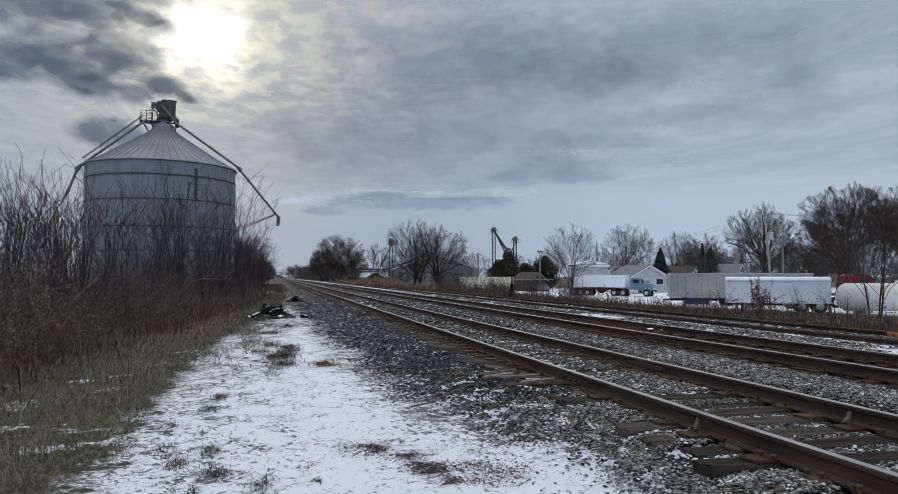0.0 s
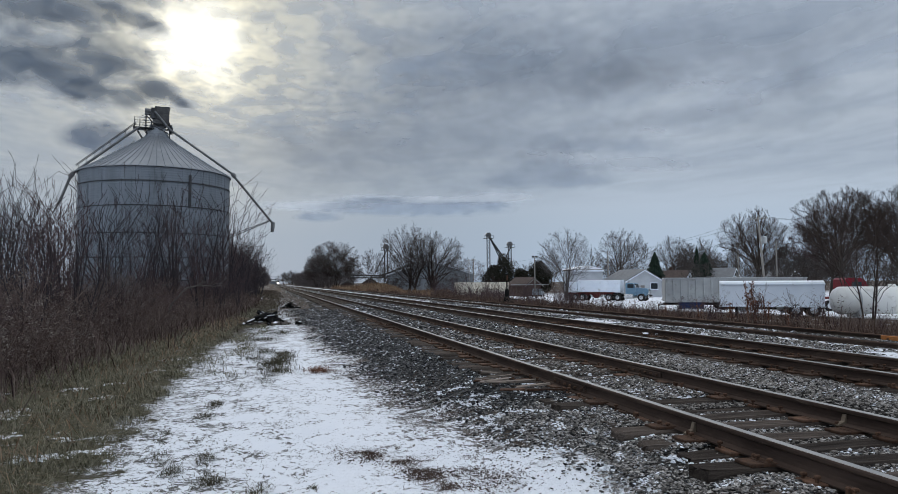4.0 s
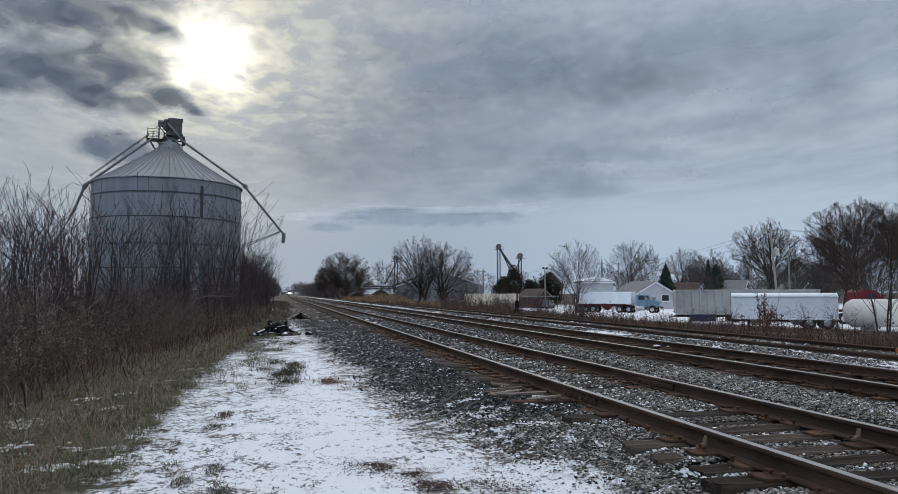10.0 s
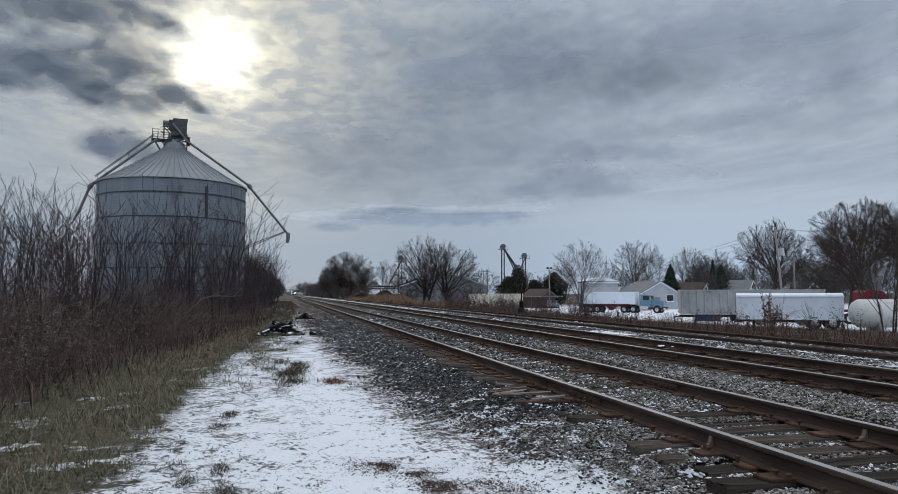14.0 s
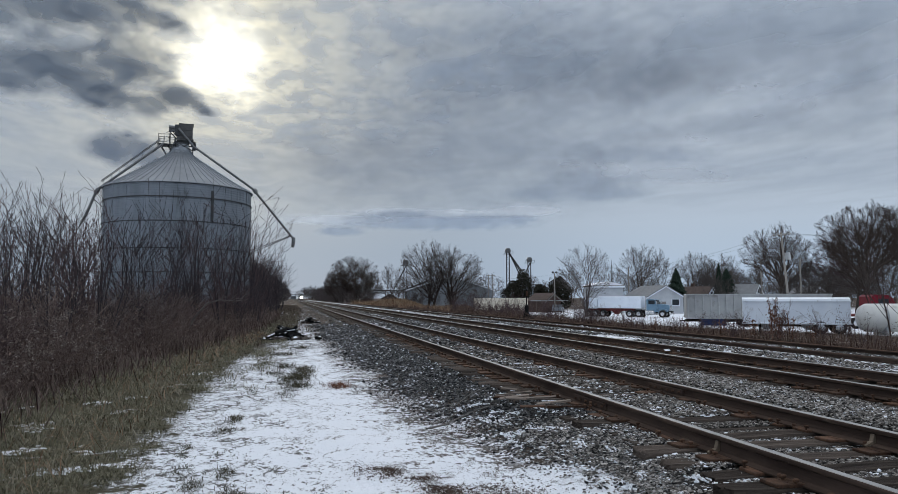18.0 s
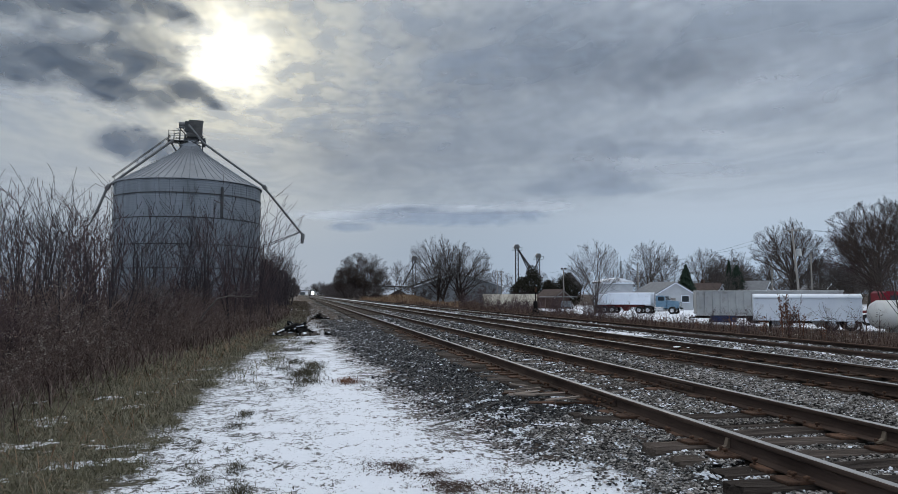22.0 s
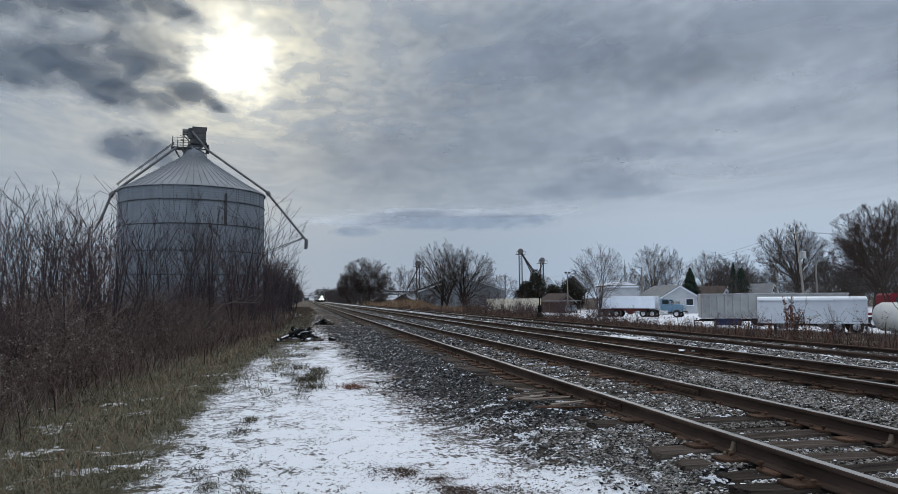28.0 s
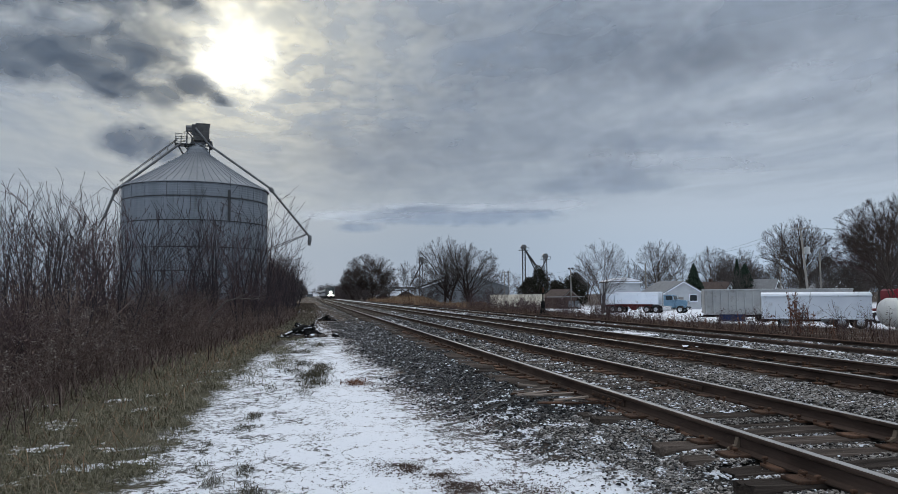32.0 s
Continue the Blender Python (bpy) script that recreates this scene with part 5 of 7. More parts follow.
def build_thicket():
    """The dense dead weeds and canes below the shrubs."""
    rng = np.random.RandomState(31)
    n = 14000
    y = 9.5 + 60 * rng.uniform(0, 1, n) ** 1.35
    edge = brush_edge(y)
    depth = rng.uniform(0, 1, n) ** 1.3 * 7.5
    x = edge - 0.2 - depth
    patch = np.sin(x * 1.9 + 0.7 * y) + np.sin(y * 1.1 - x * 0.8 + 2) + 0.7 * rng.normal(0, 1, n)
    ok = (x > -0.42 * y - 1.5) & (patch > -0.9)
    x, y, depth, patch = x[ok], y[ok], depth[ok], patch[ok]
    n = len(x)
    h = (rng.uniform(0.35, 0.9, n) + np.clip(depth, 0, 2.0) * 0.36 * rng.uniform(0.2, 1.0, n)) * np.clip(0.72 + 0.2 * patch, 0.35, 1.5) * np.interp(x / y, [-0.3, -0.16, -0.08], [1.5, 1.3, 1.0])
    lean = rng.normal(0, 0.24, (n, 2))
    r = rng.uniform(0.0025, 0.005, n) * (1 + y / 30)
    rows = []
    p = np.stack([x, y, np.full(n, 0.02)], -1)
    way = np.stack([lean[:, 0], lean[:, 1], np.ones(n)], -1)
    for i in range(3):
        q = p + way * (h / 3)[:, None]
        rows.append(np.concatenate([p, q, (r * (1 - i * 0.25))[:, None], (r * (0.75 - i * 0.25))[:, None]], 1))
        for _ in range(3):
            s = p + (q - p) * rng.uniform(0, 1, (n, 1))
            out = rng.normal(0, 1, (n, 3))
            out[:, 2] = np.abs(out[:, 2]) * 0.9
            e = s + out * (h * rng.uniform(0.07, 0.24, n))[:, None]
            rows.append(np.concatenate([s, e, (r * 0.6)[:, None], (r * 0.35)[:, None]], 1))
        way = way + np.concatenate([rng.normal(0, 0.3, (n, 2)), rng.normal(-0.1, 0.12, (n, 1))], 1)
        p = q
    ob = new("dry_weeds", sticks("dry_weeds", np.concatenate(rows), M_WEED, 3))
    tagged(ob, "dense red-brown dead weeds and canes", "weeds", kind="stuff")
    # dead leaves still clinging to the canes
    k = 24000
    pick = rng.randint(0, n, k)
    u = rng.uniform(0.1, 1.0, k)
    at = np.stack([x, y, np.full(n, 0.02)], -1)[pick] * (1 - u)[:, None] + p[pick] * u[:, None] + rng.normal(0, 0.09, (k, 3))
    size = rng.uniform(0.009, 0.022, k) * (1 + at[:, 1] / 50)
    d1, d2 = rng.normal(0, 1, (k, 3)), rng.normal(0, 1, (k, 3))
    d1 /= np.linalg.norm(d1, axis=1, keepdims=True)
    d2 /= np.linalg.norm(d2, axis=1, keepdims=True)
    d1, d2 = d1 * (size * 1.6)[:, None], d2 * (size * 0.7)[:, None]
    verts = np.stack([at - d1, at + d2, at + d1, at - d2], 1).reshape(-1, 3)
    ob = new("dead_leaves", mesh_of("dead_leaves", verts, np.arange(k)[:, None] * 4 + np.array([[0, 1, 2, 3]]), M_DEADLEAF))
    tagged(ob, "withered red-brown leaves on dead weeds", "leaves", kind="stuff")
    # pale seed heads
    k = rng.uniform(0, 1, n) < np.where((x < -0.2 * y) & (y < 26), 0.5, 0.16)
    tip = p[k]
    m = len(tip)
    rep = 7
    cx, cy, cz = (np.repeat(tip[:, i], rep) + rng.normal(0, 0.03, m * rep) for i in range(3))
    ob = stones("seed_heads", cx, cy, cz, rng.uniform(0.006, 0.015, m * rep), M_SEED, 9)
    tagged(ob, "pale fluffy seed heads on the dead weeds", "weeds", kind="stuff")


build_thicket()

def bend(p0, p1, p2, bits):
    return [p0 * (1 - u) ** 2 + p1 * 2 * u * (1 - u) + p2 * u * u for u in (i / bits for i in range(bits + 1))]


def crown_tree(seed, high, wide, base, limbs, subs, twigs, tips, bark, twig, fork=(0.18, 0.5), middle=0.62, tall=0.38, leads=1, fine=1.0, up=0.3):
    """A bare tree whose limbs fan out from the trunk and branch again and again inside a rounded crown."""
    rng = random.Random(seed)
    thick, thin = [], []
    heart = Vector((0, 0, middle * high))
    size = Vector((wide, wide, tall * high))
    lumps = [rng.uniform(0, 6.28) for _ in range(6)]

    def run(bag, pts, r0, r1):
        k = len(pts) - 1
        for i in range(k):
            bag.append((*pts[i], *pts[i + 1], r0 + (r1 - r0) * i / k, r0 + (r1 - r0) * (i + 1) / k))

    def unit():
        return Vector((rng.gauss(0, 1), rng.gauss(0, 1), rng.gauss(0, 1))).normalized()

    def inside(p):
        rel = Vector(((p.x - heart.x) / size.x, (p.y - heart.y) / size.y, (p.z - heart.z) / size.z))
        a = math.atan2(rel.y, rel.x)
        rim = 1 + 0.07 * math.sin(3 * a + lumps[0] + 2 * rel.z) + 0.06 * math.sin(5 * a + lumps[1] - 4 * rel.z) + 0.05 * math.sin(7 * rel.z + lumps[2])
        return rel.length < rim

    def room(p, way, most):
        """How far the branch can go before it leaves the crown."""
        for f in (1.0, 0.85, 0.7, 0.55, 0.4, 0.28):
            if inside(p + way * most * f):
                return most * f
        return most * 0.18

    def spawn(line, level, span, r):
        """Side branches along a line of points."""
        bits = len(line) - 1
        count = (subs, twigs, tips)[level]
        for j in range(count):
            u = (0.25 + 0.74 * ((j + rng.random()) / count) ** 0.8) * bits
            i = min(int(u), bits - 1)
            p = line[i].lerp(line[i + 1], u - i)
            on = (line[i + 1] - line[i]).normalized()
            side = on.cross(unit()).normalized()
            fan = radians(rng.uniform(28, 62))
            out = Vector((p.x - heart.x, p.y - heart.y, p.z - heart.z + 0.2 * high)).normalized()
            way = (on * math.cos(fan) + side * math.sin(fan) + out * 0.22 + Vector((0, 0, 0.10))).normalized()
            reach = room(p, way, span * rng.uniform(0.38, 0.62) * (1.15 - 0.45 * u / bits))
            if level == 2:
                thin.append((*p, *(p + way * reach), 0.0068 * fine, 0.004 * fine))
                continue
            turn = unit() * 0.22 + Vector((0, 0, 0.12))
            mid_p = p + way * reach * 0.5
            end = mid_p + (way + turn).normalized() * reach * 0.5
            pts = bend(p, mid_p, end, 4 if level == 0 else 2)
            r0 = max(r * 0.5 * (1 - 0.5 * u / bits), (0.020, 0.0105)[level] * fine)
            run(thin, pts, r0, (0.0105, 0.0065)[level] * fine)
            spawn(pts, level + 1, reach, r0)

    stems = []
    for k in range(leads):
        foot = Vector((rng.gauss(0, 0.03), rng.gauss(0, 0.03), 0)) * wide * (leads > 1) * 3 + Vector((0, 0, -0.3))
        head = Vector((rng.gauss(0, 0.05) * wide, rng.gauss(0, 0.05) * wide, high * min(fork[1] + 0.12, 0.7)))
        if leads > 1:
            head += Vector((foot.x, foot.y, 0)) * 3
        pts = bend(foot, (foot + head) / 2 + Vector((rng.gauss(0, 0.04) * wide, rng.gauss(0, 0.04) * wide, 0)), head, 7)
        run(thick, pts, base, base * 0.45)
        stems.append(pts)
    for k in range(limbs):
        pts = stems[k % leads]
        u = min(rng.uniform(*fork) / (fork[1] + 0.12), 0.98) if k > leads else 0.98
        at = u * 7
        i = min(int(at), 6)
        start = pts[i].lerp(pts[i + 1], at - i)
        # spread the limbs evenly over the dome
        ring = (k + 0.5) / limbs
        rise = 1.0 - 1.35 * ring
        a = k * 2.39996 + rng.uniform(-0.4, 0.4)
        flat = math.sqrt(max(1 - rise * rise, 0.0))
        way = Vector((flat * math.cos(a), flat * math.sin(a), rise))
        goal = heart + Vector((way.x * size.x, way.y * size.y, way.z * size.z)) * rng.uniform(0.80, 0.96)
        span = (goal - start).length
        mid_p = start.lerp(goal, 0.45) + Vector((0, 0, up * span * 0.45)) + unit() * span * 0.08
        limb = bend(start, mid_p, goal, 8)
        limb = [limb[0]] + [q + unit() * span * 0.012 for q in limb[1:]]
        r0 = base * rng.uniform(0.26, 0.42)
        run(thick, limb, r0, 0.020 * fine)
        spawn(limb, 0, span * 0.72, r0)
    ob = thing("tree", pose(0, 0, 0), "bare leafless tree with a spreading crown", "tree")
    part("trunk", sticks("trunk", thick, bark, 5), None, ob)
    part("crown", sticks("crown", thin, twig, 3), None, ob)
    return ob


tree_kinds = [
    (crown_tree(11, 12, 5.3, 0.33, 24, 12, 8, 6, M_BARK, M_TWIG_OAK, (0.24, 0.38), 0.64, 0.38, 1, 0.78, 0.16), 12.0),
    (crown_tree(12, 12, 5.6, 0.30, 24, 12, 8, 6, M_BARK, M_TWIG_OAK, (0.20, 0.42), 0.60, 0.42, 1, 0.98, 0.22), 12.0),
    (crown_tree(13, 12, 4.8, 0.17, 22, 10, 7, 3, M_BARK, M_TWIG_HAZED, (0.10, 0.36), 0.56, 0.45, 3, 0.95, 0.25), 12.0),
    (crown_tree(14, 12, 4.6, 0.10, 24, 9, 5, 3, M_TWIG_HAZED, M_TWIG_HAZED, (0.06, 0.26), 0.58, 0.43, 4, 0.9, 0.22), 12.0),
    (crown_tree(15, 12, 5.6, 0.26, 24, 12, 8, 6, M_BARK, M_TWIG_RED, (0.16, 0.42), 0.58, 0.43, 1, 0.95, 0.25), 12.0),
    (crown_tree(16, 12, 5.6, 0.12, 22, 8, 6, 2, M_BARK, M_TWIG_HAZED, (0.04, 0.32), 0.50, 0.51, 7, 1.5, 0.30), 12.0),
    (crown_tree(17, 8, 3.0, 0.045, 13, 6, 4, 2, M_TWIG_OAK, M_TWIG_OAK, (0.04, 0.34), 0.55, 0.45, 3, 0.8, 0.30), 8.0),
    (crown_tree(18, 12, 5.5, 0.12, 42, 11, 8, 5, M_TWIG_OAK, M_TWIG_OAK, (0.01, 0.14), 0.50, 0.50, 9, 1.0, 0.10), 12.0),
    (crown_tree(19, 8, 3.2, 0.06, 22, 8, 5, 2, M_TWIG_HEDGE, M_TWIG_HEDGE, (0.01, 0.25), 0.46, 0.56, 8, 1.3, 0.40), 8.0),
    (crown_tree(20, 12, 5.9, 0.28, 26, 11, 8, 5, M_TWIG_OAK, M_TWIG_HAZED, (0.06, 0.30), 0.54, 0.47, 2, 0.70, 0.10), 12.0),
]
tree_seen = set()


def tree(kind, x, y, height, wide=1.0, turn=0.0, label=""):
    ob, tops = tree_kinds[kind]
    if kind in tree_seen:
        ob = copy_thing(ob, pose(0, 0, 0))
    tree_seen.add(kind)
    s = (height + 0.3) / tops
    ob.matrix_basis = pose(x, y, float(ground_z(x, y)), 0, 0, turn) @ Matrix.Diagonal((s * wide, s * wide, s, 1))
    if label:
        ob["label"] = label
    return ob


for k in range(9):
    tree(8, 26.5 + 3.1 * k + (k * 7 % 3), 196 + (k * 11 % 5), 3.4 + (k * 13 % 5) * 0.5, 1.5, 80 * k, "low dark scrub at the foot of the pale barn")
# the round clump by the tracks, and the pair of broad crowns
tree(7, 25.6, 300, 19.8, 1.32, 20, "bare many-stemmed tree in a round clump")
tree(7, 20.5, 312, 14.5, 1.1, 120, "bare many-stemmed tree in a round clump")
tree(5, 32.5, 306, 15.0, 0.9, 40, "bare many-stemmed tree in a round clump")
for k in range(34):
    y = 70 + 5.2 * k + 0.14 * k * k
    tree(8, -5.3 - (k * 29 % 10) * 0.28 + 0.006 * y, y, 6.2 + (k * 17 % 9) * 0.36 - 0.8 * (k < 4), 0.62 + 0.05 * (k * 7 % 5), 47 * k, "brushy brown bare tree in the hedge along the tracks")
tree(9, 36.3, 190, 18.4, 0.92, 20, "broad bare tree with a low-branching domed crown")
tree(9, 43.6, 188, 16.6, 1.02, 130, "broad bare tree with a low-branching domed crown")
tree(5, 27.6, 200, 12.0, 0.75, 40)
tree(3, 40.6, 94, 10.0, 1.12, 15, "slender grey-barked bare tree with upswept limbs")
tree(2, 79, 150, 15.2, 0.95, 30)
tree(5, 84.5, 152, 13.0, 0.8, 90)
tree(2, 93.5, 152, 13.8, 0.9, 160)
tree(5, 102, 154, 13.0, 0.9, 220)
tree(0, 78.2, 102, 14.0, 0.98, 70)
tree(1, 79.8, 85, 15.6, 0.95, 300)
tree(4, 84.5, 93, 14.5, 0.9, 20)
tree(1, 88, 84, 16.2, 0.95, 75)
tree(0, 97, 90, 16.2, 1.0, 190)
tree(6, 40.4, 40.8, 9.2, 1.25, 60, "thin young bare tree beside the tank")
tree(6, 43.0, 44.5, 8.4, 1.2, 160, "thin young bare tree beside the tank")
for k in range(18):
    tree((2, 5, 2, 5)[k % 4], 36 + k * 11 + (k * 37 % 7), 225 + (k * 53 % 40), 10 + (k * 29 % 5), 1.1, 45 * k, "bare tree in the distance beyond the houses")
for k in range(18):
    tree((5, 2, 5)[k % 3], 92 + k * 6 + (k * 31 % 5), 146 + (k * 47 % 40), 9 + (k * 23 % 4), 1.2, 37 * k, "bare tree in the belt behind the houses")
for k, (x, y, h) in enumerate([(79, 98, 7.0), (84, 100, 8.0), (87, 104, 8.5), (91, 104, 9.5), (97, 100, 9.0), (103, 98, 10), (90, 96, 7.5), (74, 112, 6.5), (101, 140, 9.0), (106, 144, 10.0), (114, 140, 10.5), (112, 126, 9.5), (118, 124, 9.5), (124, 122, 10.0), (96, 142, 9.0), (110, 148, 11.0), (118, 146, 11.0), (92, 142, 8.5)]):
    tree(5, x, y, h, 1.0, 55 * k, "bare scrub tree behind the trailers")
for k in range(30):
    y = 360 + 11 * k
    tree(8, 0.026 * y + 5.0 + (k * 23 % 8) * 2.0, y, 6.5 + (k * 13 % 6) * 0.7, 1.5, 61 * k, "brushy bare tree in the far wood beside the tracks")
for k in range(9):
    tree(8, -3.2 + (k * 5 % 3) * 0.5, 400 + 34 * k, 7.0 + (k * 5 % 4) * 0.5, 0.9, 33 * k, "brushy bare tree at the far end of the hedge")
for k, (x, y, h) in enumerate([(19.5, 292, 6.0), (23.0, 288, 5.0), (29.5, 290, 5.5), (33.0, 296, 5.0), (15.5, 318, 7.0), (17.0, 335, 8.0)]):
    tree(8, x, y, h, 1.3, 70 * k, "low brushy thicket at the foot of the clump")
for k in range(16):
    tree(5, 10.5 + 2.4 * k + (k * 17 % 3), 640 - k * 14, 9 + (k * 29 % 4), 1.9, 60 * k, "distant bare tree beside the tracks")
for k in range(6):
    tree(5, -9 - (k * 13 % 5), 330 + 55 * k, 8 + (k * 7 % 3), 1.1, 50 * k, "bare tree in the hedgerow along the tracks")


def conifer(x, y, height, wide, seed, power=0.85):
    rng = random.Random(seed)
    ob = thing("conifer", pose(x, y, float(ground_z(x, y))), "dark green conifer with drooping boughs", "tree", "conifers among the houses")
    part("trunk", Shape().tube([(0, 0, -0.2), (0, 0, height * 0.95)], [0.16, 0.02], 6), M_BARK, ob)
    verts, faces = [], []
    for k in range(9000 if power < 0.4 else 0):
        # boughs scattered through a rounded, uneven head
        z0, a = rng.uniform(-1, 1), rng.uniform(0, 6.28)
        flat = math.sqrt(1 - z0 * z0) * (1 + 0.20 * math.sin(3 * a + seed) + 0.16 * math.sin(5 * z0 + seed)) * (1 - 0.3 * z0)
        d = rng.uniform(0.45, 1.0)
        p = Vector((flat * math.cos(a) * d * wide * 1.15, flat * math.sin(a) * d * wide * 1.15, height * (0.52 + 0.48 * z0 * d)))
        s = rng.uniform(0.08, 0.24)
        e1, e2 = Vector((rng.gauss(0, 1), rng.gauss(0, 1), rng.gauss(0, 0.5))).normalized() * s, Vector((rng.gauss(0, 1), rng.gauss(0, 1), rng.gauss(0, 1))).normalized() * s * 0.6
        i = len(verts)
        verts += [p - e1, p + e2, p + e1, p - e2]
        faces += [(i, i + 1, i + 2), (i, i + 2, i + 3)]
    for k in range(0 if power < 0.4 else 620):
        u = rng.random() ** 0.8
        z = height * (0.06 + 0.94 * u)
        reach = 1.35 * wide * (1 - u) ** power * rng.uniform(0.35, 1.12) + 0.05
        a = rng.uniform(0, 6.28)
        c, s = math.cos(a), math.sin(a)
        w = reach * 0.28 + 0.05
        i = len(verts)
        verts += [(0, 0, z), (c * reach * 0.6 - s * w, s * reach * 0.6 + c * w, z - reach * 0.18), (c * reach, s * reach, z - reach * rng.uniform(0.2, 0.45)), (c * reach * 0.6 + s * w, s * reach * 0.6 - c * w, z - reach * 0.18), (c * reach * 0.55, s * reach * 0.55, z + 0.12)]
        faces += [(i, i + 1, i + 4), (i + 1, i + 2, i + 4), (i + 2, i + 3, i + 4), (i + 3, i, i + 4), (i, i + 3, i + 2), (i, i + 2, i + 1)]
    part("crown", mesh_of("crown", verts, faces, M_DULLGREEN if power < 0.4 else M_NEEDLE), None, ob)
    return ob


for i, (x, y, h, w, power) in enumerate([(70, 120, 8.2, 2.2, 0.7), (81.6, 124, 9.4, 1.3, 0.75), (84.6, 126, 8.4, 2.0, 0.5), (50.4, 129, 6.9, 2.3, 0.35), (57.3, 180, 7.4, 2.7, 0.35), (60.8, 182, 10.6, 2.7, 0.35), (66.6, 185, 6.6, 2.2, 0.35), (88, 80, 13.0, 2.6, 0.7)]):
    conifer(x, y, h, w, 60 + i, power)


# ---- grain bin ----
def build_bin():
    radius, eave = 6.95, 12.28
    silo = thing("grain_bin", pose(-11.08, 75.2, 0.0, 0, 0, 8.3), "tall round galvanised grain bin with a ribbed cone roof", "grain bin")
    part("foundation", Shape().lathe([(7.2, -0.2), (7.2, 0.25), (7.1, 0.3)], 48), M_GREYPANEL, silo, "concrete foundation ring")
    # wall in rings of corrugated sheet
    rings = 11
    high = (eave - 0.3) / rings
    for k in range(rings):
        z0 = 0.3 + k * high
        rows = []
        for j in range(11):
            bulge = 0.006 if j % 2 else -0.006
            rows.append((radius + bulge - (0.01 if k % 2 else 0), z0 + high * j / 10))
        part("wall_ring", Shape().lathe(rows, 72, False), M_GALV, silo)
    for z in (eave - 0.05, 10.92, 8.68, 6.2, 4.0, 1.9):
        band = Shape().lathe([(radius + 0.02, z - 0.045), (radius + 0.085, z - 0.045), (radius + 0.085, z + 0.045), (radius + 0.02, z + 0.045)], 72, False)
        part("wind_ring", band, M_RING, silo, "dark steel stiffening ring")
    # upright seams and stiffeners
    for k in range(24):
        a = radians(15 * k + 4)
        m = pose(math.cos(a) * (radius + 0.03), math.sin(a) * (radius + 0.03), 0, 0, 0, 15 * k + 4)
        part("stiffener", Shape().box(0, 0, (eave + 0.3) / 2, 0.03, 0.07, eave - 0.4, 0.008, m), M_GALV, silo)
    # the roof steepens towards the collar
    cone = [(radius + 0.16, eave - 0.06), (radius + 0.16, eave), (5.4, 13.26), (3.6, 14.42), (2.0, 15.48), (1.15, 16.12), (0.95, 16.48)]
    part("roof", Shape().lathe(cone, 72), M_ROOF, silo, "galvanised cone roof")
    for k in range(60):
        a = 2 * math.pi * k / 60
        pts = [((r + 0.0) * math.cos(a), (r + 0.0) * math.sin(a), z + 0.02) for r, z in cone[1:]]
        part("roof_rib", Shape().tube(pts, 0.032, 4), M_GALV, silo)
    part("collar", Shape().lathe([(1.0, 16.42), (1.0, 16.7), (0.75, 16.78), (0.75, 17.2)], 24), M_ROOF, silo)
    hatch = Shape().box(0, 0, 0, 0.9, 0.7, 0.1, 0.02, pose(2.6, -2.6, 14.06, 28, 28, 45))
    part("roof_hatch", hatch, M_RING, silo)
    # head house on top
    part("head_house", Shape().prism([(-0.42, 17.45), (1.1, 17.45), (1.12, 19.1), (-0.16, 19.1), (-0.42, 18.8)], -0.7, 0.7), M_HEAD_BOX, silo, "weathered dark steel head house")
    part("head_cap", Shape().box(0.48, 0, 19.13, 1.42, 1.5, 0.06, 0.01), M_RING, silo)
    for z in (17.9, 18.5):
        part("head_seam", Shape().box(0.36, -0.71, z, 1.46, 0.03, 0.05, 0.01), M_RING, silo)
    part("hopper", Shape().lathe([(0.3, 16.95), (0.55, 17.35), (0.85, 17.45)], 4, True, pose(0.36, 0, 0)), M_SPOUT, silo)
    for dx, dy in ((-0.5, -0.75), (1.15, -0.75), (-0.5, 0.75), (1.15, 0.75)):
        part("head_leg", Shape().tube([(dx, dy, 15.95), (dx, dy, 17.6)], 0.055, 6), M_RING, silo)
    for dy in (-0.75, 0.75):
        part("head_brace", Shape().tube([(-0.5, dy, 16.4), (1.15, dy, 17.3)], 0.04, 5).tube([(1.15, dy, 16.4), (-0.5, dy, 17.3)], 0.04, 5), M_RING, silo)
    part("head_beam", Shape().box(0.3, -0.75, 17.15, 1.9, 0.1, 0.12, 0.01).box(0.3, 0.75, 17.15, 1.9, 0.1, 0.12, 0.01), M_RING, silo)
    part("drive_motor", Shape().tube([(-1.15, -0.3, 18.72), (-0.55, -0.3, 18.72)], 0.24, 10).box(-0.85, -0.3, 18.42, 0.6, 0.5, 0.16, 0.02), M_SPOUT, silo, "grey drive motor")
    part("motor_guard", Shape().box(-0.38, -0.72, 18.45, 0.42, 0.12, 1.1, 0.04, pose(0, 0, 0)), M_RING, silo)
    part("motor_bracket", Shape().tube([(-1.1, -0.3, 18.35), (-0.4, -0.3, 17.6)], 0.05, 5).tube([(-0.75, -0.3, 18.35), (-0.4, -0.3, 17.9)], 0.05, 5), M_RING, silo)
    part("vent_pipe", Shape().tube([(1.25, -0.5, 17.4), (1.32, -0.5, 17.0), (1.3, -0.4, 16.5)], 0.14, 8), M_RING, silo)
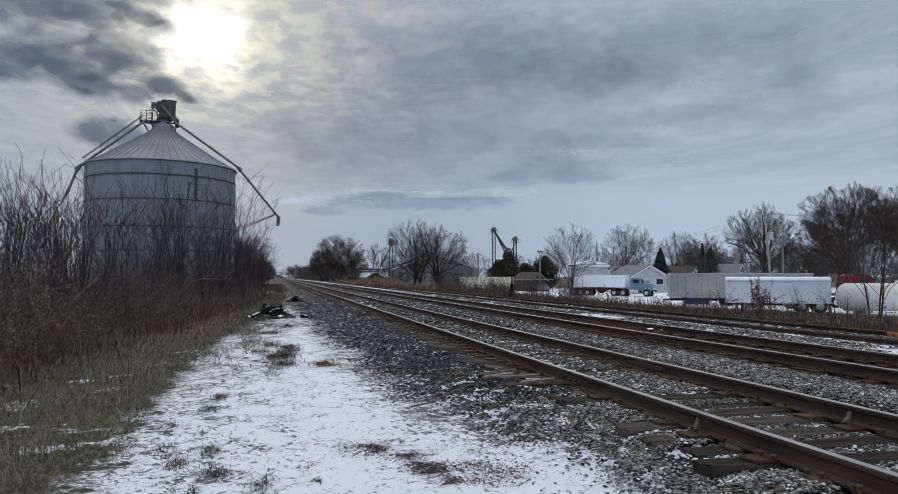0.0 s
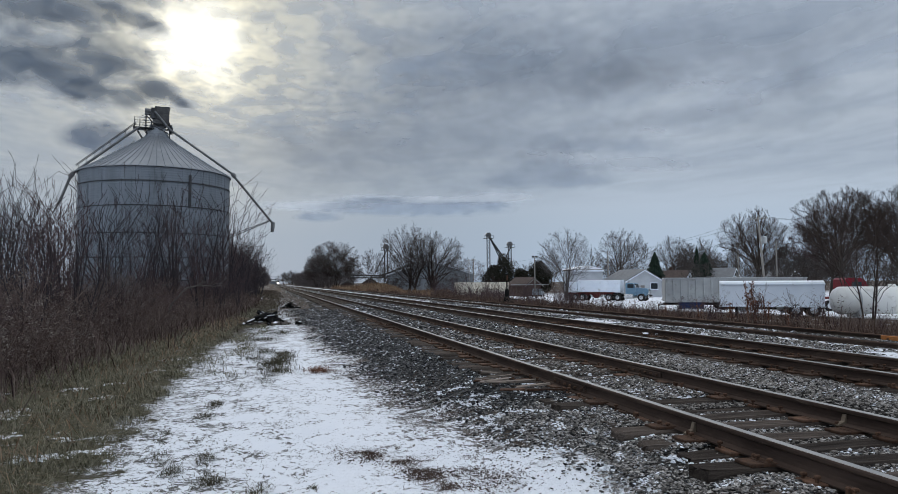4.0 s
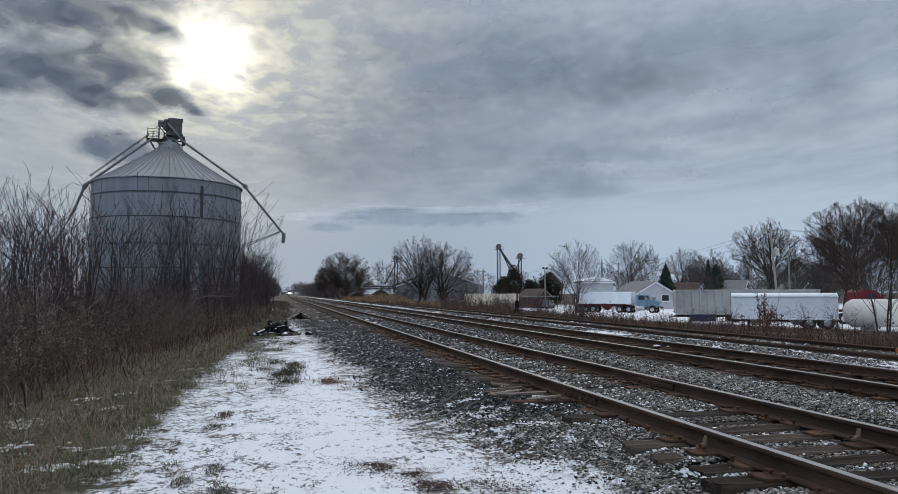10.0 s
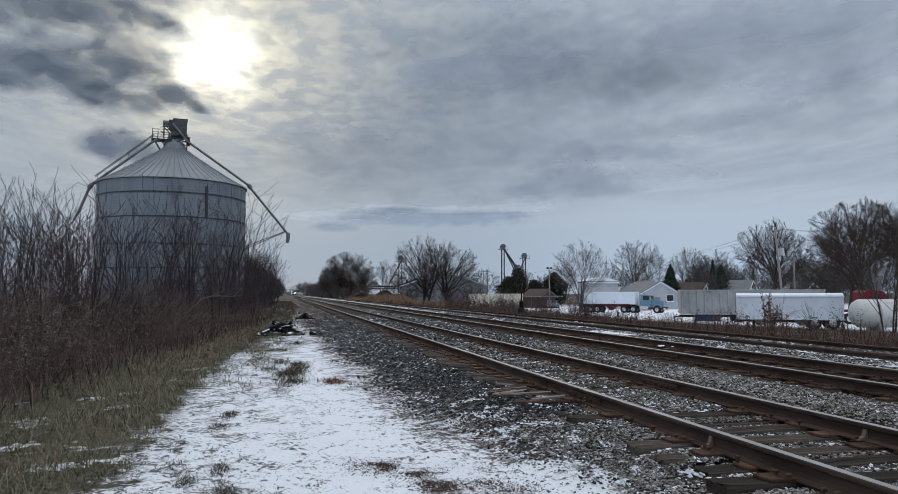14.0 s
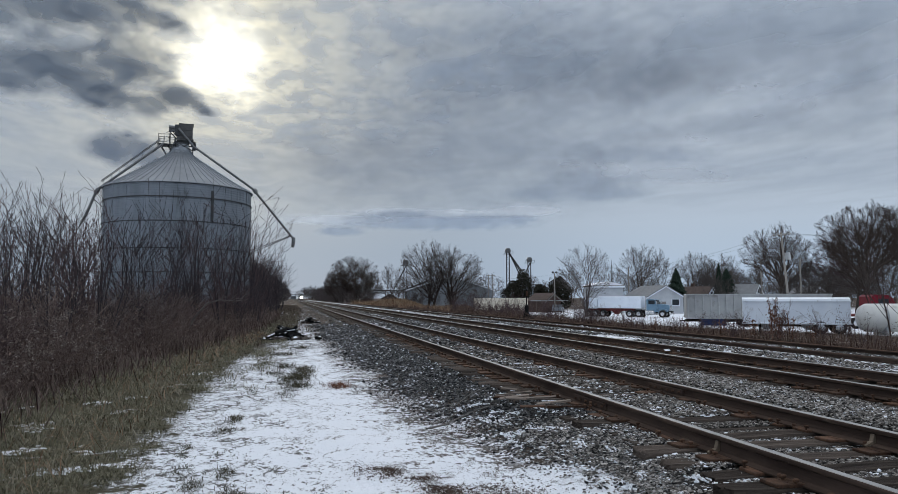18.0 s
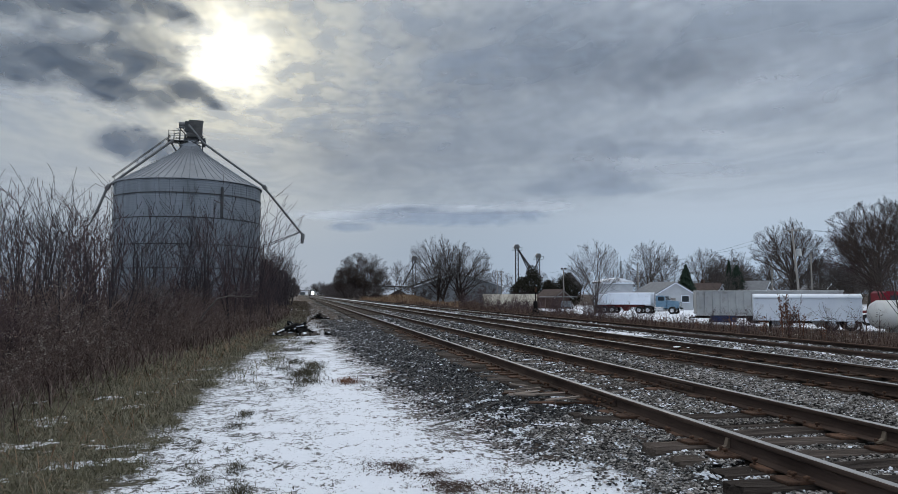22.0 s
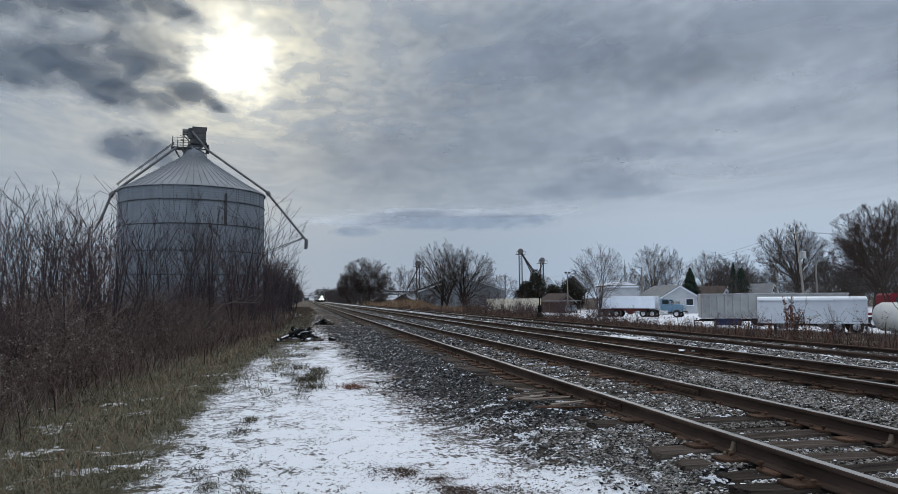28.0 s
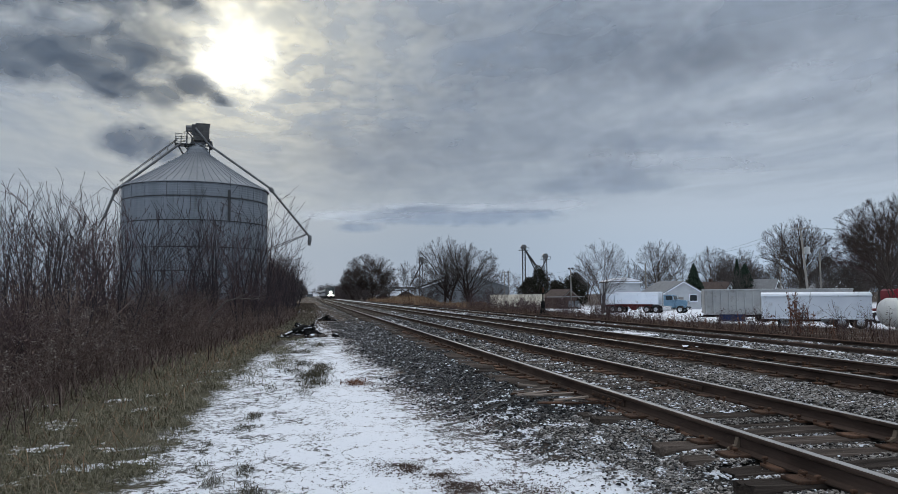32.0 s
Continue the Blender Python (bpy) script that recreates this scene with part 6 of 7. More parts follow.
    part("platform", Shape().box(-1.2, -0.1, 16.95, 1.9, 1.6, 0.06, 0.01), M_RING, silo)
    for x in (-2.1, -1.6, -1.1, -0.6):
        for y in (-0.85, 0.65):
            part("railing_post", Shape().tube([(x, y, 16.95), (x + 0.03, y, 18.0)], 0.025, 5), M_RING, silo)
    for z in (17.45, 17.95):
        part("handrail", Shape().tube([(-0.6, -0.85, z), (-2.1, -0.85, z - 0.04), (-2.1, 0.65, z), (-0.6, 0.65, z)], 0.025, 5), M_RING, silo)
    for x in (-1.9, -1.2):
        part("platform_strut", Shape().tube([(x, -0.6, 16.95), (x + 0.6, -0.6, 15.9)], 0.04, 5).tube([(x, 0.5, 16.95), (x + 0.6, 0.5, 15.9)], 0.04, 5), M_RING, silo)
    # upright ladder cage beside the platform
    for y in (-0.62, -0.22):
        part("ladder_rail", Shape().tube([(-1.0, y, 16.2), (-1.0, y, 18.35)], 0.03, 5), M_RING, silo)
    for k in range(7):
        part("rung", Shape().tube([(-1.0, -0.62, 16.4 + 0.28 * k), (-1.0, -0.22, 16.4 + 0.28 * k)], 0.02, 4), M_RING, silo)
    for z in (17.3, 17.75, 18.2):
        hoop = [(-1.0 - 0.36 * math.sin(a), -0.42 + 0.34 * math.cos(a), z) for a in (math.pi * i / 8 for i in range(9))]
        part("cage_hoop", Shape().tube(hoop, 0.022, 4), M_RING, silo)
    # walkway up the roof
    for dy in (-0.75, -0.15):
        part("roof_rail", Shape().tube([(-1.9, dy, 17.45), (-7.1, dy, 12.92)], 0.035, 5), M_RING, silo)
    for k in range(8):
        u = k / 7
        x, z = -2.2 - u * 4.7, 17.2 - u * 4.04
        part("rail_post", Shape().tube([(x, -0.75, z), (x + 0.1, -0.75, z - 0.8)], 0.02, 4), M_RING, silo)
    for k in range(24):
        u = k / 23
        part("roof_step", Shape().box(-2.1 - u * 4.8, -0.45, 15.52 - u * 3.12, 0.06, 0.6, 0.04), M_RING, silo)
    # spouts
    right = Shape().tube([(-0.25, -0.9, 18.6), (1.2, -0.9, 16.85), (7.32, -0.9, 12.66)], 0.115, 10)
    part("spout", right, M_SPOUT, silo, "long steel grain spout")
    part("spout_elbow", Shape().tube([(7.17, -0.9, 12.80), (7.44, -0.9, 12.44)], 0.23, 10), M_SPOUT, silo)
    part("spout", Shape().tube([(7.32, -0.9, 12.54), (11.3, -0.9, 7.75)], 0.115, 10), M_SPOUT, silo)
    part("nozzle", Shape().tube([(11.26, -0.9, 7.95), (11.26, -0.9, 7.45), (11.2, -0.9, 6.9)], [0.19, 0.2, 0.15], 10), M_SPOUT, silo)
    for dz in (0.0, -0.28):
        part("spout_brace", Shape().tube([(10.9, -0.9, 8.1 + dz * 0.3), (6.9, -0.9, 6.45 + dz)], 0.04, 5), M_RING, silo)
    part("spout", Shape().tube([(-1.6, -1.1, 16.9), (-7.4, -1.1, 11.95)], 0.12, 10), M_SPOUT, silo)
    part("spout_elbow", Shape().tube([(-7.25, -1.1, 12.08), (-7.52, -1.1, 11.62)], 0.22, 10), M_SPOUT, silo)
    part("spout", Shape().tube([(-7.45, -1.1, 11.78), (-8.3, -1.1, 9.4), (-9.8, -1.1, 6.3), (-11.1, -1.1, 4.2)], 0.13, 10), M_SPOUT, silo)
    part("strut", Shape().tube([(-7.66, -1.1, 11.1), (-6.8, -1.0, 10.3)], 0.04, 5), M_RING, silo)
    # thin dark box standing upright on the wall
    part("downpipe", Shape().box(2.9, -6.38, 10.2, 0.26, 0.14, 2.9, 0.03), M_RING, silo, "dark upright strip on the wall")


build_bin()


# ---- wheels ----
def wheel(parent, x, y, z, r, width, axis_turn=0.0):
    m = pose(x, y, z, 90, 0, axis_turn)
    tyre = Shape().lathe([(r * 0.62, -width / 2), (r * 0.95, -width / 2), (r, -width * 0.36), (r, width * 0.36), (r * 0.95, width / 2), (r * 0.62, width / 2)], 18, True, m)
    w = part("wheel", tyre, M_BLACK, parent)
    part("rim", Shape().lathe([(r * 0.56, -width * 0.52), (r * 0.2, -width * 0.54), (r * 0.2, width * 0.54), (r * 0.56, width * 0.52)], 14, True, m), M_CHROME, w)
    return w


# ---- yard: trailers, lorry, tank ----
def white_trailer():
    """Local x along the body, y away."""
    length = 7.25
    t = thing("grain_trailer", pose(37.36, 47.2, -1.1, 0, 0, -34), "white hopper grain trailer with snow on its tarp", "trailer", "parked trailers")
    L = length / 2
    part("body", Shape().box(0, 0, 1.60, length, 2.4, 1.75, 0.05), M_WHITE, t)
    part("tarp", Shape().prism([(-1.2, 2.46), (1.2, 2.46), (1.15, 2.58), (0.6, 2.70), (-0.6, 2.70), (-1.15, 2.58)], -L, L, pose(0, 0, 0, 0, 0, 90)), M_SNOW, t, "snow-covered rolled tarp")
    for z in (0.76, 2.42):
        part("rub_rail", Shape().box(0, -1.225, z, length + 0.1, 0.06, 0.12, 0.015), M_WHITE, t)
    for k in range(4):
        part("side_post", Shape().box(-L + 0.05 + k * (length - 0.1) / 3, -1.225, 1.6, 0.06, 0.05, 1.6, 0.01), M_WHITE, t)
    for x in (-1.9, 1.0):
        part("hopper", Shape().lathe([(0.35, 0.25), (1.1, 0.78)], 4, True, pose(x, 0, 0, 0, 0, 45)), M_WHITE, t)
    part("chassis", Shape().box(0, 0, 0.62, length, 0.9, 0.18, 0.02), M_BLACK, t)
    for x in (L - 0.75, L - 1.95):
        wheel(t, x, -0.95, 0.48, 0.48, 0.5)
        wheel(t, x, 0.95, 0.48, 0.48, 0.5)
    part("landing_leg", Shape().box(-L + 1.2, -0.8, 0.42, 0.14, 0.14, 0.9, 0.02), M_BLACK, t)
    part("landing_leg", Shape().box(-L + 1.2, 0.8, 0.42, 0.14, 0.14, 0.9, 0.02), M_BLACK, t)
    part("mudflap", Shape().box(L - 0.1, -0.95, 0.5, 0.03, 0.6, 0.6), M_BLACK, t)


def grey_trailer():
    length = 12.5
    t = thing("dump_trailer", pose(42.35, 58.75, -1.1, 0, 0, -25), "grey steel dump trailer with upright ribs, parked in the yard", "trailer", "parked trailers")
    L = length / 2
    part("body", Shape().box(0, 0, 1.85, length, 2.45, 2.15, 0.04), M_GREYPANEL, t)
    part("top_rail", Shape().box(0, -1.25, 2.95, length + 0.1, 0.12, 0.12, 0.02), M_GREYPANEL, t)
    part("bottom_rail", Shape().box(0, -1.25, 0.78, length + 0.1, 0.1, 0.12, 0.02), M_GREYPANEL, t)
    for k in range(19):
        part("side_rib", Shape().box(-L + 0.1 + k * (length - 0.2) / 18, -1.27, 1.86, 0.12, 0.09, 2.05, 0.02), M_GREYPANEL, t)
    part("tarp", Shape().box(0, 0, 2.98, length, 2.3, 0.07, 0.02), M_SNOW, t, "thin snow on the cover")
    part("chassis", Shape().box(0, 0, 0.55, length, 0.9, 0.22, 0.02), M_BLACK, t)
    part("side_box", Shape().box(-L + 2.4, -0.8, 0.42, 2.2, 0.8, 0.62, 0.05), M_DARKBLUE, t, "dark blue side box")
    for x in (L - 1.0, L - 2.2, -L + 5.2):
        wheel(t, x, -0.95, 0.5, 0.5, 0.5)
        wheel(t, x, 0.95, 0.5, 0.5, 0.5)
    part("drawbar", Shape().tube([(-L, 0, 0.5), (-L - 0.5, 0, 0.5), (-L - 0.5, -0.2, 0.0)], 0.08, 6), M_BLACK, t)


def lorry():
    """A tractor and its hopper trailer; the nose points along local x."""
    m = pose(44.45, 93.25, -1.1, 0, 0, -44)
    t = thing("semi_truck", m, "light blue tractor with a white grain trailer on dark red frame", "truck")
    # trailer
    part("trailer_body", Shape().box(1.25, 0, 2.02, 6.1, 2.4, 1.58, 0.05), M_WHITE, t, "white trailer body")
    part("rear_body", Shape().box(-2.85, 0, 1.92, 1.9, 2.36, 1.5, 0.05), M_WHITE, t, "white rear section")
    part("tarp", Shape().box(1.25, 0, 2.86, 6.0, 2.3, 0.1, 0.03), M_SNOW, t, "snow on the tarp")
    part("trailer_frame", Shape().box(-0.3, 0, 1.02, 6.9, 1.0, 0.34, 0.03), M_MAROON, t, "dark red frame")
    for x in (-2.3, 0.6):
        part("hopper", Shape().lathe([(0.3, 0.35), (1.15, 1.22)], 4, True, pose(x, 0, 0, 0, 0, 45)), M_MAROON, t)
    for x in (-3.3, -2.2, -1.1):
        for y in (-0.95, 0.95):
            wheel(t, x, y, 0.5, 0.5, 0.5)
    # tractor
    for x in (2.7, 3.95):
        for y in (-0.95, 0.95):
            wheel(t, x, y, 0.5, 0.5, 0.5)
    for y in (-1.0, 1.0):
        wheel(t, 7.2, y, 0.5, 0.5, 0.32)
    part("tractor_frame", Shape().box(5.3, 0, 0.75, 6.0, 0.85, 0.25, 0.02), M_BLACK, t)
    part("fifth_wheel", Shape().box(3.5, 0, 1.0, 1.0, 0.9, 0.15, 0.02), M_BLACK, t)
    cab = Shape().prism([(5.05, 0.75), (6.45, 0.75), (6.45, 1.72), (6.18, 2.36), (5.98, 2.48), (5.2, 2.48), (5.05, 2.38)], -1.02, 1.02)
    part("cab", cab, M_BLUE, t, "light blue cab")
    hood = Shape().prism([(6.3, 0.85), (7.95, 0.85), (8.05, 1.1), (8.05, 1.55), (7.9, 1.72), (6.4, 1.84)], -0.85, 0.85)
    part("hood", hood, M_BLUE, t, "light blue hood")
    part("windscreen", Shape().add([(6.46, -0.92, 1.82), (6.46, 0.92, 1.82), (6.23, 0.90, 2.36), (6.23, -0.90, 2.36), (6.40, -0.92, 1.82), (6.40, 0.92, 1.82), (6.17, 0.90, 2.36), (6.17, -0.90, 2.36)], [(0, 1, 2, 3), (7, 6, 5, 4), (0, 4, 5, 1), (3, 2, 6, 7)]), M_GLASS, t)
    for y in (-1.06, 1.06):
        part("side_window", Shape().box(5.74, y * 0.975, 2.06, 0.85, 0.03, 0.52, 0.01), M_GLASS, t)
        part("fender", Shape().prism([(6.6, 0.55), (6.7, 1.05), (7.05, 1.22), (7.45, 1.22), (7.8, 1.0), (7.85, 0.75), (7.7, 0.75), (7.6, 0.95), (7.35, 1.08), (7.05, 1.08), (6.8, 0.9), (6.73, 0.55)], y * 0.8 - 0.22, y * 0.8 + 0.22), M_BLUE, t)
        part("exhaust_stack", Shape().tube([(4.9, y * 0.9, 0.9), (4.9, y * 0.9, 2.85)], 0.09, 8), M_CHROME, t)
        part("fuel_tank", Shape().tube([(4.9, y * 0.95, 0.65), (6.1, y * 0.95, 0.65)], 0.32, 12), M_CHROME, t)
        part("headlight", Shape().box(8.04, y * 0.62, 1.05, 0.08, 0.3, 0.2, 0.02), M_CHROME, t)
        part("mirror", Shape().box(6.45, y * 1.2, 2.0, 0.08, 0.18, 0.45, 0.02), M_CHROME, t)
    part("grille", Shape().box(8.07, 0, 1.28, 0.05, 1.0, 0.7, 0.01), M_CHROME, t)
    part("bumper", Shape().box(8.15, 0, 0.6, 0.16, 2.3, 0.36, 0.04), M_CHROME, t)
    part("sun_visor", Shape().box(6.3, 0, 2.40, 0.3, 1.9, 0.05, 0.01), M_BLUE, t)


def tank():
    t = thing("storage_tank", pose(43.65, 42.9, -1.1, 0, 0, -14), "white horizontal storage tank with domed ends on saddles", "tank")
    r, half = 1.02, 3.4
    prof = [(0.05, -half - 0.45), (0.5, -half - 0.36), (0.85, -half - 0.15), (r, -half + 0.15), (r, half - 0.15), (0.85, half + 0.15), (0.5, half + 0.36), (0.05, half + 0.45)]
    part("shell", Shape().lathe(prof, 32, True, pose(0, 0, 1.22, 0, 90, 0)), M_TANKWHITE, t, "", True)
    for x in (-2.2, 2.2):
        part("saddle", Shape().box(x, 0, 0.3, 0.25, 1.7, 0.62, 0.03), M_GREYPANEL, t)
        part("band", Shape().lathe([(r + 0.005, -0.06), (r + 0.02, -0.06), (r + 0.02, 0.06), (r + 0.005, 0.06)], 32, False, pose(x, 0, 1.22, 0, 90, 0)), M_GREYPANEL, t)
    part("dome", Shape().lathe([(0.28, 2.18), (0.28, 2.36), (0.22, 2.42)], 14, True, pose(0.6, 0, 0)), M_TANKWHITE, t)


def red_truck():
    t = thing("farm_truck", pose(50.2, 52.6, -1.1, 0, 0, -14), "dark red farm truck parked behind the white tank", "truck")
    part("chassis", Shape().box(-0.6, 0, 0.75, 6.0, 0.9, 0.25, 0.03), M_BLACK, t)
    part("hood", Shape().prism([(0.9, 0.8), (2.6, 0.8), (2.7, 1.3), (2.45, 1.75), (0.9, 2.0)], -0.95, 0.95), M_RED, t)
    part("cab", Shape().prism([(-1.2, 0.8), (0.95, 0.8), (0.95, 1.95), (0.5, 2.75), (0.15, 2.92), (-0.95, 2.92), (-1.2, 2.75)], -1.0, 1.0), M_RED, t)
    part("windscreen", Shape().prism([(0.97, 2.0), (1.0, 2.0), (0.57, 2.7), (0.54, 2.7)], -0.85, 0.85), M_GLASS, t)
    for y in (-1.01, 1.01):
        part("side_window", Shape().box(-0.2, y, 2.3, 0.9, 0.03, 0.55, 0.01), M_GLASS, t)
        for x in (-2.6, 1.9):
            wheel(t, x, y * 0.92, 0.48, 0.48, 0.3)
    part("flat_bed", Shape().box(-2.7, 0, 1.15, 2.8, 2.2, 0.18, 0.03), M_MAROON, t)


white_trailer()
grey_trailer()
lorry()
tank()
red_truck()


# ---- houses and sheds ----
def window(parent, m, w=0.9, h=1.2):
    f = part("window", Shape().box(0, 0, 0, w + 0.16, 0.08, h + 0.16, 0.01, m), M_WHITE, parent)
    part("pane", Shape().box(0, -0.03, 0, w, 0.06, h, 0.005, m), M_GLASS, f)
    part("sill", Shape().box(0, -0.06, -h / 2 - 0.1, w + 0.24, 0.12, 0.06, 0.01, m), M_WHITE, f)


def house(x, y, turn, w, d, wall_h, roof_h, wall, roof, label, category="house", windows=True, snowy=False, chimney=False, edge=M_WHITE):
    """A gabled building; the gable faces local -y."""
    h = thing("house" if category == "house" else category.replace(" ", "_"), pose(x, y, float(ground_z(x, y)), 0, 0, turn), label, category, "buildings beyond the yard")
    part("wall", Shape().prism([(-w / 2, -0.1), (w / 2, -0.1), (w / 2, wall_h), (0, wall_h + roof_h), (-w / 2, wall_h)], -d / 2, d / 2), wall, h)
    over, thick = 0.35, 0.16
    k = roof_h / (w / 2)
    for s in (-1, 1):
        e = s * (w / 2 + over)
        slab = [(0, wall_h + roof_h + 0.03), (e, wall_h - k * over + 0.03), (e, wall_h - k * over + 0.03 + thick), (0, wall_h + roof_h + 0.03 + thick)]
        part("roof", Shape().prism(slab, -d / 2 - over, d / 2 + over), M_SNOW if snowy and s < 0 else roof, h)
        part("fascia", Shape().prism([(0, wall_h + roof_h - 0.14), (e, wall_h - k * over - 0.14), (e, wall_h - k * over + 0.02), (0, wall_h + roof_h + 0.02)], -d / 2 - over - 0.03, -d / 2 - over), edge, h)
    if windows:
        for dx in (-w * 0.25, w * 0.25):
            window(h, pose(dx, -d / 2 - 0.03, wall_h * 0.55))
        window(h, pose(0, -d / 2 - 0.03, wall_h + roof_h * 0.35), 0.6, 0.7)
        for dy in (-d * 0.25, d * 0.25):
            window(h, pose(-w / 2 - 0.03, dy, wall_h * 0.55, 0, 0, -90))
            window(h, pose(w / 2 + 0.03, dy, wall_h * 0.55, 0, 0, 90))
        part("door", Shape().box(0.1, -d / 2 - 0.03, 1.0, 0.95, 0.08, 2.05, 0.01), M_SHINGLE, h)
    if chimney:
        part("chimney", Shape().box(w * 0.15, d * 0.15, wall_h + roof_h + 0.2, 0.6, 0.6, 1.3, 0.03), M_BRICK, h)
    return h


clapboard = house(60.9, 112, 2, 6.8, 7.6, 2.8, 1.8, M_SIDING, M_GREYROOF, "white clapboard house with a grey shingle roof", windows=False)
window(clapboard, pose(1.9, -3.83, 1.9), 1.3, 1.0)
part("door", Shape().box(-0.4, -3.83, 1.0, 0.95, 0.08, 2.05, 0.01), M_WORN, clapboard)
house(82.0, 133, 28, 5.2, 7.0, 2.7, 2.1, M_WHITE, M_SHINGLE, "small white house with a dark brown roof", chimney=True)
house(87.4, 124, 35, 4.4, 4.6, 3.3, 1.8, M_WORN, M_GREYROOF, "pale house with a grey roof under bare trees")
house(96.5, 118, 10, 5.0, 5.0, 2.8, 1.8, M_WORN, M_GREYROOF, "pale house half hidden by bare trees")
house(46.6, 127, 20, 3.8, 5.0, 2.1, 1.3, M_BRICK, M_SHINGLE, "low dark brick house with a brown roof", windows=False, edge=M_WORN)
house(50.5, 226, -12, 27, 18, 5.2, 4.4, M_PALEBLUE, M_PALEBLUE, "wide pale metal barn beyond the trees", "barn", windows=False)
house(32.2, 236, -8, 5.0, 5.0, 2.6, 1.4, M_BRICK, M_SHINGLE, "small dark shed beside the elevator", "shed", windows=False, edge=M_RING)
house(24.5, 236, -6, 4.0, 5.0, 2.0, 1.0, M_BRICK, M_SHINGLE, "small dark shed beside the tracks", "shed", windows=False, edge=M_RING)


def flat_shop():
    h = thing("shop", pose(54.9, 119, -1.1, 0, 0, -8), "white flat-roofed shop with snow on the roof", "building", "buildings beyond the yard")
    part("wall", Shape().box(0, 0, 2.3, 5.4, 6.0, 4.7, 0.03), M_SIDING, h)
    part("roof", Shape().box(0, 0, 4.75, 5.8, 6.4, 0.22, 0.03), M_SHINGLE, h)
    part("roof_snow", Shape().prism([(-2.85, 4.86), (2.85, 4.86), (2.5, 5.0), (0.2, 5.55), (-1.3, 5.35), (-2.6, 4.98)], -3.1, 3.1), M_SNOW, h, "snow on the roof")
    part("fascia", Shape().box(0, -3.22, 4.62, 5.8, 0.05, 0.3, 0.01), M_WHITE, h)
    part("door", Shape().box(1.5, -3.03, 1.1, 1.0, 0.08, 2.1, 0.01), M_SHINGLE, h)
    window(h, pose(-1.2, -3.03, 1.8))


def cream_wall():
    h = thing("storage_container", pose(36.6, 122, -1.1, 0, 0, 1), "long low cream-painted steel container", "container")
    part("body", Shape().box(0, 0, 1.35, 9.4, 2.4, 2.6, 0.03), M_CREAM, h)
    for k in range(22):
        part("side_rib", Shape().box(-4.5 + k * 9.0 / 21, -1.22, 1.35, 0.14, 0.06, 2.3, 0.01), M_CREAM, h)
    part("top_rail", Shape().box(0, -1.22, 2.62, 9.4, 0.08, 0.12, 0.01), M_CREAM, h)


def porch():
    h = thing("porch", pose(43.6, 119.5, -1.1), "dark porch with a flat grey roof", "porch", "buildings beyond the yard")
    part("roof", Shape().box(1.2, 0, 2.2, 6.2, 2.6, 0.14, 0.03), M_GREYROOF, h)
    for x in (-1.6, 0.6, 2.4, 4.1):
        part("post", Shape().box(x, -1.1, 1.06, 0.1, 0.1, 2.14, 0.02), M_SHINGLE, h)


def car():
    t = thing("car", pose(47.2, 121.5, -1.1, 0, 0, 62), "dull grey car parked by the dark house", "car")
    part("body", Shape().prism([(-2.2, 0.35), (2.2, 0.35), (2.25, 0.75), (1.2, 0.95), (0.6, 1.42), (-1.0, 1.48), (-1.9, 1.0), (-2.25, 0.95)], -0.85, 0.85), M_PALEBLUE, t)
    part("window_band", Shape().prism([(-1.6, 0.98), (1.0, 0.98), (0.5, 1.36), (-0.95, 1.40)], -0.865, 0.865), M_GLASS, t)
    for y in (-0.8, 0.8):
        for x in (-1.4, 1.4):
            wheel(t, x, y, 0.32, 0.32, 0.2)


flat_shop()
cream_wall()
porch()
car()


# ---- grain legs ----
def grain_leg(x, y, height, label, spouts):
    t = thing("grain_elevator", pose(x, y, float(ground_z(x, y))), label, "grain elevator", "grain elevators in the distance")
    for dx in (-0.55, 0.55):
        part("leg_casing", Shape().box(dx, 0, height / 2, 0.26, 0.4, height, 0.03), M_RING, t)
    for k in range(int(height / 1.8)):
        part("lattice", Shape().tube([(-0.55, -0.3, 1.8 * k), (0.55, -0.3, 1.8 * k + 1.8)], 0.05, 4).tube([(0.55, -0.3, 1.8 * k), (-0.55, -0.3, 1.8 * k + 1.8)], 0.05, 4).tube([(-0.55, -0.3, 1.8 * k), (0.55, -0.3, 1.8 * k)], 0.05, 4), M_RING, t)
    part("head", Shape().prism([(-0.85, -0.9), (0.85, -0.9), (1.0, 0.2), (0.55, 0.9), (-0.55, 0.9), (-1.0, 0.2)], -0.45, 0.45, pose(0, 0, height)), M_SPOUT, t)
    part("platform", Shape().box(0, 0, height - 1.2, 3.4, 2.0, 0.12, 0.02), M_RING, t)
    rail = Shape()
    for px in (-1.7, 0, 1.7):
        rail.tube([(px, -1.0, height - 1.2), (px, -1.0, height - 0.2)], 0.05, 4)
    rail.tube([(-1.7, -1.0, height - 0.2), (1.7, -1.0, height - 0.2)], 0.05, 4)
    part("handrail", rail, M_RING, t)
    for dx, dz in spouts:
        part("spout", Shape().tube([(0.5, 0, height - 0.8), (dx, 0, dz)], 0.22, 6), M_RING, t)


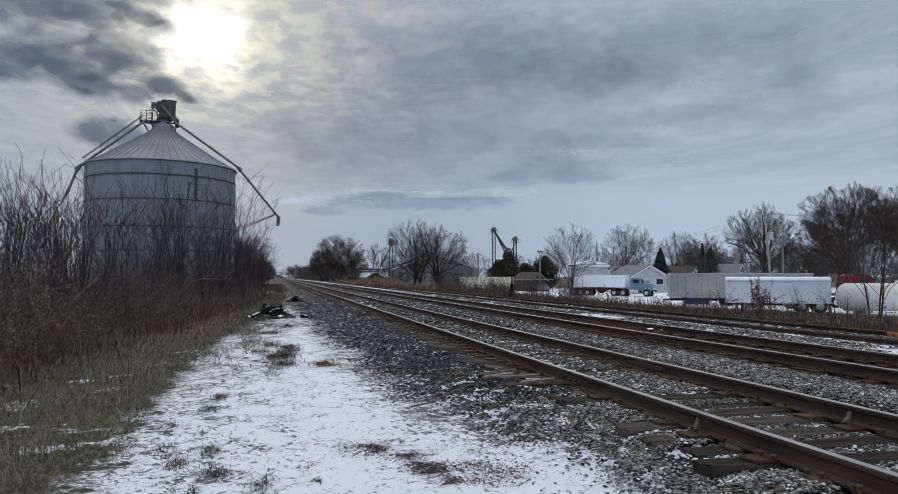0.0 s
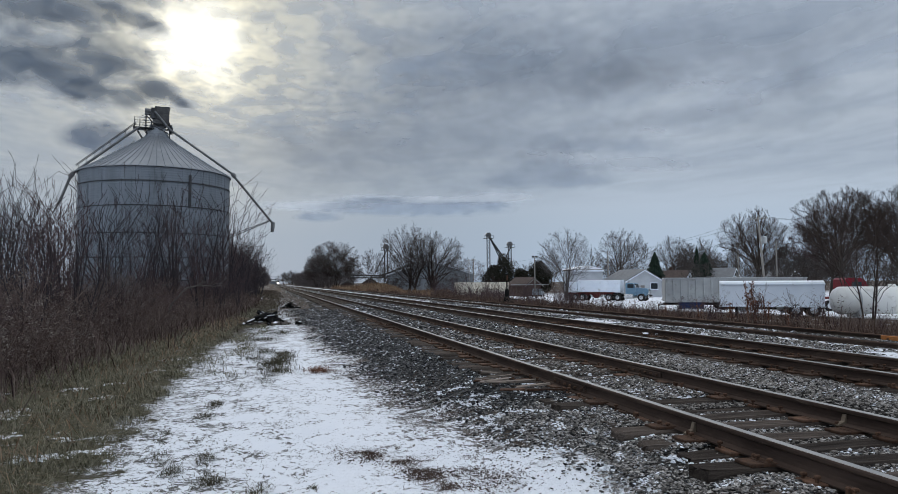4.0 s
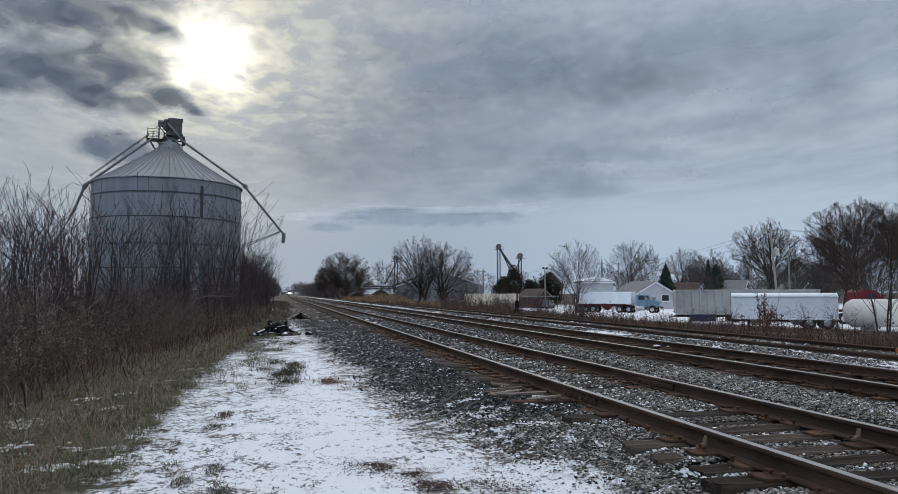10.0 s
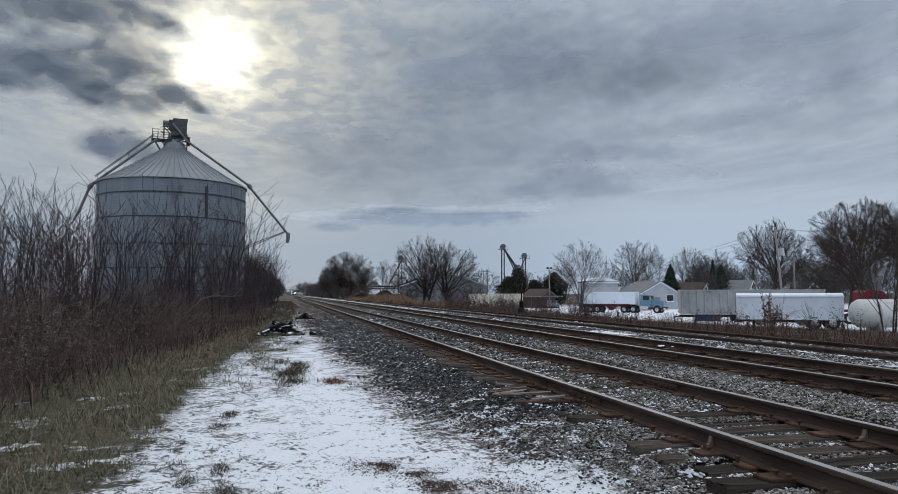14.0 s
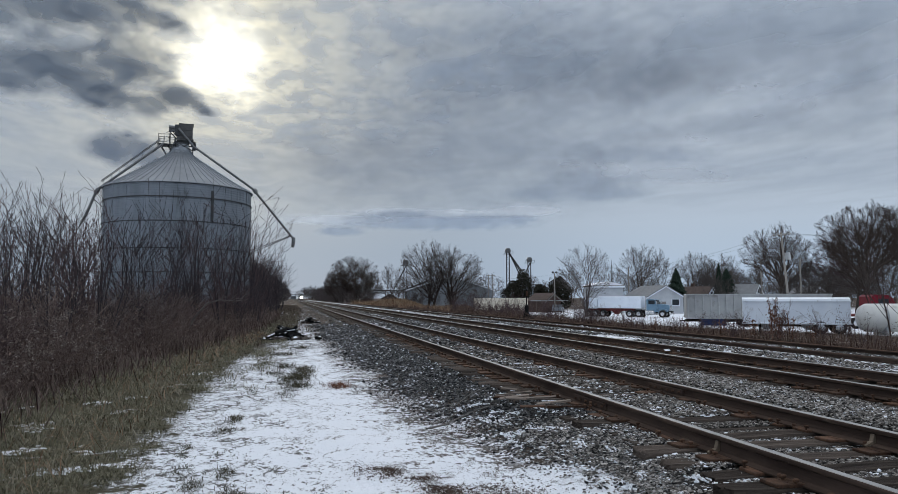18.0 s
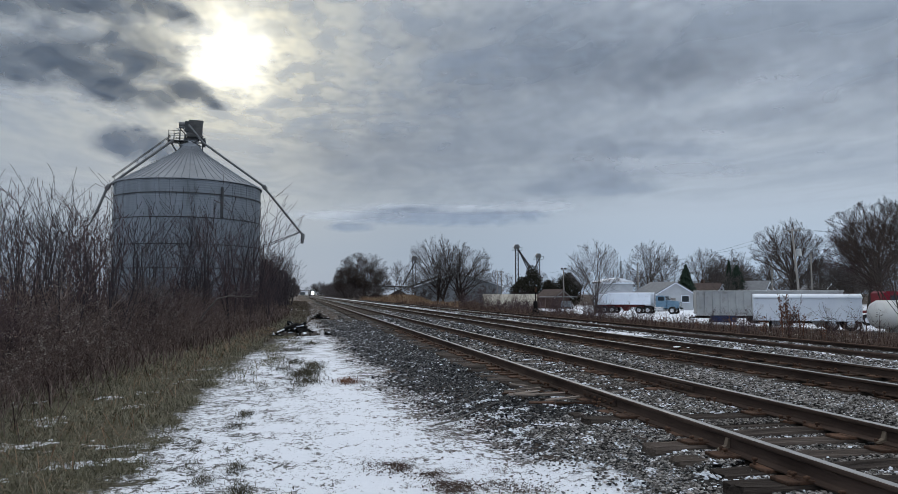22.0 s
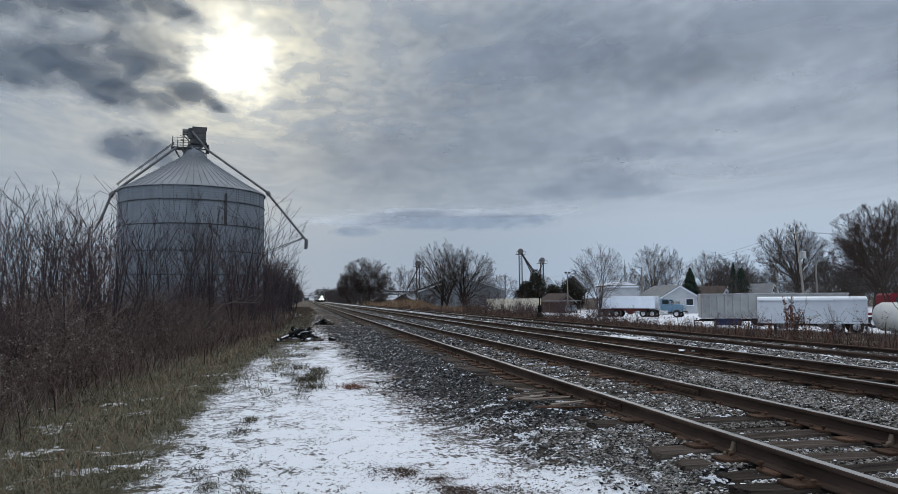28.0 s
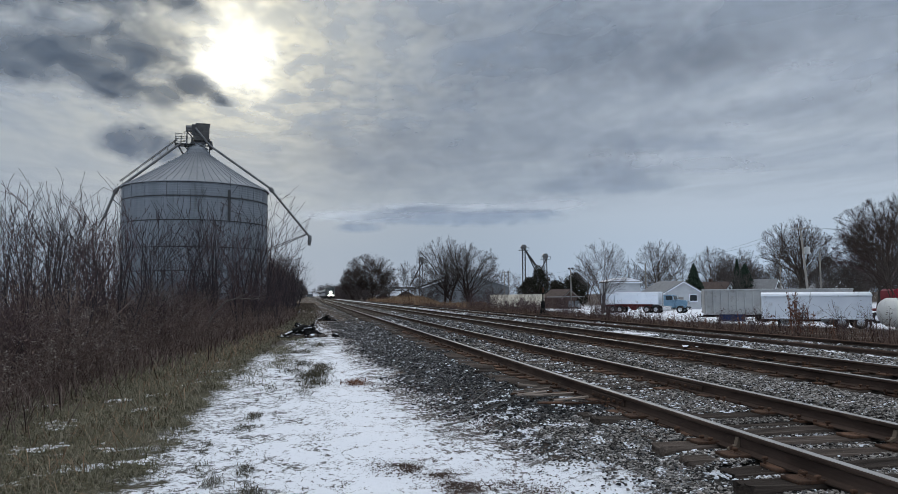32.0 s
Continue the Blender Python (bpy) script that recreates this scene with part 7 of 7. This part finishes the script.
grain_leg(77.8, 250, 20.0, "tall steel grain leg with slanting spouts", [(6.2, 10.0), (7.6, 9.4), (4.9, 10.4)])
grain_leg(86.4, 251, 16.8, "steel grain leg with a platform", [(-3.0, 9.0)])
grain_leg(39.7, 250, 15.4, "dark grain leg above the conveyor", [(-4.0, 6.0)])


def conveyor():
    t = thing("conveyor", pose(29, 249, -1.1), "dark inclined grain conveyor on posts", "conveyor")
    part("gallery", Shape().tube([(-1, 0, 5.4), (9, 0, 5.2), (19, 0, 9.0)], 0.28, 6), M_RING, t)
    part("beam", Shape().box(4, 0, 4.5, 12, 0.3, 0.3, 0.05), M_RING, t)
    for x in (-0.8, 3.5, 8.0, 13.0):
        part("post", Shape().tube([(x, 0, -0.1), (x, 0, 5.2 + max(0, x - 9) * 0.33)], 0.14, 5), M_RING, t)


conveyor()


# ---- poles and wires ----
def pole(x, y, top, lean=0.0, arm=0.0, can=False, r=0.15, label="weathered wooden utility pole"):
    base = float(ground_z(x, y))
    t = thing("utility_pole", pose(x, y, base, 0, lean, 0), label, "utility pole", "poles beyond the tracks")
    h = top - base
    part("shaft", Shape().tube([(0, 0, -0.3), (0, 0, h)], [r, r * 0.68], 8), M_POLE, t)
    if arm:
        part("crossarm", Shape().box(0, -0.14, h - 0.35, arm, 0.1, 0.12, 0.015), M_POLE, t)
        for k in (-0.45, -0.2, 0.2, 0.45):
            part("insulator", Shape().lathe([(0.05, 0), (0.06, 0.08), (0.04, 0.16)], 8, True, pose(k * arm, -0.14, h - 0.29)), M_GREYPANEL, t)
    if can:
        part("transformer", Shape().lathe([(0.34, 0), (0.38, 0.1), (0.38, 0.95), (0.3, 1.05)], 14, True, pose(0.55, -0.15, h - 4.0)), M_GREYPANEL, t, "pale grey transformer can")
    return t


pole(69.0, 88, 10.9, -5.0, 2.9, True, 0.17)
pole(71.7, 89, 7.4, 0, 0, False, 0.14)
pole(60.4, 120, 7.2, 0, 0, False, 0.16)
p = pole(46.0, 120, 6.0, 0, 0, False, 0.15, "wooden pole with a pair of floodlights")
for dx in (-0.45, 0.45):
    part("floodlight", Shape().lathe([(0.08, -0.16), (0.22, -0.1), (0.26, 0.1), (0.12, 0.2)], 12, True, pose(dx * 0.7, -0.1, 7.2)), M_RING, p)
pole(47.8, 170, 7.4, 0, 1.2)
pole(50.4, 175, 7.6, 0, 1.2)
pole(26.0, 330, 9.5, 0, 1.6)
pole(88.0, 120, 8.6, 0, 1.4)


def antenna():
    t = thing("antenna_mast", pose(62.3, 131, -1.1), "thin lattice antenna mast", "mast")
    for dx, dy in ((-0.2, -0.1), (0.2, -0.1), (0, 0.2)):
        part("leg", Shape().tube([(dx, dy, 0), (dx * 0.4, dy * 0.4, 9.2)], 0.04, 4), M_RING, t)
    part("whip", Shape().tube([(0, 0, 9.0), (0, 0, 10.2)], 0.03, 4), M_RING, t)
    for z in (7.6, 8.6):
        part("boom", Shape().tube([(-0.7, 0, z), (0.7, 0, z)], 0.03, 4), M_RING, t)


antenna()


def wire(name, a, b, sag, r=0.012):
    pts = []
    for i in range(13):
        u = i / 12
        pts.append((a[0] + (b[0] - a[0]) * u, a[1] + (b[1] - a[1]) * u, a[2] + (b[2] - a[2]) * u - sag * 4 * u * (1 - u)))
    ob = new(name, Shape().tube(pts, r, 4).mesh(name, M_RING))
    tagged(ob, "thin sagging overhead power line", "wire", "overhead wires")


for k in (-1.3, 1.3):
    wire("overhead_wire", (68.0 + k, 87.9, 10.7), (60.4, 120, 7.1), 1.0)
    wire("overhead_wire", (68.0 + k, 87.9, 10.7), (120 + k, 80, 12.0), 1.2)
wire("overhead_wire", (60.4, 120, 7.1), (46.0, 120, 5.8), 0.5)
wire("overhead_wire", (46.0, 120, 5.8), (47.8, 170, 7.2), 0.8)


# ---- things beside the tracks ----
def switch_stand():
    t = thing("switch_stand", pose(15.85, 46.7, float(ground_z(15.85, 46.7))), "dark iron switch stand beside the siding", "switch stand")
    part("base", Shape().box(0, 0, 0.12, 0.9, 0.5, 0.16, 0.02), M_TIE, t)
    part("housing", Shape().lathe([(0.24, 0.2), (0.22, 0.42), (0.13, 0.55), (0.16, 0.75), (0.15, 0.95), (0.07, 1.05)], 10), M_CHAR, t)
    part("mast", Shape().tube([(0, 0, 1.0), (0, 0, 2.05)], 0.05, 6), M_CHAR, t)
    part("target", Shape().box(0, -0.06, 1.80, 0.12, 0.02, 0.34, 0.005), M_RUST, t)
    part("lever", Shape().tube([(0.15, 0, 0.35), (0.75, 0, 0.28)], 0.03, 6), M_RING, t)


switch_stand()


def log_pile(x, y, count, spread, seed, label, woods=(M_CHAR, M_CHAR, M_CHAR, M_CHAR, M_CHAR, M_STICK)):
    """Charred offcuts of ties thrown in a heap, with snow on top."""
    rng = random.Random(seed)
    for k in range(count):
        length, thick = rng.uniform(0.16, 0.6), rng.uniform(0.05, 0.14)
        layer = 0 if k < count * 0.5 else 1 if k < count * 0.85 else 2
        m = pose(x + rng.gauss(0, spread * (1.0, 0.55, 0.25)[layer]), y + rng.gauss(0, 0.3), thick / 2 + layer * 0.15, rng.uniform(-30, 30), rng.uniform(-18, 18) * (0.5 + layer), rng.uniform(0, 180))
        t = thing("tie_offcut", m, label, "wood", "heap of tie offcuts")
        s = Shape().box(0, 0, 0, length, thick, thick, 0.008)
        s.v = [(a + rng.uniform(-0.03, 0.03), b + rng.uniform(-0.015, 0.015), c + rng.uniform(-0.015, 0.015)) for a, b, c in s.v]
        part("wood", s, rng.choice(woods), t)
        if rng.random() < 0.7:
            part("snow_cap", Shape().box(rng.uniform(-0.05, 0.05), 0, thick / 2 + 0.012, length * rng.uniform(0.3, 0.8), thick * rng.uniform(0.4, 0.85), 0.025, 0.01), M_SNOW, t, "thin cap of snow")


log_pile(-0.12, 28.2, 58, 0.42, 71, "charred black tie offcut in a snowy heap")


def heap_sticks():
    rng = random.Random(78)
    for k in range(9):
        a = rng.uniform(-0.5, 0.5)
        length = rng.uniform(0.5, 1.1)
        pts = [(i * length / 5, rng.uniform(-0.03, 0.03), 0.03 * i * rng.uniform(0.2, 1.2)) for i in range(6)]
        ob = new("stick", Shape().tube(pts, [0.022 - 0.003 * i for i in range(6)], 5).mesh("stick", (M_PLANK, M_STICK)[k % 2]))
        ob.matrix_basis = pose(-0.55 + rng.gauss(0, 0.35), 28.0 + rng.gauss(0, 0.35), 0.03, 0, rng.uniform(-14, 4), 180 + 50 * a if k % 3 else 60 * a)
        tagged(ob, "pale broken stick beside the tie heap", "stick", "sticks round the heap")


heap_sticks()
log_pile(1.15, 46.2, 26, 0.33, 72, "black tie offcut in a heap beside the path")
log_pile(-0.6, 66, 12, 0.55, 73, "pale broken tie offcut in dead grass", (M_PLANK, M_TIE))


def loose_wood():
    """Splintered boards, sticks and wire by the rail joint."""
    rng = random.Random(77)
    for k in range(11):
        x, y = rng.uniform(2.85, 3.35), 7.7 + rng.uniform(0, 2.6)
        m = pose(x, y, 0.28 + rng.uniform(0, 0.03), rng.uniform(-8, 8), rng.uniform(-6, 6), rng.uniform(-25, 25))
        length = rng.uniform(0.25, 0.6)
        t = Shape().box(0, 0, 0, length, rng.uniform(0.025, 0.06), 0.022, 0.004)
        t.v = [(a, b + 0.03 * (a / length) * rng.uniform(-1, 1), c + rng.uniform(-0.006, 0.006)) for a, b, c in t.v]
        ob = new("splintered_board", t.mesh("splintered_board", (M_PLANK, M_PLANK, M_RUST)[k % 3]))
        ob.matrix_basis = m
        tagged(ob, "splintered weathered board on the ballast", "wood", "loose boards by the rail")
    for bends, thick in (
        (((1.42, 8.70), (1.62, 9.12), (1.82, 9.40), (2.25, 9.72), (2.62, 10.25), (2.95, 10.42)), 0.016),
        (((1.58, 8.32), (1.86, 8.62), (2.14, 8.98), (2.40, 9.12), (2.66, 9.10)), 0.019),
        (((1.70, 8.60), (2.00, 9.06), (2.36, 9.44), (2.60, 9.60)), 0.012),
        (((1.36, 8.05), (1.58, 8.10), (1.86, 8.22)), 0.008),
        (((1.95, 7.75), (2.20, 8.02), (2.42, 8.10), (2.64, 8.36)), 0.010),
    ):
        pts = [(x, y, float(ground_z(x, y)) + 0.05 + rng.uniform(0, 0.03)) for x, y in bends]
        ob = new("stick", Shape().tube(pts, [0.62 * thick * (1 - 0.55 * i / (len(pts) - 1)) for i in range(len(pts))], 6).mesh("stick", M_GREYSTICK))
        tagged(ob, "bent grey stick lying across snow and ballast", "stick", "sticks on the ballast")
    # bond wire loop at the joint
    pts = [(3.50 + 0.02 * math.sin(i), 7.6 + 0.09 * i, 0.40 - 0.17 * math.sin(math.pi * i / 8)) for i in range(9)]
    ob = new("bond_wire", Shape().tube(pts, 0.008, 5).mesh("bond_wire", M_RUST))
    tagged(ob, "rusty bond wire looped at the rail joint", "wire")


loose_wood()


def plank_stack():
    rng = random.Random(79)
    for k in range(7):
        m = pose(20.8 + rng.uniform(-0.6, 0.6) + 0.1 * k, 27.6 - 0.35 * k + rng.uniform(-0.2, 0.2), float(ground_z(20.8, 27)) + 0.42 + 0.06 * (k % 3), 0, rng.uniform(-3, 3), -52 + rng.uniform(-14, 14))
        t = Shape().box(0, 0, 0, rng.uniform(1.8, 3.2), 0.2, 0.12, 0.02)
        ob = new("old_tie", t.mesh("old_tie", M_PLANK))
        ob.matrix_basis = m
        tagged(ob, "grey weathered tie lying in the weeds", "wood", "old ties beside the siding")
    for k in range(3):
        ob = new("tie_bearer", Shape().box(0, 0, 0, 0.25, 2.4, 0.75, 0.02).mesh("tie_bearer", M_TIE))
        ob.matrix_basis = pose(20.2 + k * 0.8, 27.9 - k, float(ground_z(20.8, 27)) + 0.1, 0, 0, -20 * k)
        tagged(ob, "dark old tie under a stack in the weeds", "wood", "old ties beside the siding")


plank_stack()


def painted_bar():
    t = thing("painted_joint_bar", pose(12.50, 11.33, 0.36), "orange painted bar bolted to the siding rail", "rail joint")
    part("bar", Shape().box(0, 0, 0.02, 0.05, 2.1, 0.12, 0.012), M_ORANGE, t)
    for k in range(6):
        part("bolt", Shape().tube([(-0.05, -0.85 + k * 0.34, 0.02), (0, -0.85 + k * 0.34, 0.02)], 0.02, 6), M_RUST, t)


painted_bar()


def arching_branch():
    """A dead limb that arches out of the thicket over the verge."""
    t = thing("fallen_branch", pose(-3.6, 26, 0.0), "pale dead branch arching out of the thicket", "branch")
    main_limb = [Vector(p) for p in ((0, 0.3, 0.1), (0.3, 0.2, 0.9), (0.75, 0.05, 1.42), (1.2, 0, 1.55), (1.7, -0.05, 1.50), (2.15, -0.05, 1.56))]
    part("limb", Shape().tube(main_limb, [0.035, 0.032, 0.028, 0.022, 0.016, 0.008], 6), M_TWIG_PALE, t)
    rng = random.Random(87)
    for k in range(9):
        i = rng.randrange(1, 5)
        p = main_limb[i].lerp(main_limb[i + 1], rng.random())
        q = p + Vector((rng.uniform(0.1, 0.5), rng.uniform(-0.2, 0.2), rng.uniform(-0.15, 0.35)))
        part("twig", Shape().tube([p, p.lerp(q, 0.5) + Vector((0, 0, 0.04)), q], [0.011, 0.008, 0.005], 5), M_TWIG_PALE, t)


arching_branch()


# ---- tall canes in front of the yard ----
def cane_clumps():
    rng = random.Random(91)
    opts = dict(SHRUB, kids=(5, 3, 2), thin=0.006, thick=2)
    made, _ = bare_plant("cane_clump", 92, 2.3, 6, 0.016, opts, 2, 0.35, M_TWIG_RED, M_TWIG_RED, "reddish dead canes in the trackside weeds", "shrub", False)
    heads, _ = bare_plant("bramble", 93, 1.7, 8, 0.012, opts, 2, 0.7, M_TWIG_RED, M_TWIG_RED, "grey-brown dead bramble in the trackside weeds", "shrub", False)
    first = {0: made, 1: heads}
    seen = set()
    for k in range(190):
        y = 17 + 100 * rng.random() ** 1.2
        x = rng.uniform(15.5, 33.0) + max(0, y - 50) * 0.06
        i = k % 2
        ob = copy_thing(first[i], pose(0, 0, 0)) if i in seen else first[i]
        seen.add(i)
        s = rng.uniform(0.28, 0.66) * (1.0 if y < 60 or x < 0.225 * y else 1.7)
        ob.matrix_basis = pose(x, y, float(ground_z(x, y)), 0, 0, rng.uniform(0, 360)) @ Matrix.Diagonal((s, s, s, 1))
        ob["group"] = "weeds beyond the siding"


cane_clumps()


def leafy_weed(x, y, height, leaves, seed, label):
    """A dead stalk with drooping withered leaves."""
    rng = random.Random(seed)
    t = thing("dead_weed", pose(x, y, float(ground_z(x, y))), label, "weed", "tall dead weeds beyond the siding")
    stalks, verts, faces = Shape(), [], []
    for k in range(4):
        a, lean = rng.uniform(0, 6.28), rng.uniform(0.02, 0.18)
        h = height * rng.uniform(0.65, 1.0)
        tip = Vector((math.cos(a) * lean * h, math.sin(a) * lean * h, h))
        line = bend(Vector((0, 0, -0.1)), tip * 0.5 + Vector((0, 0, 0.1)), tip, 4)
        stalks.tube(line, [0.018, 0.016, 0.014, 0.011, 0.008], 5)
        for j in range(leaves):
            u = rng.uniform(0.35, 1.0) * 4
            i = min(int(u), 3)
            p = line[i].lerp(line[i + 1], u - i) + Vector((rng.gauss(0, 0.07), rng.gauss(0, 0.07), 0))
            b = rng.uniform(0, 6.28)
            out, side = Vector((math.cos(b), math.sin(b), -0.5)), Vector((-math.sin(b), math.cos(b), 0))
            s = rng.uniform(0.05, 0.11)
            n0 = len(verts)
            verts += [p, p + out * s * 0.5 + side * s * 0.3, p + out * s + Vector((0, 0, -s * 0.5)), p + out * s * 0.5 - side * s * 0.3]
            faces += [(n0, n0 + 1, n0 + 2), (n0, n0 + 2, n0 + 3)]
    part("stalk", stalks, M_RUSTPLANT, t)
    tagged(part("foliage", mesh_of("leaves", verts, faces, M_RUSTPLANT), None, t), "withered drooping leaves", kind="stuff")


for i, (az, y, h, leaves) in enumerate([(36.9, 26, 2.2, 70), (37.3, 26.5, 1.8, 60), (38.1, 26.2, 1.6, 26), (35.6, 28, 1.5, 20), (33.5, 34, 1.7, 22), (31.0, 38, 1.6, 18), (39.5, 25, 1.4, 22), (28.5, 44, 1.7, 18)]):
    leafy_weed(y * math.tan(radians(az)), y, h, leaves, 600 + i, "rust-brown dead weed with withered leaves")


# ---- far shed beside the line ----
def far_shed():
    t = thing("loading_shed", pose(4.0, 1160, 0.0), "distant loading shed with a dark roof beside the line", "shed")
    for x in (-3.8, 3.8):
        part("leg", Shape().box(x, 0, 3.6, 0.7, 4, 7.2, 0.05), M_RING, t)
    part("roof", Shape().box(0, 0, 7.8, 9, 5, 1.2, 0.1), M_RING, t)
    part("back_panel", Shape().box(0, 2.2, 2.6, 6.9, 0.3, 5.2, 0.05), M_PALEBLUE, t)


far_shed()


# ---- train ----
def bogie(parent, y):
    part("bogie", Shape().box(-1.0, y, 0.55, 0.2, 3.2, 0.4, 0.05).box(1.0, y, 0.55, 0.2, 3.2, 0.4, 0.05).box(0, y, 0.6, 2.0, 0.4, 0.3, 0.03), M_BLACK, parent)
    for dy in (-1.2, 1.2):
        part("wheelset", Shape().lathe([(0.5, -0.07), (0.5, 0.07)], 16, True, pose(-0.75, y + dy, 0.5, 0, 90, 0)).lathe([(0.5, -0.07), (0.5, 0.07)], 16, True, pose(0.75, y + dy, 0.5, 0, 90, 0)).tube([(-0.75, y + dy, 0.5), (0.75, y + dy, 0.5)], 0.09, 8), M_BLACK, parent)


def locomotive():
    t = thing("locomotive", pose(8.22, 938, RAIL_TOP), "grey passenger locomotive with lit headlamps", "locomotive")
    nose = [(-1.5, 1.1), (1.5, 1.1), (1.5, 3.9), (1.2, 4.35), (0.6, 4.5), (-0.6, 4.5), (-1.2, 4.35), (-1.5, 3.9)]
    body = Shape().prism(nose, 2.6, 21.0)
    part("body", body, M_LOCO, t)
    front = Shape()
    k = len(nose)
    tip = [(x * 0.86, 0.2 if z < 2.6 else 0.2 + (z - 2.6) * 1.15, min(z, 4.35)) for x, z in nose]
    front.add([(x, 2.6, z) for x, z in nose] + tip, [(i, (i + 1) % k, k + (i + 1) % k, k + i) for i in range(k)] + [tuple(range(k, 2 * k))])
    part("cab_nose", front, M_LOCO, t, "dark grey-blue nose")
    part("windscreen", Shape().box(0, 1.42, 3.42, 2.1, 0.08, 0.75, 0.02, pose(0, 0, 0, 0, 0, 0)), M_GLASS, t)
    part("pilot", Shape().prism([(-1.4, 0.15), (1.4, 0.15), (1.45, 1.15), (-1.45, 1.15)], 0.3, 2.8), M_BLACK, t)
    part("underframe", Shape().box(0, 11.5, 0.95, 2.6, 19, 0.35, 0.05), M_BLACK, t)
    part("stripe", Shape().box(-1.52, 12, 2.3, 0.03, 18, 0.5).box(1.52, 12, 2.3, 0.03, 18, 0.5), M_DARKBLUE, t)
    part("headlight", Shape().lathe([(0.28, -0.06), (0.32, 0.0), (0.28, 0.06)], 14, True, pose(0, 0.13, 2.35, 90, 0, 0)), M_LAMP, t, "bright headlamp")
    part("headlight", Shape().lathe([(0.16, -0.06), (0.19, 0.0), (0.16, 0.06)], 14, True, pose(-0.68, 0.13, 1.25, 90, 0, 0)), M_LAMP, t, "bright ditch lamp")
    part("headlight", Shape().lathe([(0.16, -0.06), (0.19, 0.0), (0.16, 0.06)], 14, True, pose(0.68, 0.13, 1.25, 90, 0, 0)), M_LAMP, t, "bright ditch lamp")
    bogie(t, 4.5)
    bogie(t, 17.5)
    return t


def coach(y):
    t = thing("passenger_coach", pose(8.22, y, RAIL_TOP), "stainless steel passenger coach with a dark window band", "railway coach", "coaches of the train")
    part("body", Shape().prism([(-1.5, 1.0), (1.5, 1.0), (1.55, 2.0), (1.5, 3.4), (1.15, 3.85), (0, 4.0), (-1.15, 3.85), (-1.5, 3.4), (-1.55, 2.0)], 0, 25.6), M_SILVER, t)
    for s in (-1, 1):
        for k in range(9):
            part("window", Shape().box(s * 1.53, 2.6 + k * 2.55, 2.6, 0.06, 1.6, 0.7, 0.02), M_GLASS, t)
    part("underframe", Shape().box(0, 12.8, 0.8, 2.2, 20, 0.4, 0.05), M_BLACK, t)
    bogie(t, 3.5)
    bogie(t, 22.0)
    return t


TRAIN = [locomotive()] + [coach(938 + 22.0 + 26.4 * k) for k in range(5)]


# ---- what moves ----
def motions():
    for ob in CLOUDS:
        x, y, z = ob.location
        walk(ob, [(t, pose(x + WIND[0] * (t - 16) / 32, y + WIND[1] * (t - 16) / 32, z)) for t in range(0, 33, 4)])
    for ob in TRAIN:
        x, y, z = ob.location
        walk(ob, [(t, pose(x, y - 21.2 * t, z)) for t in range(0, 33, 2)])


motions()
